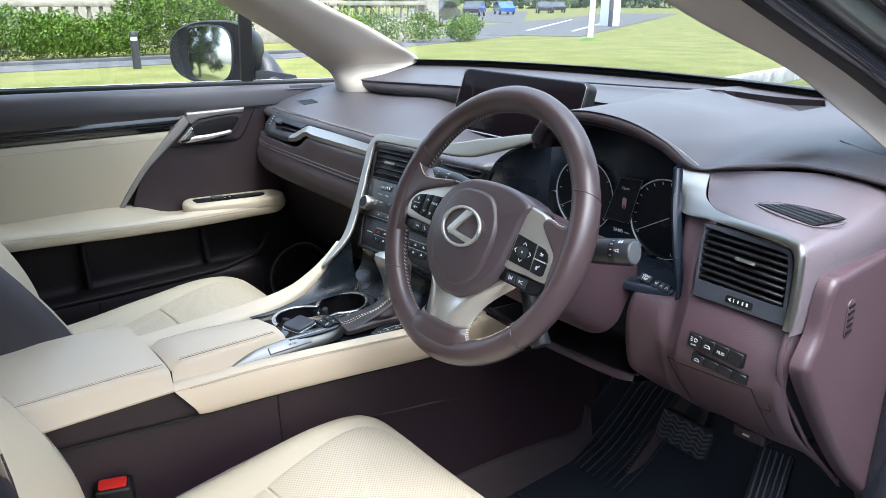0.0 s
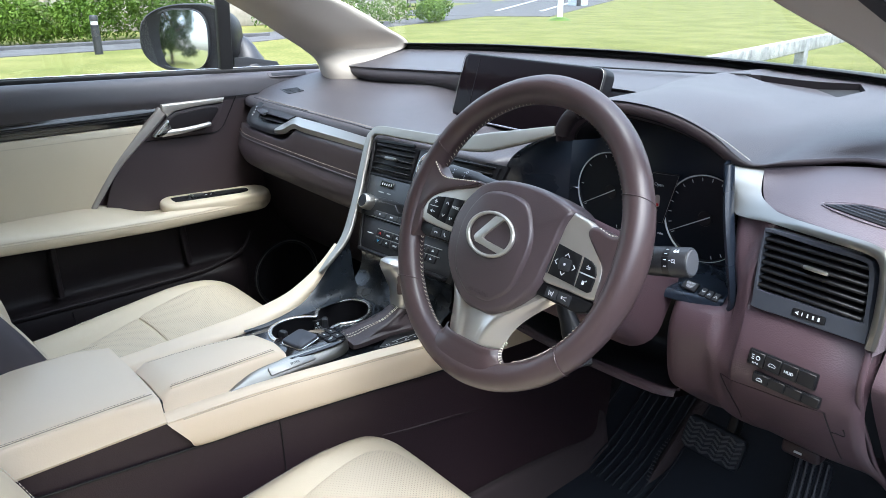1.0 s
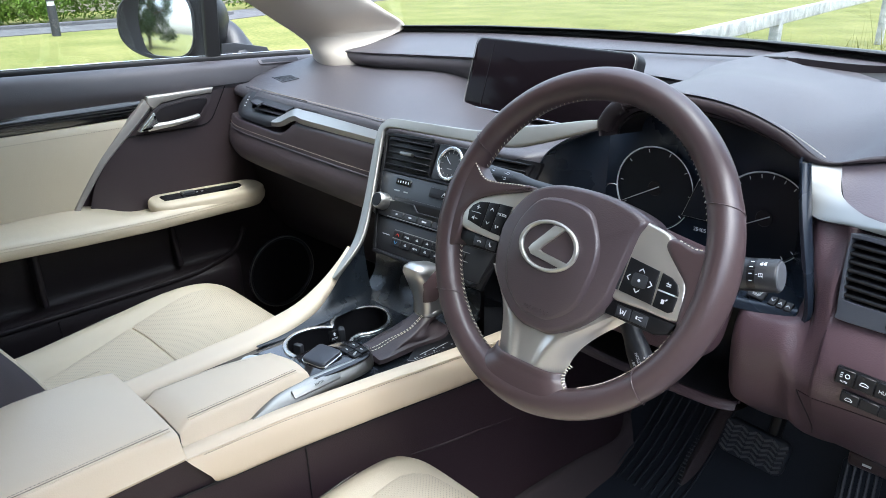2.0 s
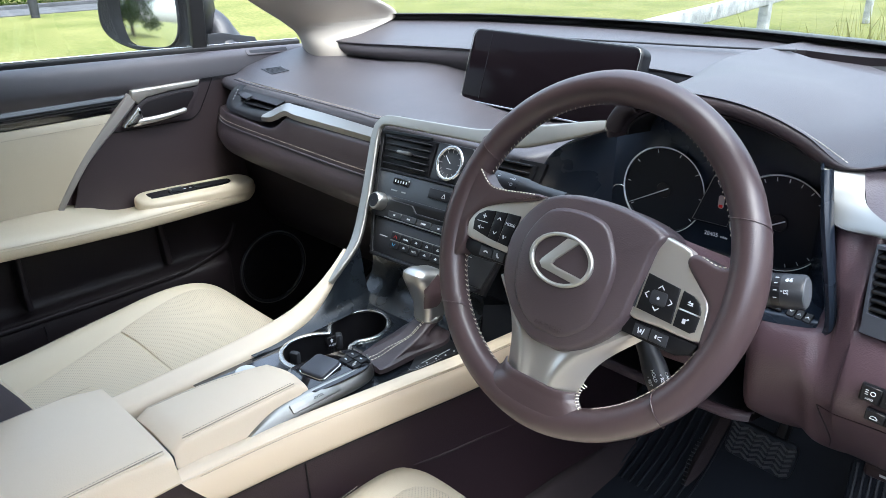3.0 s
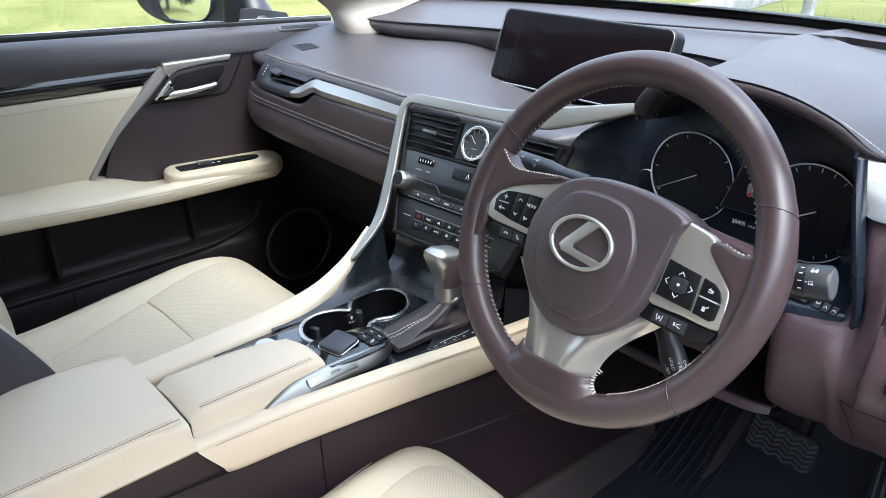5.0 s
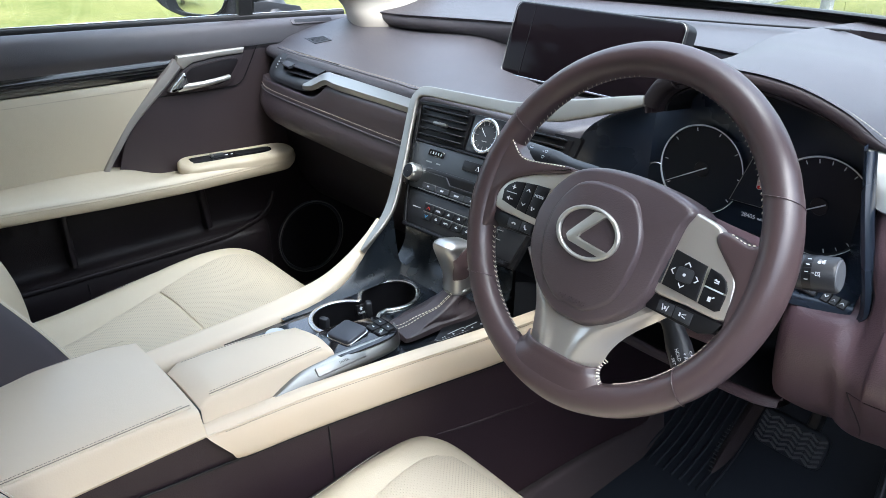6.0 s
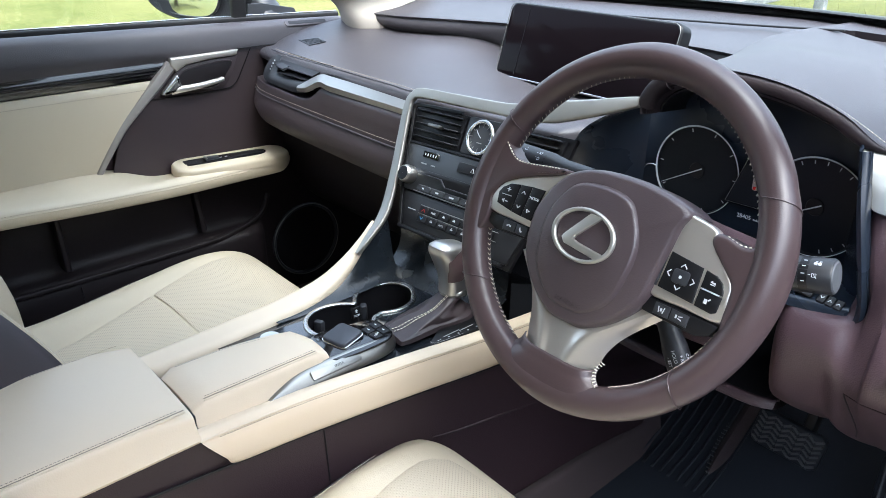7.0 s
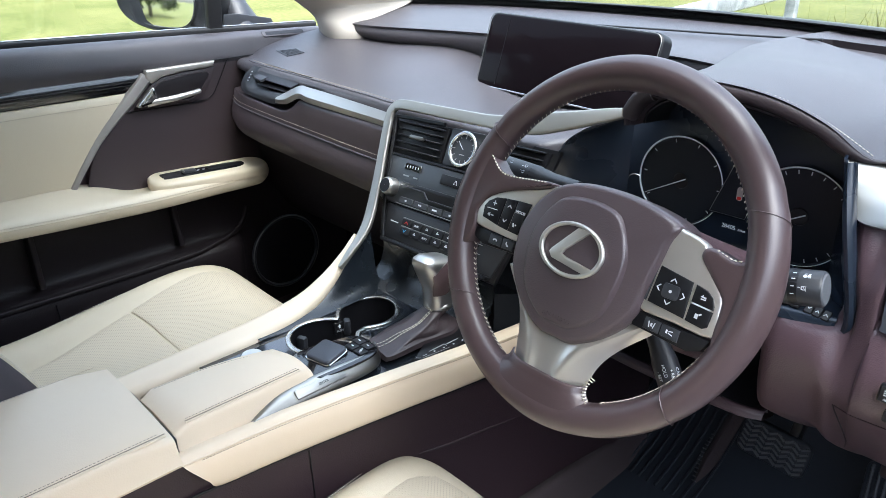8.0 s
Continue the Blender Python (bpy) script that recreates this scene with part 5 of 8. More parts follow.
part("vent_well", slab([(-0.0505, -0.0180), (0.0640, -0.0110), (0.0560, 0.040), (0.048, 0.0430), (-0.0545, 0.040)], 0.0010, vx @ Matrix.Translation((0, 0, -0.0150)), 0.0003), M_BLACK, rv)
lean = Matrix.Rotation(radians(2.6), 4, "Z")
for k in range(7):
    part("slat", box((0, 0, 0), (0.1140, 0.0040, 0.014), 0.0012, 1, vx @ Matrix.Translation((0.0005 + 0.0014 * k, 0.0385 - 0.0083 * k, -0.0060)) @ lean @ Matrix.Rotation(radians(14), 4, "X")), M_BLACK, rv)
for k in range(8):
    part("vane", box((0, 0, 0), (0.0015, 0.052, 0.004), m=vx @ Matrix.Translation((-0.045 + 0.0140 * k, 0.0145, -0.0125)) @ Matrix.Rotation(radians(9), 4, "Z")), M_GREY, rv)
part("vent_tab", box((0.010, 0.0205, 0.0025), (0.028, 0.0045, 0.006), 0.0018, 2, vx @ Matrix.Rotation(radians(2), 4, "Z")), M_SILVER, rv)
wm_ = vx @ Matrix.Translation((0.0170, -0.0265, 0.0008)) @ Matrix.Rotation(radians(4.5), 4, "Z")
vw = part("vent_wheel", slab(rr(0.036, 0.0085, 0.002, 2), 0.002, wm_, 0.0006), M_BLACK, rv)
part("sign", slab([(-0.0145, 0.0), (-0.0105, 0.0020), (-0.0105, 0.0008), (-0.0120, 0.0), (-0.0105, -0.0008), (-0.0105, -0.0020)][::-1], 0.0006, wm_ @ Matrix.Translation((0, 0, 0.0019))), M_PALE, vw, smooth=0)
for k in range(4):
    part("sign", box((-0.0065 + 0.0060 * k, 0, 0.0022), (0.0009 + 0.0004 * k, 0.0040, 0.0006), m=wm_), M_PALE, vw, smooth=0)

# brown cover under the vent, with the two rows of buttons
KNEE = [[(x, y + r, z + e) for y, z in ((0.205, 1.006), (0.190, 1.006), (0.178, 1.004), (0.168 - s_, 0.995), (0.158 - s_, 0.960), (0.170, 0.895), (0.205, 0.862), (0.30, 0.80), (0.40, 0.755))] for x, s_, r, e in ((0.474, 0.0, 0.085, -0.004), (0.479, 0.0, 0.035, 0.0), (0.486, 0.0, 0.012, 0.002), (0.497, 0.002, 0.002, 0.004), (0.515, 0.005, 0.0, 0.006), (0.546, 0.010, 0.0, 0.012))]
COVER = [[(0.5435, 0.199, 1.130), (0.5575, 0.1745, 1.08), (0.5665, 0.1715, 1.032), (0.564, 0.156, 0.996), (0.562, 0.1455, 0.956), (0.562, 0.171, 0.897), (0.562, 0.216, 0.855), (0.562, 0.316, 0.795), (0.562, 0.41, 0.755)]]
COVER += [[(x, a + d, zt), (x, a - 0.022 + d + e[0], 1.08), (x, 0.135 + d + e[1], 1.025), (x, 0.122 + d + e[2], 0.99), (x, 0.128 + d, 0.955), (x, 0.165 + d, 0.90), (x, 0.23 + d, 0.845), (x, 0.33 + d, 0.79), (x, 0.42, 0.755)] for x, d, a, zt, e in ((0.573, 0.014, 0.186, 1.134, (0.008, 0.023, 0.021)), (0.588, 0.006, 0.180, 1.122, (0.007, 0.017, 0.014)), (0.600, 0.002, 0.205, 1.115, (0, 0.008, 0.004)), (0.67, -0.003, 0.205, 1.112, (0, 0, 0)), (0.712, 0.001, 0.20, 1.105, (0, 0, 0)), (0.725, 0.004, 0.19, 1.10, (0, 0, 0)), (0.731, 0.013, 0.18, 1.09, (0, 0, 0)))]
for row, tops in ((COVER[1], (0.202, 0.168, 0.160, 0.151)), (COVER[2], (0.196, 0.162, 0.150, 0.140))):
    row[:4] = [(p[0], y, p[2]) for p, y in zip(row, tops)]
for row, y5, y6, y7 in ((COVER[0], 0.171, 0.216, 0.316), (COVER[1], 0.171, 0.228, 0.326), (COVER[2], 0.169, 0.230, 0.328)):
    row[5:8] = [(row[k][0], y, row[k][2]) for k, y in zip((5, 6, 7), (y5, y6, y7))]
COVER[-1][6:] = [(0.731, 0.238, 0.845), (0.733, 0.298, 0.790), (0.735, 0.345, 0.748)]
COVER[-2][6:] = [(0.725, 0.232, 0.845), (0.725, 0.300, 0.790), (0.725, 0.350, 0.748)]
cover_bm = patch(KNEE + COVER, 5, 4)
cover_skin = BVHTree.FromBMesh(cover_bm)


def on_cover(pts, n=8, proud=0.0003):
    """A line laid on the cover, given by (x, z)."""
    line = []
    for p in spl([(x, 0, z) for x, z in pts], n):
        at = cover_skin.ray_cast(V((p.x, -0.5, p.z)), V((0, 1, 0)))[0]
        line.append(at - V((0, proud, 0)))
    return line


cover = part("lower_cover", cover_bm, M_LOWER, dash)
bx = frame_of((0.651, 0.1195, 0.995), (1, -0.03, -0.035), (0, -1, 0.12)) @ Matrix.Scale(0.86, 4)
bank = part("button_bank", slab(rr(0.086, 0.021, 0.002, 2), 0.004, bx @ Matrix.Translation((0, 0, -0.002)), 0.001), M_BLACK, cover)
bank2 = part("button_bank", slab(rr(0.084, 0.015, 0.002, 2), 0.004, bx @ Matrix.Translation((0.010, -0.024, -0.003)), 0.001), M_BLACK, cover)
for k in range(4):
    part("button", box((-0.0315 + 0.021 * k, 0, 0.003), (0.0200, 0.0185, 0.002), 0.0007, 1, bx), M_BLACK, bank)
    part("button", box((-0.0215 + 0.021 * k, -0.024, 0.002), (0.0200, 0.0125, 0.002), 0.0007, 1, bx), M_BLACK, bank2)
words("HUD", 0.0054, bx @ Matrix.Translation((0.0105, -0.001, 0.0048)), M_MARK, bank)
part("sign", ring(0.0024, 0.00045, bx @ Matrix.Translation((-0.0290, 0.002, 0.0048)), 16, 5), M_MARK, bank)
for k in range(3):
    part("sign", box((-0.0355, 0.0045 - 0.0025 * k, 0.0048), (0.003, 0.0007, 0.0004), m=bx), M_PALE, bank, smooth=0)
words("AUTO", 0.0029, bx @ Matrix.Translation((-0.0315, -0.0055, 0.0048)), M_MARK, bank)
part("sign", sweep([bx @ V((x, y, 0.0048)) for x, y in ((-0.0150, -0.0010), (-0.0135, 0.0014), (-0.0095, 0.0014), (-0.0062, -0.0002), (-0.0062, -0.002), (-0.0150, -0.002), (-0.0150, -0.0010))], oval(0.0006, 0.0006, 5), up=(0, -1, 0)), M_PALE, bank)
part("sign", sweep([bx @ V((x, y, 0.0040)) for x, y in ((-0.0255, -0.0255), (-0.0240, -0.0230), (-0.0205, -0.0230), (-0.0178, -0.0250), (-0.0178, -0.0262), (-0.0255, -0.0262), (-0.0255, -0.0255))], oval(0.0006, 0.0006, 5), up=(0, -1, 0)), M_PALE, bank2)
part("panel_joint", sweep(on_cover(((0.574, 0.948), (0.584, 0.920), (0.586, 0.892), (0.581, 0.868))), oval(0.0016, 0.0016, 6), up=(1, 0, 0)), M_BLACK, cover)
part("panel_joint", sweep(on_cover(((0.697, 0.961), (0.7025, 0.930), (0.7045, 0.902), (0.704, 0.879))), oval(0.0016, 0.0016, 6), up=(1, 0, 0)), M_BLACK, cover)
part("panel_joint", sweep(on_cover(((0.574, 0.948), (0.62, 0.955), (0.66, 0.9585), (0.697, 0.961))), oval(0.0010, 0.0010, 6), up=(0, 0, 1)), M_SIDE, cover)
part("latch_joint", sweep(on_cover(((0.7020, 0.934), (0.7085, 0.934), (0.7155, 0.934), (0.7150, 0.944)), 3), oval(0.0013, 0.0013, 6), up=(0, -1, 0)), M_BLACK, cover)
part("cover_flange", sweep(spl([(0.7255, 0.128, 1.040), (0.7260, 0.121, 1.004), (0.7265, 0.140, 0.962), (0.7270, 0.178, 0.916), (0.7275, 0.225, 0.862), (0.7285, 0.288, 0.803), (0.7300, 0.340, 0.756)], 5), rr(0.006, 0.007, 0.0028, 3), up=(1, 0, 0)), M_LOWER, cover)
release = part("bonnet_release", box((0.630, 0.288, 0.806), (0.050, 0.030, 0.020), 0.006, 3), M_SIDE, cover)
part("sign", box((0.628, 0.2722, 0.806), (0.010, 0.0008, 0.003)), M_PALE, release, smooth=0)
# knee cover under the column, with the open shelf above its lip
# the lip is brown too; the darker plum puts its shade into the colour
part("knee_cover", patch([[(x, 0.191 + d, 0.864 + e), (x, 0.189 + d, 0.869 + e), (x, 0.182 + d, 0.870 + e), (x, 0.177 + d, 0.864 + e), (x, 0.184 + d, 0.857 + e), (x, 0.26 + d, 0.838), (x, 0.38, 0.785)] for x, d, e in ((0.17, 0.02, -0.004), (0.30, 0.004, -0.002), (0.40, 0.0, 0.0), (0.470, 0.0, 0.002), (0.496, 0.008, 0.004))], 4, 4), M_SIDE, dash, "shelf lip under the column, darkened for its shade")
part("shelf_well", patch([[(x, 0.190, 0.8640), (x, 0.30, 0.8600), (x, 0.33, 0.90), (x, 0.33, 1.03)] for x in (0.17, 0.36, 0.478)], 4, 4), M_BLACK, dash)
# end cap at the door opening
cap = part("end_cap", slab([(p.x, p.y) for p in spl([(0.195, 1.1025, 0), (0.168, 1.1015, 0), (0.156, 1.090, 0), (0.151, 1.071, 0), (0.145, 1.040, 0), (0.127, 1.014, 0), (0.127, 0.997, 0), (0.158, 0.955, 0), (0.225, 0.876, 0), (0.300, 0.797, 0), (0.362, 0.743, 0), (0.404, 0.704, 0), (0.42, 0.62, 0), (0.62, 0.60, 0), (0.62, 1.11, 0), (0.40, 1.108, 0), (0.25, 1.106, 0)], 5, True)], 0.020, frame_of((0.735, 0, 0), (0, 1, 0), (1, 0, 0)), 0.009, 4), M_LOWER, dash, "brown dashboard end cap")
CV = frame_of((0.7545, 0.206, 1.046), (0, 1, 0.06), (1, 0, 0))
cs_ = part("cap_vent", slab(rr(0.018, 0.046, 0.008), 0.002, CV, 0.0008), M_LOWER, cap)
for k in range(5):
    part("slat", box((0, -0.016 + 0.008 * k, 0.0025), (0.013, 0.0022, 0.0016), m=CV), M_BLACK, cs_)

# ---- centre stack ----
SM = frame_of((0.008, 0.150, 1.010), (1, 0, 0.03), (0, -1, 0.48))


def on_stack(u, v, h=0.0):
    return SM @ V((u, v, h))


stack = part("stack_face", slab([(-0.124, -0.088), (0.124, -0.088), (0.150, 0.02), (0.168, 0.112), (-0.168, 0.112), (-0.150, 0.02)], 0.006, SM @ Matrix.Translation((0, 0, -0.010)), 0.002), M_BLACK, dash)
part("silver_frame", sweep(spl([(-0.1165, 0.035, 0.900), (-0.119, 0.055, 0.915), (-0.126, 0.098, 0.950), (-0.142, 0.135, 1.005), (-0.157, 0.165, 1.060), (-0.166, 0.187, 1.105), (-0.160, 0.194, 1.120), (-0.140, 0.195, 1.127), (-0.07, 0.194, 1.130), (0.01, 0.193, 1.133), (0.07, 0.190, 1.137), (0.12, 0.190, 1.144), (0.18, 0.194, 1.158), (0.262, 0.202, 1.181)], 6), rr(0.021, 0.008, 0.003), up=(0, -0.9, 0.5), scale=lambda t: (min(1, 0.22 + 5 * t) * (0.75 + 0.35 * max(0, 1 - t / 0.45) + 0.55 * max(0, t - 0.45) + 3.6 * max(0, t - 0.74)) * (1 - 0.70 * max(0, (t - 0.88) / 0.12)), 1)), M_FRAME, dash, "satin silver stack frame")
part("inner_frame", sweep(spl([on_stack(u, v, 0.003) for u, v in ((-0.112, -0.085), (-0.131, -0.03), (-0.145, 0.03), (-0.156, 0.085), (-0.160, 0.104), (-0.15, 0.111), (-0.05, 0.113))], 5), rr(0.006, 0.005, 0.0015), up=(0, -0.9, 0.5)), M_BLACK, dash)
for sx in (-1, 1):
    cv = part("centre_vent", slab([(sx * u, v) for u, v in ((0.040, 0.056), (0.146, 0.052), (0.156, 0.106), (0.040, 0.109))][::sx], 0.006, SM @ Matrix.Translation((0, 0, -0.006)), 0.001), M_BLACK, dash, "black centre air vent")
    for k in range(5):
        part("slat", box((sx * (0.094 + 0.001 * k), 0.062 + 0.0105 * k, 0.002), (0.100, 0.0028, 0.011), 0.001, 1, SM), M_BLACK, cv)
    part("vent_tab", box((sx * 0.094, 0.083, 0.010), (0.030, 0.006, 0.008), 0.002, 2, SM), M_SILVER_DARK, cv)
clk = thing("dashboard_clock", (0.008, 0.18, 1.09), "round analogue clock with chrome rim", "clock")
CK = SM @ Matrix.Translation((0.002, 0.083, 0.001))
part("mount", slab(rr(0.074, 0.058, 0.005), 0.005, CK @ Matrix.Translation((0, 0, -0.005)), 0.002), M_GREY, clk)
part("rim", ring(0.0245, 0.0030, CK @ Matrix.Translation((0, 0, 0.004)), 40, 10), M_CHROME, clk, "satin chrome rim")
part("dial", lathe([(0.0003, 0.0025), (0.023, 0.002), (0.0235, 0.0)], 36, CK), M_GREY, clk, "dark grey dial")
for k in range(12):
    a = math.pi / 6 * k
    part("hour_mark", box((0, 0.019, 0.0030), (0.0006, 0.0036 if k % 3 else 0.0056, 0.0006), m=CK @ Matrix.Rotation(a, 4, "Z")), M_SILVER, clk, smooth=0)
part("hour_hand", box((0, 0.0055, 0.0034), (0.0008, 0.012, 0.0005), m=CK @ Matrix.Rotation(radians(52), 4, "Z")), M_MARK, clk, smooth=0)
part("minute_hand", box((0, 0.0080, 0.0038), (0.0006, 0.017, 0.0005), m=CK @ Matrix.Rotation(radians(48), 4, "Z")), M_MARK, clk, smooth=0)
part("maker_bar", box((0, -0.008, 0.0030), (0.010, 0.0012, 0.0004), m=CK), M_SILVER, clk, smooth=0)
# audio and climate unit
aud = thing("audio_unit", (0.008, 0.15, 1.0), "black audio and climate panel with rows of buttons", "audio unit")
face = part("upper_panel", slab([(-0.142, -0.024), (0.142, -0.024), (0.148, 0.050), (-0.148, 0.050)], 0.010, SM @ Matrix.Translation((0, 0, -0.006)), 0.003), M_AUDIO, aud, "slate upper panel")
part("lower_panel", slab([(-0.118, -0.080), (0.118, -0.080), (0.135, -0.026), (-0.135, -0.026)], 0.006, SM @ Matrix.Translation((0, 0, -0.006)), 0.002), M_STALK, aud)
part("lower_lip", box((0, -0.083, 0.002), (0.23, 0.006, 0.012), 0.002, 2, SM), M_BLACK, aud)
part("top_groove", box((0, 0.0515, 0.001), (0.29, 0.004, 0.010), 0.001, 1, SM), M_BLACK, aud)
kn = part("knob", lathe([(0.0145, 0.0), (0.0145, 0.012), (0.0125, 0.017), (0.0115, 0.018), (0.0003, 0.017)], 32, SM @ Matrix.Translation((-0.122, -0.001, 0.004))), M_SILVER, aud, "satin grey volume knob")
part("cap", lathe([(0.0112, 0.0178), (0.0108, 0.0186), (0.0003, 0.0188)], 24, SM @ Matrix.Translation((-0.122, -0.001, 0.004))), M_BLACK, kn, "dark centre")
kn2 = part("knob", lathe([(0.0145, 0.0), (0.0145, 0.012), (0.0125, 0.017), (0.0115, 0.018), (0.0003, 0.017)], 32, SM @ Matrix.Translation((0.122, -0.001, 0.004))), M_SILVER_DARK, aud, "satin grey tuning knob")
lcd = part("strip_display", box((-0.088, 0.0375, 0.0048), (0.036, 0.011, 0.003), 0.001, 1, SM), M_GLOSS, face)
for k in range(5):
    part("sign", box((-0.100 + 0.0062 * k, 0.0375, 0.0066), (0.0012 + 0.0006 * (k % 2), 0.0040, 0.0005), m=SM), M_PALE, lcd, smooth=0)
for u, w in ((-0.100, 0.014), (-0.078, 0.010), (0.058, 0.012)):
    part("sign", box((u, 0.0225, 0.0044), (w, 0.0020, 0.0004), m=SM), M_SILVER, face, smooth=0)
hz = part("hazard_button", slab([(0.006 + u, 0.033 + v) for u, v in rr(0.058, 0.016, 0.002, 2)], 0.004, SM @ Matrix.Translation((0, 0, 0.003)), 0.001), M_BLACK, face)
part("sign", sweep([SM @ V((0.010 + 0.0042 * math.sin(a), 0.0320 + 0.0042 * math.cos(a), 0.0072)) for a in (0, 2.0944, 4.18879, 6.28318)], oval(0.0009, 0.0009, 5), up=(0, -1, 0.4)), M_MARK, hz)
part("disc_slot", slab([(-0.100, 0.006), (-0.048, 0.006), (-0.036, -0.004), (0.036, -0.004), (0.048, 0.006), (0.100, 0.006), (0.100, 0.013), (-0.100, 0.013)], 0.003, SM @ Matrix.Translation((0, 0, 0.003)), 0.001), M_BLACK, face)
part("slot_lip", sweep([on_stack(u, v, 0.007) for u, v in ((-0.10, 0.006), (-0.048, 0.006), (-0.036, -0.004), (0.036, -0.004), (0.048, 0.006), (0.10, 0.006))], rr(0.0016, 0.004, 0.0006), up=(0, -0.9, 0.4)), M_GREY, face)
for k in range(6):
    b_ = part("audio_button", box((-0.082 + 0.033 * k, -0.0155, 0.0045), (0.031, 0.0100, 0.004), 0.001, 1, SM), M_GREY, face)
    part("sign", box((-0.082 + 0.033 * k, -0.0155, 0.0068), (0.004 + 0.003 * (k % 3), 0.0024, 0.0004), m=SM), M_MARK, b_, smooth=0)
words("RADIO", 0.0042, SM @ Matrix.Translation((0.034, -0.0155, 0.0070)), M_MARK, face)
part("bright_line", box((0.0, -0.0222, 0.0045), (0.21, 0.0010, 0.002), m=SM), M_SILVER, aud)
for r in range(2):
    v = -0.0475 - 0.0135 * r
    part("bright_line", box((0.004, v + 0.0068, 0.0006), (0.170, 0.0009, 0.002), m=SM), M_SILVER, aud)
    for k in range(7):
        b_ = part("climate_button", box((-0.070 + 0.0235 * k, v, 0.0008), (0.0215, 0.0115, 0.004), 0.001, 1, SM), M_BLACK, aud)
        if r == 0 and k == 1:
            words("DUAL", 0.0042, SM @ Matrix.Translation((-0.0465, v, 0.0031)), M_MARK, b_)
        elif r == 1 and k == 2:
            words("AUTO", 0.0038, SM @ Matrix.Translation((-0.0230, v, 0.0031)), M_MARK, b_)
        elif k == 0:
            part("sign", slab([(u * 1.6, w * 1.6 * (1 - 2 * r)) for u, w in ((-0.0022, -0.0010), (0.0, 0.0014), (0.0022, -0.0010), (0.0022, -0.0018), (0.0, 0.0006), (-0.0022, -0.0018))][::1 - 2 * r], 0.0004, SM @ Matrix.Translation((-0.070, v, 0.0029))), M_RED if r == 0 else M_BLUE, b_, smooth=0)
        else:
            part("sign", box((-0.070 + 0.0235 * k, v, 0.0030), (0.0050, 0.0018, 0.0004), m=SM), M_MARK, b_, smooth=0)
            part("sign", box((-0.070 + 0.0235 * k, v + 0.0020, 0.0030), (0.0022, 0.0012, 0.0004), m=SM), M_MARK, b_, smooth=0)
part("sign", box((-0.100, -0.0520, 0.0004), (0.018, 0.0014, 0.0006), m=SM), M_MARK, aud, smooth=0)
# glossy slope from the stack's foot down to the console
part("foot_panel", patch([[(x, 0.088, 0.851), (x, 0.112, 0.864), (x, 0.128, 0.885), (x, 0.133, 0.912), (x, 0.126, 0.934)] for x in (-0.128, -0.06, 0.0, 0.06, 0.12)], 4, 5), M_FOOT, dash, "glossy black foot panel")

# ---- colour display ----
disp = thing("display_screen", (-0.012, 0.45, 1.12), "wide black display screen standing on the dashboard", "screen")
DM = frame_of((-0.012, 0.4265, 1.181), (1, -0.012, -0.014), (0, -1, 0.33))
part("housing", slab(rr(0.352, 0.134, 0.016, 6), 0.026, DM @ Matrix.Translation((0, 0, -0.026)), 0.005, 3), M_BLACK, disp)
part("glass", slab(rr(0.342, 0.124, 0.012, 6), 0.003, DM @ Matrix.Translation((0, 0, -0.001)), 0.001), M_DARKGLASS, disp, "black glass")
part("rim_strip", sweep([DM @ V((x, -0.0635, 0.002)) for x in (-0.160, 0, 0.160)], rr(0.003, 0.003, 0.001)), M_CHROME, disp, "bright lower strip")
# a silver line stands in for the highlight along the glass bevel
part("glass_edge", sweep([DM @ V((u, v, 0.0018)) for u, v in rr(0.347, 0.129, 0.0135, 6)], rr(0.0012, 0.0014, 0.0004, 1), up=(0, -1, 0.33), closed=True), M_SILVER_DARK, disp, "silver line for the highlight on the glass edge")
part("side_line", box((-0.128, 0.0, 0.0025), (0.0012, 0.115, 0.0006), m=DM), M_BLACK, disp)
part("foot", box((0, -0.055, -0.03), (0.20, 0.03, 0.03), 0.006, 2, DM), M_GREY, disp)

# ---- instrument cluster ----
clus = thing("instrument_cluster", (0.39, 0.29, 1.0), "dark instrument cluster with two round dials", "instrument cluster")
CM = frame_of((0.389, 0.285, 1.088), (1, 0, 0), (0, -1, 0.02))
part("face", slab([(-0.185, -0.085), (0.130, -0.085), (0.130, 0.07), (0.06, 0.12), (-0.06, 0.12), (-0.185, 0.06)], 0.004, CM @ Matrix.Translation((0, 0, -0.008)), 0.001), M_BOWL, clus)
part("surround", patch([[(0.503, 0.283, z), (0.510 + 0.035 * k, 0.236 - 0.010 * k, z), (ex - 0.006, ey + 0.003, ez), (ex - 0.001, ey - 0.0005, ez), (ex, ey + 0.006, ez)] for z, k, ex, ey, ez in ((1.178, 0.0, 0.526, 0.198, 1.178), (1.12, 0.25, 0.542, 0.180, 1.125), (1.07, 0.55, 0.5565, 0.1705, 1.076), (1.035, 0.78, 0.565, 0.169, 1.040), (1.018, 0.86, 0.566, 0.171, 1.020), (1.008, 0.70, 0.558, 0.174, 1.009))], 4, 4, -0.003), M_BOWL, clus, "smooth slate black surround")
part("surround", patch([[(0.226, 0.283, z), (0.212 - 0.024 * k, 0.260, z), (0.195 - 0.044 * k, 0.228, z + 0.002 * k), (0.178 - 0.070 * k, 0.203, z + 0.004 * k)] for z, k in ((1.172, -0.9), (1.150, -0.35), (1.120, 0.1), (1.06, 0.5), (1.0, 0.9))], 5, 5, 0.003), M_BOWL, clus, "smooth slate black surround")
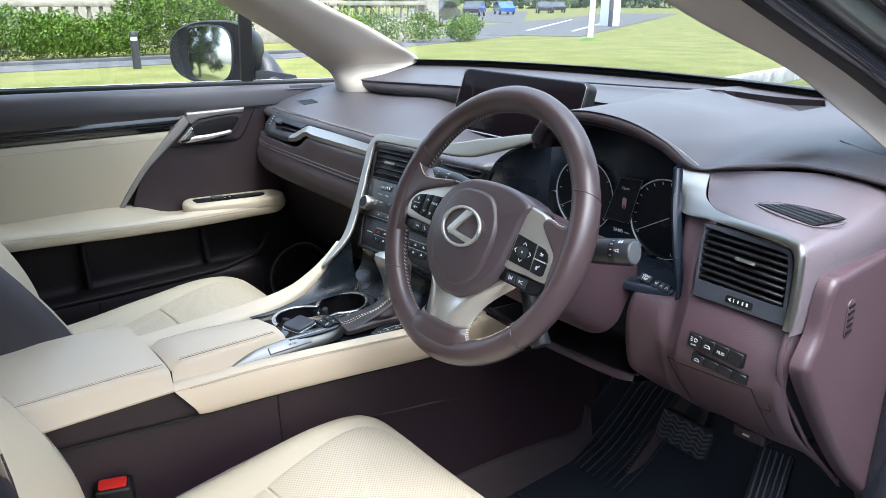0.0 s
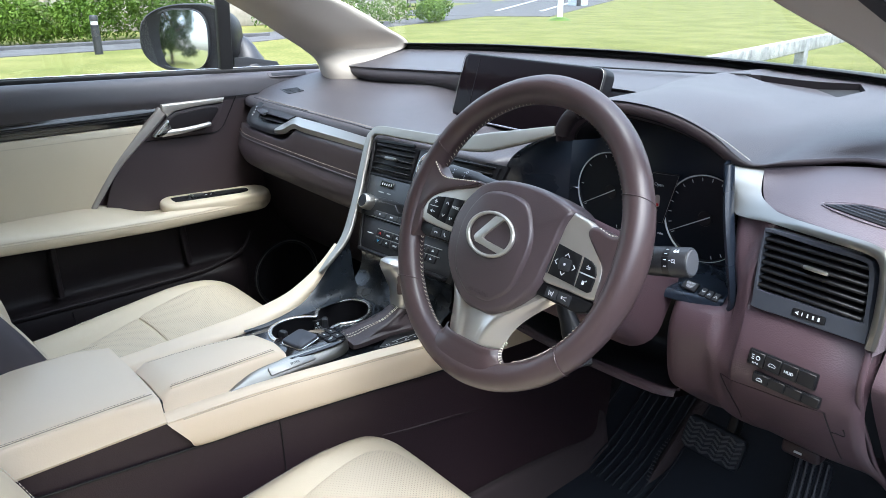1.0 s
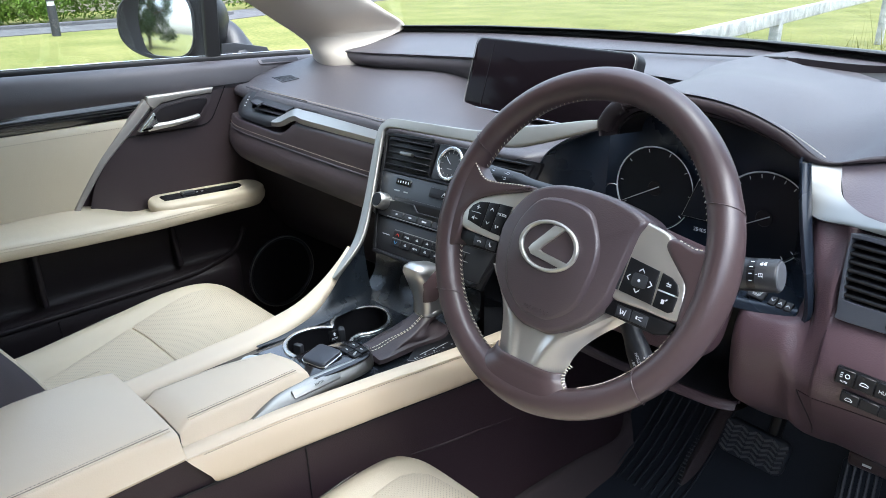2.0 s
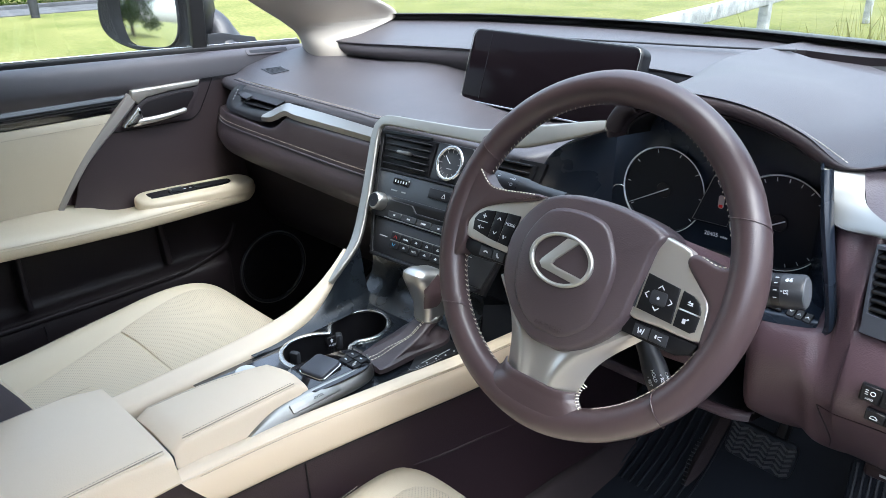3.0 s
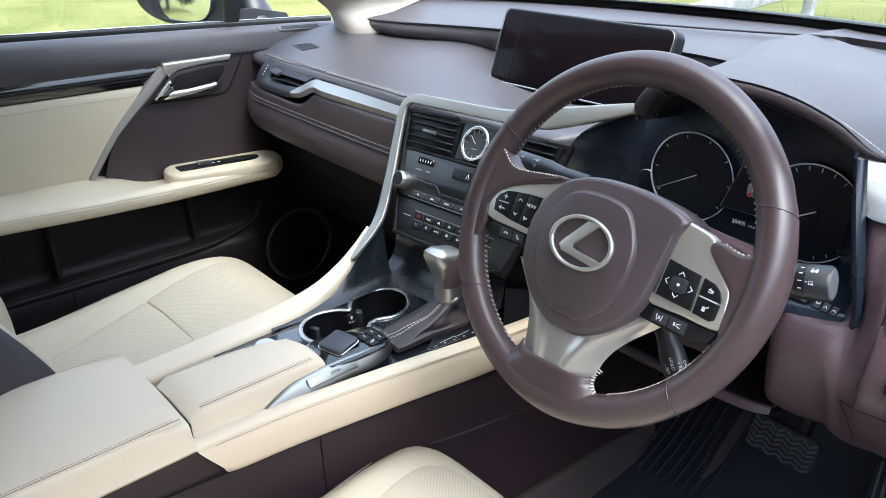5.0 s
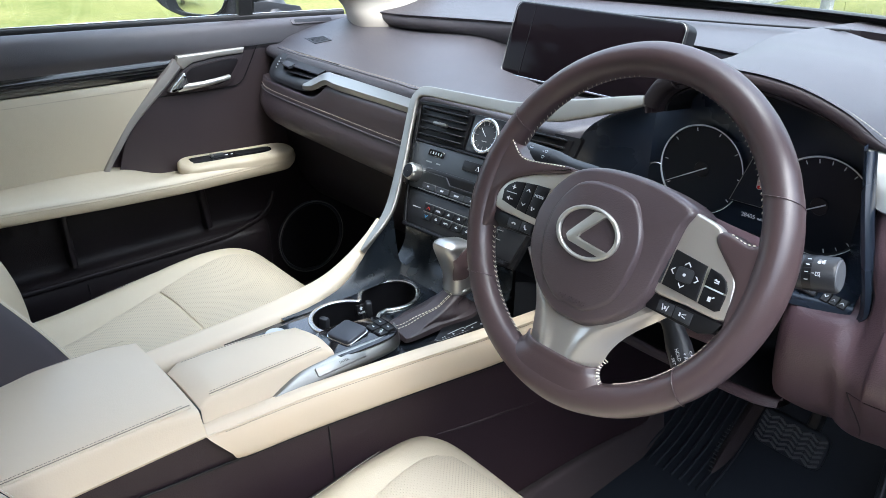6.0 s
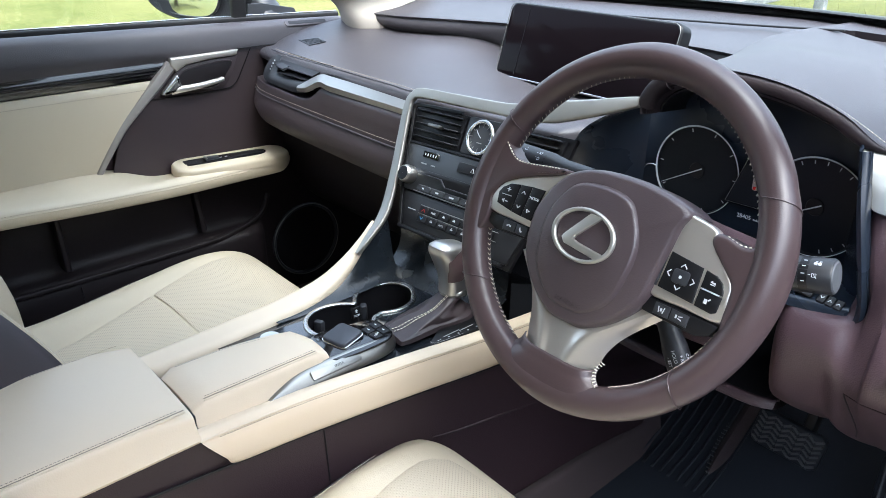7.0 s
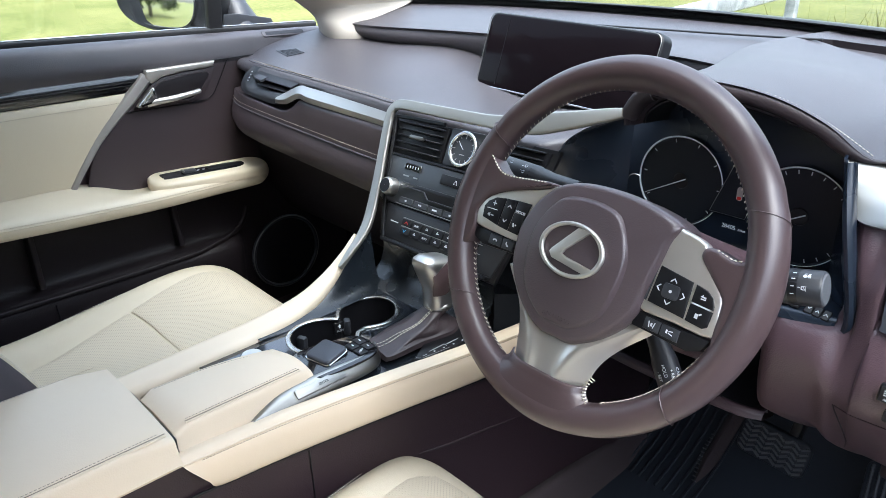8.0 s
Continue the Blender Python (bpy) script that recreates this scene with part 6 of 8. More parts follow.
low = part("lower_surround", patch([[(x, 0.283, 1.020 + e), (x, 0.245, 1.016 + e), (x, 0.200, 1.016 + e), (x + 0.004, 0.178, 1.014 + e), (x + 0.004, 0.173, 1.004 + e)] for x, e in ((0.19, 0.0), (0.35, 0.0), (0.46, 0.0), (0.51, 0.004), (0.546, 0.008))], 4, 4, -0.003), M_BOWL, clus, "slate black lower surround")
ob_ = frame_of((0.5150, 0.182, 1.0205), (1, -0.12, -0.05), (-0.02, -0.62, 0.78))
part("trip_button", box((-0.014, 0.003, 0.001), (0.020, 0.013, 0.004), 0.001, 1, ob_), M_BLACK, low)
words("ODO", 0.0050, ob_ @ Matrix.Translation((-0.014, 0.0055, 0.0034)), M_MARK, low)
words("TRIP", 0.0050, ob_ @ Matrix.Translation((-0.014, 0.0008, 0.0034)), M_MARK, low)
for k in range(3):
    part("dimmer_button", box((0.006 + 0.0092 * k, 0.002, 0.001), (0.0086, 0.012, 0.004), 0.001, 1, ob_), M_BLACK, low)
    part("sign", slab([(u * (1 if k != 1 else 0.8), v * (1 if k else -1)) for u, v in ((-0.0022, -0.0012), (0, 0.0012), (0.0022, -0.0012), (0.0022, -0.0022), (0, 0.0002), (-0.0022, -0.0022))][::(1 if k else -1)], 0.0004, ob_ @ Matrix.Translation((0.006 + 0.0092 * k, 0.002, 0.0031))), M_MARK, low, smooth=0)


def dial(cx, cy, r, needle, ticks):
    m = CM @ Matrix.Translation((cx, cy, 0.0))
    d = part("dial", lathe([(0.0003, 0.0), (r * 0.96, 0.0), (r * 1.0, 0.004)], 48, m), M_DIAL, clus, "dark round dial")
    arc = [m @ V((r * math.cos(a), r * math.sin(a), 0.004)) for a in (radians(235 - 330 * k / 56) for k in range(57))]
    # pale colour stands in for the gleam of the chrome arc
    part("bright_arc", sweep(arc, oval(0.0024, 0.0024, 6), up=(0, -1, 0), scale=lambda t: (1.2 - 0.85 * t, 1.2 - 0.85 * t)), M_PALE, d)
    for k in range(ticks):
        a = radians(212 - 285 * k / (ticks - 1))
        part("tick", box((r * 0.90, 0, 0.0012), (r * 0.075, 0.0010, 0.0005), m=m @ Matrix.Rotation(a, 4, "Z")), M_MARK, d, smooth=0)
    part("needle", slab([(-r * 0.14, -0.0008), (r * 0.95, -0.0003), (r * 0.95, 0.0003), (-r * 0.14, 0.0008)], 0.0010, m @ Matrix.Translation((0, 0, 0.0022)) @ Matrix.Rotation(radians(needle), 4, "Z")), M_MARK, d, smooth=0)
    part("needle_hub", lathe([(0.0003, 0.0021), (r * 0.17, 0.0020), (r * 0.18, 0.001)], 24, m), M_BLACK, d)


dial(-0.085, -0.002, 0.0580, 209, 9)
dial(0.068, -0.009, 0.0590, 209, 19)
part("fuel_arc", sweep([CM @ V((-0.150 + 0.014 * math.cos(a), -0.022 + 0.014 * math.sin(a), 0.002)) for a in (radians(190 - 12 * k) for k in range(12))], oval(0.0014, 0.0014, 6), up=(0, -1, 0)), M_CHROME, clus)
part("fuel_arc", sweep([CM @ V((0.128 + 0.020 * math.cos(a), -0.060 + 0.020 * math.sin(a), 0.002)) for a in (radians(150 - 12 * k) for k in range(8))], oval(0.0012, 0.0012, 6), up=(0, -1, 0)), M_CHROME, clus)
info = part("info_display", slab([(-0.036, -0.036), (0.013, -0.036), (0.031, 0.038), (-0.010, 0.036)], 0.001, CM @ Matrix.Translation((-0.004, 0.006, 0.0050))), M_DIAL, clus)
part("info_border", sweep([CM @ V((-0.004 + u, 0.006 + v, 0.0064)) for u, v in ((-0.010, 0.034), (0.030, 0.036), (0.012, -0.034), (-0.034, -0.034), (-0.010, 0.034))], oval(0.0006, 0.0006, 5), up=(0, -1, 0)), M_SILVER, info)
words("Open", 0.0064, CM @ Matrix.Translation((-0.003, 0.025, 0.0066)), M_MARK, info)
part("sign", slab(rr(0.0075, 0.017, 0.003, 3), 0.0004, CM @ Matrix.Translation((-0.003, 0.002, 0.0064))), M_SILVER, info)
part("sign", slab(rr(0.0050, 0.004, 0.001, 2), 0.0003, CM @ Matrix.Translation((-0.003, -0.0035, 0.0069))), M_RED, info)
words("28405", 0.0074, CM @ Matrix.Translation((-0.011, -0.043, 0.0050)), M_MARK, clus)

words("miles", 0.0046, CM @ Matrix.Translation((0.006, -0.0437, 0.0050)), M_MARK, clus)

# ---- steering wheel ----
WM = frame_of((0.372, -0.004, 1.107), (1, -0.029, 0), (-0.0266, -0.9123, 0.4087))
wheel = thing("steering_wheel", (0.372, -0.004, 1.107), "brown leather steering wheel with silver spokes and black buttons", "steering wheel")


def on_wheel(u, v, h=0.0):
    return WM @ V((u, v, h))


def flat(outline, h, depth, bevel=0.002, n=0, seg=2):
    """A plate on the wheel, its face at height h."""
    pts = [(p.x, p.y) for p in spl([(u, v, 0) for u, v in outline], n, True)] if n else list(outline)
    area = sum(a[0] * b[1] - b[0] * a[1] for a, b in zip(pts, pts[1:] + pts[:1]))
    if area < 0:
        pts = pts[::-1]
    return slab(pts, depth, WM @ Matrix.Translation((0, 0, h - depth)), bevel, seg)


def rim_bm():
    """The rim: thicker at the grips, leather overlapping at four seams."""
    bm, rows, n, k = bmesh.new(), [], 160, 20
    for i in range(n):
        a = 2 * math.pi * i / n
        fat = 1.03 + 0.07 * math.cos(2 * a) ** 8 + 0.02 * math.cos(4 * a)
        for s in (28, 150, 215, 318):
            d = abs((math.degrees(a) - s + 180) % 360 - 180)
            fat -= 0.05 * max(0, 1 - d / 2.4)
        r = 0.0156 * fat
        rows.append([on_wheel((0.1684 + r * math.cos(b)) * math.cos(a), (0.1684 + r * math.cos(b)) * math.sin(a), 1.08 * r * math.sin(b)) for b in (2 * math.pi * j / k for j in range(k))])
    skin(bm, rows, wrap=True, loop=True)
    return bm


rim = part("rim", rim_bm(), M_WHEEL, wheel)


def seam(deg, lean):
    """A leather overlap across the rim."""
    pts = []
    for j in range(15):
        b = radians(-70 + 240 * j / 14)
        a = radians(deg + lean * (j / 14 - 0.5))
        r = 0.0165
        pts.append(on_wheel((0.1684 + r * math.cos(b)) * math.cos(a), (0.1684 + r * math.cos(b)) * math.sin(a), 1.08 * r * math.sin(b)))
    return sweep(pts, oval(0.0011, 0.0011, 6), up=WM.to_3x3() @ V((math.cos(radians(deg)), math.sin(radians(deg)), 0.3)))


for deg, lean in ((24, 8), (151, 4), (214, 10), (319, 6)):
    part("leather_seam", seam(deg, lean), M_WHEEL, rim)


def lacing(a0, a1, at0=177, cross=True, at1=None):
    """Slanted stitches along the inner side of the rim."""
    bm = bmesh.new()
    count = int(abs(a1 - a0) / 2.1)
    for i in range(count):
        a = radians(a0 + (a1 - a0) * i / count)
        at = at0 + ((at1 or at0) - at0) * i / count
        for da, b0, b1 in ((0.008, at - 10, at), (0.008, at + 10, at)) if cross else ((0.010, at - 8, at + 8),):
            ends = []
            for aa, bb in ((a - da, radians(b0)), (a + da, radians(b1))):
                r = 0.0167
                ends.append(on_wheel((0.1684 + r * math.cos(bb)) * math.cos(aa), (0.1684 + r * math.cos(bb)) * math.sin(aa), 1.08 * r * math.sin(bb)))
            p, q = ends
            t = (q - p).normalized()
            s = t.orthogonal().normalized()
            w = t.cross(s)
            skin(bm, [[c + (s * math.cos(k * 1.2566) + w * math.sin(k * 1.2566)) * rad for k in range(5)] for c, rad in ((p, 0.0003), (p.lerp(q, 0.3), 0.00052), (p.lerp(q, 0.7), 0.00052), (q, 0.0003))], wrap=True, caps=True)
    return bm


part("lacing", lacing(22, 163, 168, False, 191), M_THREAD, rim, "ivory slanted stitching")
part("lacing", lacing(197, 247, 192), M_THREAD, rim, "ivory cross stitching")
part("lacing", lacing(297, 343, 168, False), M_THREAD_TAN, rim, "ivory slanted stitching")

# hub: airbag cover, raised pad, emblem
HUB = [(-0.010, 0.056), (0.045, 0.055), (0.088, 0.043), (0.0855, 0.024), (0.080, -0.02), (0.074, -0.050), (0.050, -0.080), (0.022, -0.097)]
HUB_LEFT = [(-0.022, -0.097), (-0.050, -0.080), (-0.074, -0.050), (-0.080, -0.020), (-0.0795, -0.003), (-0.0735, 0.014), (-0.064, 0.030), (-0.045, 0.047)]
HUB = HUB + [(0, -0.099)] + HUB_LEFT


def dome(outline, h0, h1, crown, n=5, rings=7):
    """A cover whose edge drops from h1 to h0, crowned in the middle."""
    pts = [(p.x, p.y) for p in spl([(u, v, 0) for u, v in outline], n, True)]
    cx, cy = sum(p[0] for p in pts) / len(pts), sum(p[1] for p in pts) / len(pts)
    rows = [[on_wheel(cx + (u - cx) * 0.985, cy + (v - cy) * 0.985, h0) for u, v in pts]]
    for k in range(rings):
        a = math.pi / 2 * k / (rings - 1)
        rows.append([on_wheel(cx + (u - cx) * (1 - 0.085 * (1 - math.cos(a))), cy + (v - cy) * (1 - 0.085 * (1 - math.cos(a))), h1 - 0.012 * (1 - math.sin(a))) for u, v in pts])
    for s in (0.75, 0.5, 0.25, 0.02):
        rows.append([on_wheel(cx + (u - cx) * 0.915 * s, cy + (v - cy) * 0.915 * s, h1 + crown * (1 - s * s)) for u, v in pts])
    bm = bmesh.new()
    skin(bm, rows, wrap=True, caps=True)
    return bm


hub = part("hub_cover", dome(HUB, -0.03, 0.017, 0.006), M_HUB, wheel, "grained brown airbag cover")
PAD = [(0.0, 0.0415), (0.030, 0.0370), (0.0455, 0.0220), (0.0560, -0.002), (0.0560, -0.030), (0.0470, -0.062), (0.022, -0.084)]
PAD = PAD + [(0, -0.0865)] + [(-u, v) for u, v in PAD[:0:-1]]
pad_bm = dome(PAD, 0.010, 0.0248, 0.0022)
to_wheel = WM.inverted()
for v in pad_bm.verts:
    # the pad lies proud under the emblem's upper half and runs flush into the cover below
    q = to_wheel @ v.co
    q.z -= 0.0042 * min(1.0, max(0.0, (-0.035 - q.y) / 0.045))
    v.co = WM @ q
part("centre_pad", pad_bm, M_HUB, hub, "brown emblem pad")
EM = WM @ Matrix.Translation((-0.001, -0.0105, 0.0285))
em = part("emblem", ring(0.0352, 0.0029, EM @ Matrix.Diagonal((1, 0.70, 1, 1)), 56, 10, flat=0.9), M_EMBLEM, wheel, "satin silver oval emblem")
part("emblem_stroke", slab([(0.0015, 0.0222), (-0.0205, -0.0040), (-0.0225, -0.0082), (-0.0180, -0.0132), (0.0265, -0.0186), (0.0322, -0.0118), (-0.0020, -0.0080), (-0.0082, -0.0064), (-0.0060, -0.0020), (0.0172, 0.0225)], 0.0034, EM @ Matrix.Translation((0, 0, -0.0012)), 0.0012, 2), M_EMBLEM, em, smooth=25)
# faint embossed letters on the cover
words("SRS AIRBAG", 0.0062, WM @ Matrix.Translation((0.003, -0.0775, 0.0222)), M_HUB, hub)

# side spokes with their switches
ARROW = [(-0.0026, -0.0010), (0.0, 0.0016), (0.0026, -0.0010), (0.0026, -0.0021), (0.0, 0.0004), (-0.0026, -0.0021)]


def mark(outline, u, v, h, parent, turn=0.0, scale=1.0):
    """A thin printed sign."""
    m = WM @ Matrix.Translation((u, v, h)) @ Matrix.Rotation(radians(turn), 4, "Z") @ Matrix.Scale(scale, 4)
    return part("sign", slab(outline, 0.0004 / scale, m), M_MARK, parent, smooth=0)


def bar(u, v, w, t, h, parent, turn=0.0, mat=None):
    m = WM @ Matrix.Translation((u, v, h)) @ Matrix.Rotation(radians(turn), 4, "Z")
    return part("sign", box((0, 0, 0.0002), (w, t, 0.0004), m=m), mat or M_MARK, parent, smooth=0)


BEZEL = {-1: [(-0.036, 0.030), (-0.047, 0.0435), (-0.070, 0.036), (-0.104, 0.0265), (-0.125, 0.018), (-0.139, 0.008), (-0.1465, -0.006), (-0.1430, -0.0215), (-0.109, -0.0240), (-0.075, -0.0245), (-0.055, -0.018), (-0.042, 0.008)],
         1: [(0.060, 0.045), (0.092, 0.0395), (0.1155, 0.0335), (0.122, 0.019), (0.134, 0.006), (0.1450, -0.005), (0.1475, -0.017), (0.1480, -0.0395), (0.110, -0.0400), (0.070, -0.037), (0.058, 0.0)]}
LEATHER = {-1: [(-0.166, 0.066), (-0.146, 0.054), (-0.132, 0.0430), (-0.122, 0.0395), (-0.106, 0.0400), (-0.085, 0.0425), (-0.064, 0.0448), (-0.056, 0.0440), (-0.058, 0.0395), (-0.070, 0.0350), (-0.104, 0.0250), (-0.1325, 0.0115), (-0.1440, -0.006), (-0.1415, -0.022), (-0.144, -0.040), (-0.156, -0.052), (-0.166, -0.030), (-0.168, 0.010)],
           1: [(0.163, 0.044), (0.1515, 0.0300), (0.142, 0.0285), (0.128, 0.0322), (0.118, 0.0318), (0.1140, 0.0270), (0.1165, 0.0195), (0.1317, 0.0054), (0.1430, -0.0056), (0.1456, -0.0167), (0.1462, -0.0385), (0.150, -0.052), (0.158, -0.056), (0.167, -0.030), (0.168, 0.010)]}
SEAM = {-1: [(-0.148, 0.0545), (-0.133, 0.0425), (-0.122, 0.0385), (-0.106, 0.0390), (-0.085, 0.0415), (-0.064, 0.0435)], 1: [(0.126, 0.0320), (0.141, 0.0280), (0.1515, 0.0295)]}

for sx in (-1, 1):
    mir_ = lambda pts: [(sx * u, v) for u, v in pts]
    # satin bezel, with the leather of the rim reaching over its outer edge
    bez = part("switch_bezel", flat(BEZEL[sx], 0.0105, 0.012, 0.003, 3, 3), M_SPOKE, wheel, "satin silver switch bezel")
    part("spoke_leather", flat(LEATHER[sx], 0.0128, 0.022, 0.0036 if sx < 0 else 0.0055, 3, 4), M_WHEEL, wheel)
    stitches(spl([on_wheel(u, v, 0.0120 if sx < 0 else 0.0098) for u, v in SEAM[sx]], 5), wheel, M_THREAD, 0.0042, 0.0029, 0.0007)
    dv = 0.018 if sx < 0 else 0.0
    low = part("lower_switch", flat([(u, v + dv) for u, v in mir_([(0.071, -0.041), (0.146, -0.0425), (0.141, -0.054), (0.128, -0.059), (0.072, -0.056)])], 0.0075, 0.012, 0.002), M_BLACK, wheel)
    part("button", flat([(u, v + dv) for u, v in mir_([(0.084, -0.0435), (0.1000, -0.0438), (0.1000, -0.0545), (0.084, -0.0545)])], 0.0087, 0.003, 0.001), M_GREY, low)
    part("button", flat([(u, v + dv) for u, v in mir_([(0.1012, -0.0438), (0.1190, -0.0445), (0.1190, -0.0555), (0.1012, -0.0545)])], 0.0087, 0.003, 0.001), M_GREY, low)
    if sx > 0:
        part("pad_button", flat([(0.084, 0.004), (0.117, -0.0005), (0.1185, -0.033), (0.082, -0.030)], 0.0125, 0.004, 0.0012), M_BLACK, bez)
        part("dark_strip", flat([(0.075, 0.006), (0.082, 0.005), (0.080, -0.030), (0.073, -0.030)], 0.0115, 0.004, 0.001), M_GREY, bez)
        part("key_button", flat([(0.1205, -0.001), (0.131, -0.003), (0.138, -0.0075), (0.141, -0.014), (0.1415, -0.0175), (0.1205, -0.0165)], 0.0125, 0.004, 0.0012), M_BLACK, bez)
        part("key_button", flat([(0.1205, -0.0180), (0.1415, -0.0190), (0.141, -0.0325), (0.137, -0.035), (0.1205, -0.0335)], 0.0125, 0.004, 0.0012), M_BLACK, bez)
        pad = part("ok_button", flat(rr(0.016, 0.0125, 0.003, 3) and [(0.1005 + u, -0.0150 + v) for u, v in rr(0.0165, 0.0130, 0.003, 3)], 0.0133, 0.002, 0.0006), M_GREY, bez)
        mark(oval(0.0028, 0.0028, 14), 0.1005, -0.0150, 0.0134, pad)
        for du, dv, turn in ((0, 0.0105, 0), (0, -0.0105, 180), (-0.0125, 0.0005, 90), (0.0125, -0.0005, 270)):
            mark(ARROW, 0.1005 + du, -0.0150 + dv, 0.0126, bez, turn, 1.15)
        bar(0.1310, -0.0175, 0.0165, 0.0011, 0.0127, bez, -3, M_MARK)
        mark([(-0.003, 0), (-0.0008, 0.002), (-0.0008, 0.0006), (0.0022, 0.0006), (0.0022, -0.0012), (-0.001, -0.0012), (-0.001, -0.002), (0.0030, -0.002), (0.0030, 0.0014), (-0.0008, 0.0014), (-0.0008, -0.002)][:5], 0.1305, -0.0095, 0.0126, bez)
        bar(0.1305, -0.0113, 0.0046, 0.0009, 0.0127, bez)
        bar(0.1295, -0.0265, 0.0030, 0.0042, 0.0127, bez)
        bar(0.1325, -0.0243, 0.0024, 0.0012, 0.0127, bez, 40)
        for u in (0.0895, 0.0945):
            bar(u, -0.0490, 0.0009, 0.0056, 0.0089, low, 12 if u < 0.09 else -12)
        bar(0.0920, -0.0490, 0.0018, 0.0030, 0.0089, low)
        bar(0.1075, -0.0490, 0.0016, 0.0032, 0.0089, low)
        bar(0.1115, -0.0480, 0.0042, 0.0008, 0.0089, low, 15)
        bar(0.1115, -0.0505, 0.0042, 0.0008, 0.0089, low, -15)
    else:
        for pts in ([(0.0925, 0.0165), (0.0755, 0.0172), (0.0815, -0.0180), (0.0955, -0.0172)], [(0.0938, 0.0163), (0.1085, 0.0148), (0.1105, -0.0160), (0.0968, -0.0172)], [(0.1098, 0.0147), (0.1233, 0.0125), (0.1325, 0.0065), (0.1365, 0.0), (0.1345, -0.0120), (0.1118, -0.0158)]):
            part("key_button", flat(mir_(pts), 0.0125, 0.004, 0.0012), M_BLACK, bez)
        bar(-0.1225, 0.0060, 0.0052, 0.0011, 0.0127, bez)
        bar(-0.1225, 0.0060, 0.0011, 0.0052, 0.0129, bez)
        bar(-0.1235, -0.0005, 0.0150, 0.0008, 0.0127, bez, 2)
        bar(-0.1215, -0.0072, 0.0040, 0.0011, 0.0127, bez)
        mark([(-0.0015, -0.001), (0.0, -0.001), (0.0016, -0.0024), (0.0016, 0.0024), (0.0, 0.001), (-0.0015, 0.001)], -0.1265, -0.0072, 0.0126, bez)
        mark(ARROW, -0.1015, 0.0080, 0.0126, bez, 0, 1.0)
        mark(ARROW, -0.1030, -0.0085, 0.0126, bez, 180, 1.0)
        words("MODE", 0.0046, WM @ Matrix.Translation((-0.0852, 0.0050, 0.0127)), M_MARK, bez)
        bar(-0.0895, -0.0095, 0.0016, 0.0040, 0.0127, bez, 20)
        bar(-0.0865, -0.0090, 0.0016, 0.0016, 0.0127, bez)
        mark([(-0.0022, 0.002), (-0.001, 0.0024), (-0.0006, 0.0008), (0.0006, -0.001), (0.0022, -0.001), (0.002, -0.0026), (0.0, -0.0026), (-0.0022, -0.0002)], -0.0925, -0.0310, 0.0088, low)
        mark([(-0.003, -0.001), (-0.003, 0.0006), (0.0, 0.0016), (0.003, 0.0006), (0.003, -0.001), (0.0015, -0.001), (0.0012, 0.0), (-0.0012, 0.0), (-0.0015, -0.001)], -0.1100, -0.0315, 0.0088, low)

# lower spoke: creased satin silver insert sweeping up on both sides
rows = []
for v, inner, outer, h in ((-0.1375, 0.0196, 0.044, 0.0125), (-0.1340, 0.0200, 0.0445, 0.0125), (-0.1204, 0.0240, 0.0475, 0.0125), (-0.1090, 0.0285, 0.0505, 0.0118), (-0.0957, 0.0370, 0.0568, 0.0098), (-0.0814, 0.0520, 0.0670, 0.0065), (-0.0639, 0.0710, 0.0830, 0.0025), (-0.0507, 0.0856, 0.0945, -0.001)):
    rows.append([on_wheel(-outer, v, h - 0.020), on_wheel(-outer, v, h - 0.013), on_wheel(-inner, v, h), on_wheel(-0.5 * inner, v, h - 0.0020), on_wheel(0, v, h - 0.0026), on_wheel(0.5 * inner, v, h - 0.0020), on_wheel(inner, v, h), on_wheel(outer, v, h - 0.013), on_wheel(outer, v, h - 0.020)])
part("lower_spoke", patch([r[1:-1] for r in rows], 4, 4, -0.005), M_SPOKE, wheel, "satin silver lower spoke", smooth=24)
part("spoke_root", patch([[on_wheel(u * k, v + 0.006 * abs(u) ** 5, h - 0.014 * abs(u) ** 6) for u in (-1, -0.85, -0.6, -0.2, 0.2, 0.6, 0.85, 1)] for v, h, k in ((-0.1340, 0.0125, 0.0480), (-0.1352, 0.0150, 0.0482), (-0.1385, 0.0160, 0.0485), (-0.143, 0.0162, 0.0505), (-0.149, 0.0168, 0.0570), (-0.156, 0.0172, 0.0640), (-0.163, 0.0174, 0.060))], 4, 4), M_WHEEL, wheel)
CORNER = spl([(0.0535, -0.1185, 0), (0.0488, -0.1260, 0), (0.0488, -0.1340, 0), (0.0525, -0.1410, 0), (0.062, -0.1450, 0)], 5)
bm = bmesh.new()
for a, b in zip(CORNER[::2], CORNER[1::2]):
    out = V((b.y - a.y, a.x - b.x, 0)).normalized() * 0.0022
    sweep([on_wheel(a.x - out.x, a.y - out.y, 0.0050), on_wheel(a.x, a.y, 0.0075), on_wheel(b.x + out.x, b.y + out.y, 0.0050)], oval(0.0011, 0.0011, 5), up=WM.to_3x3() @ V((0, 0, 1)), bm=bm)
part("lacing", bm, M_THREAD, rim, "ivory cross stitching")

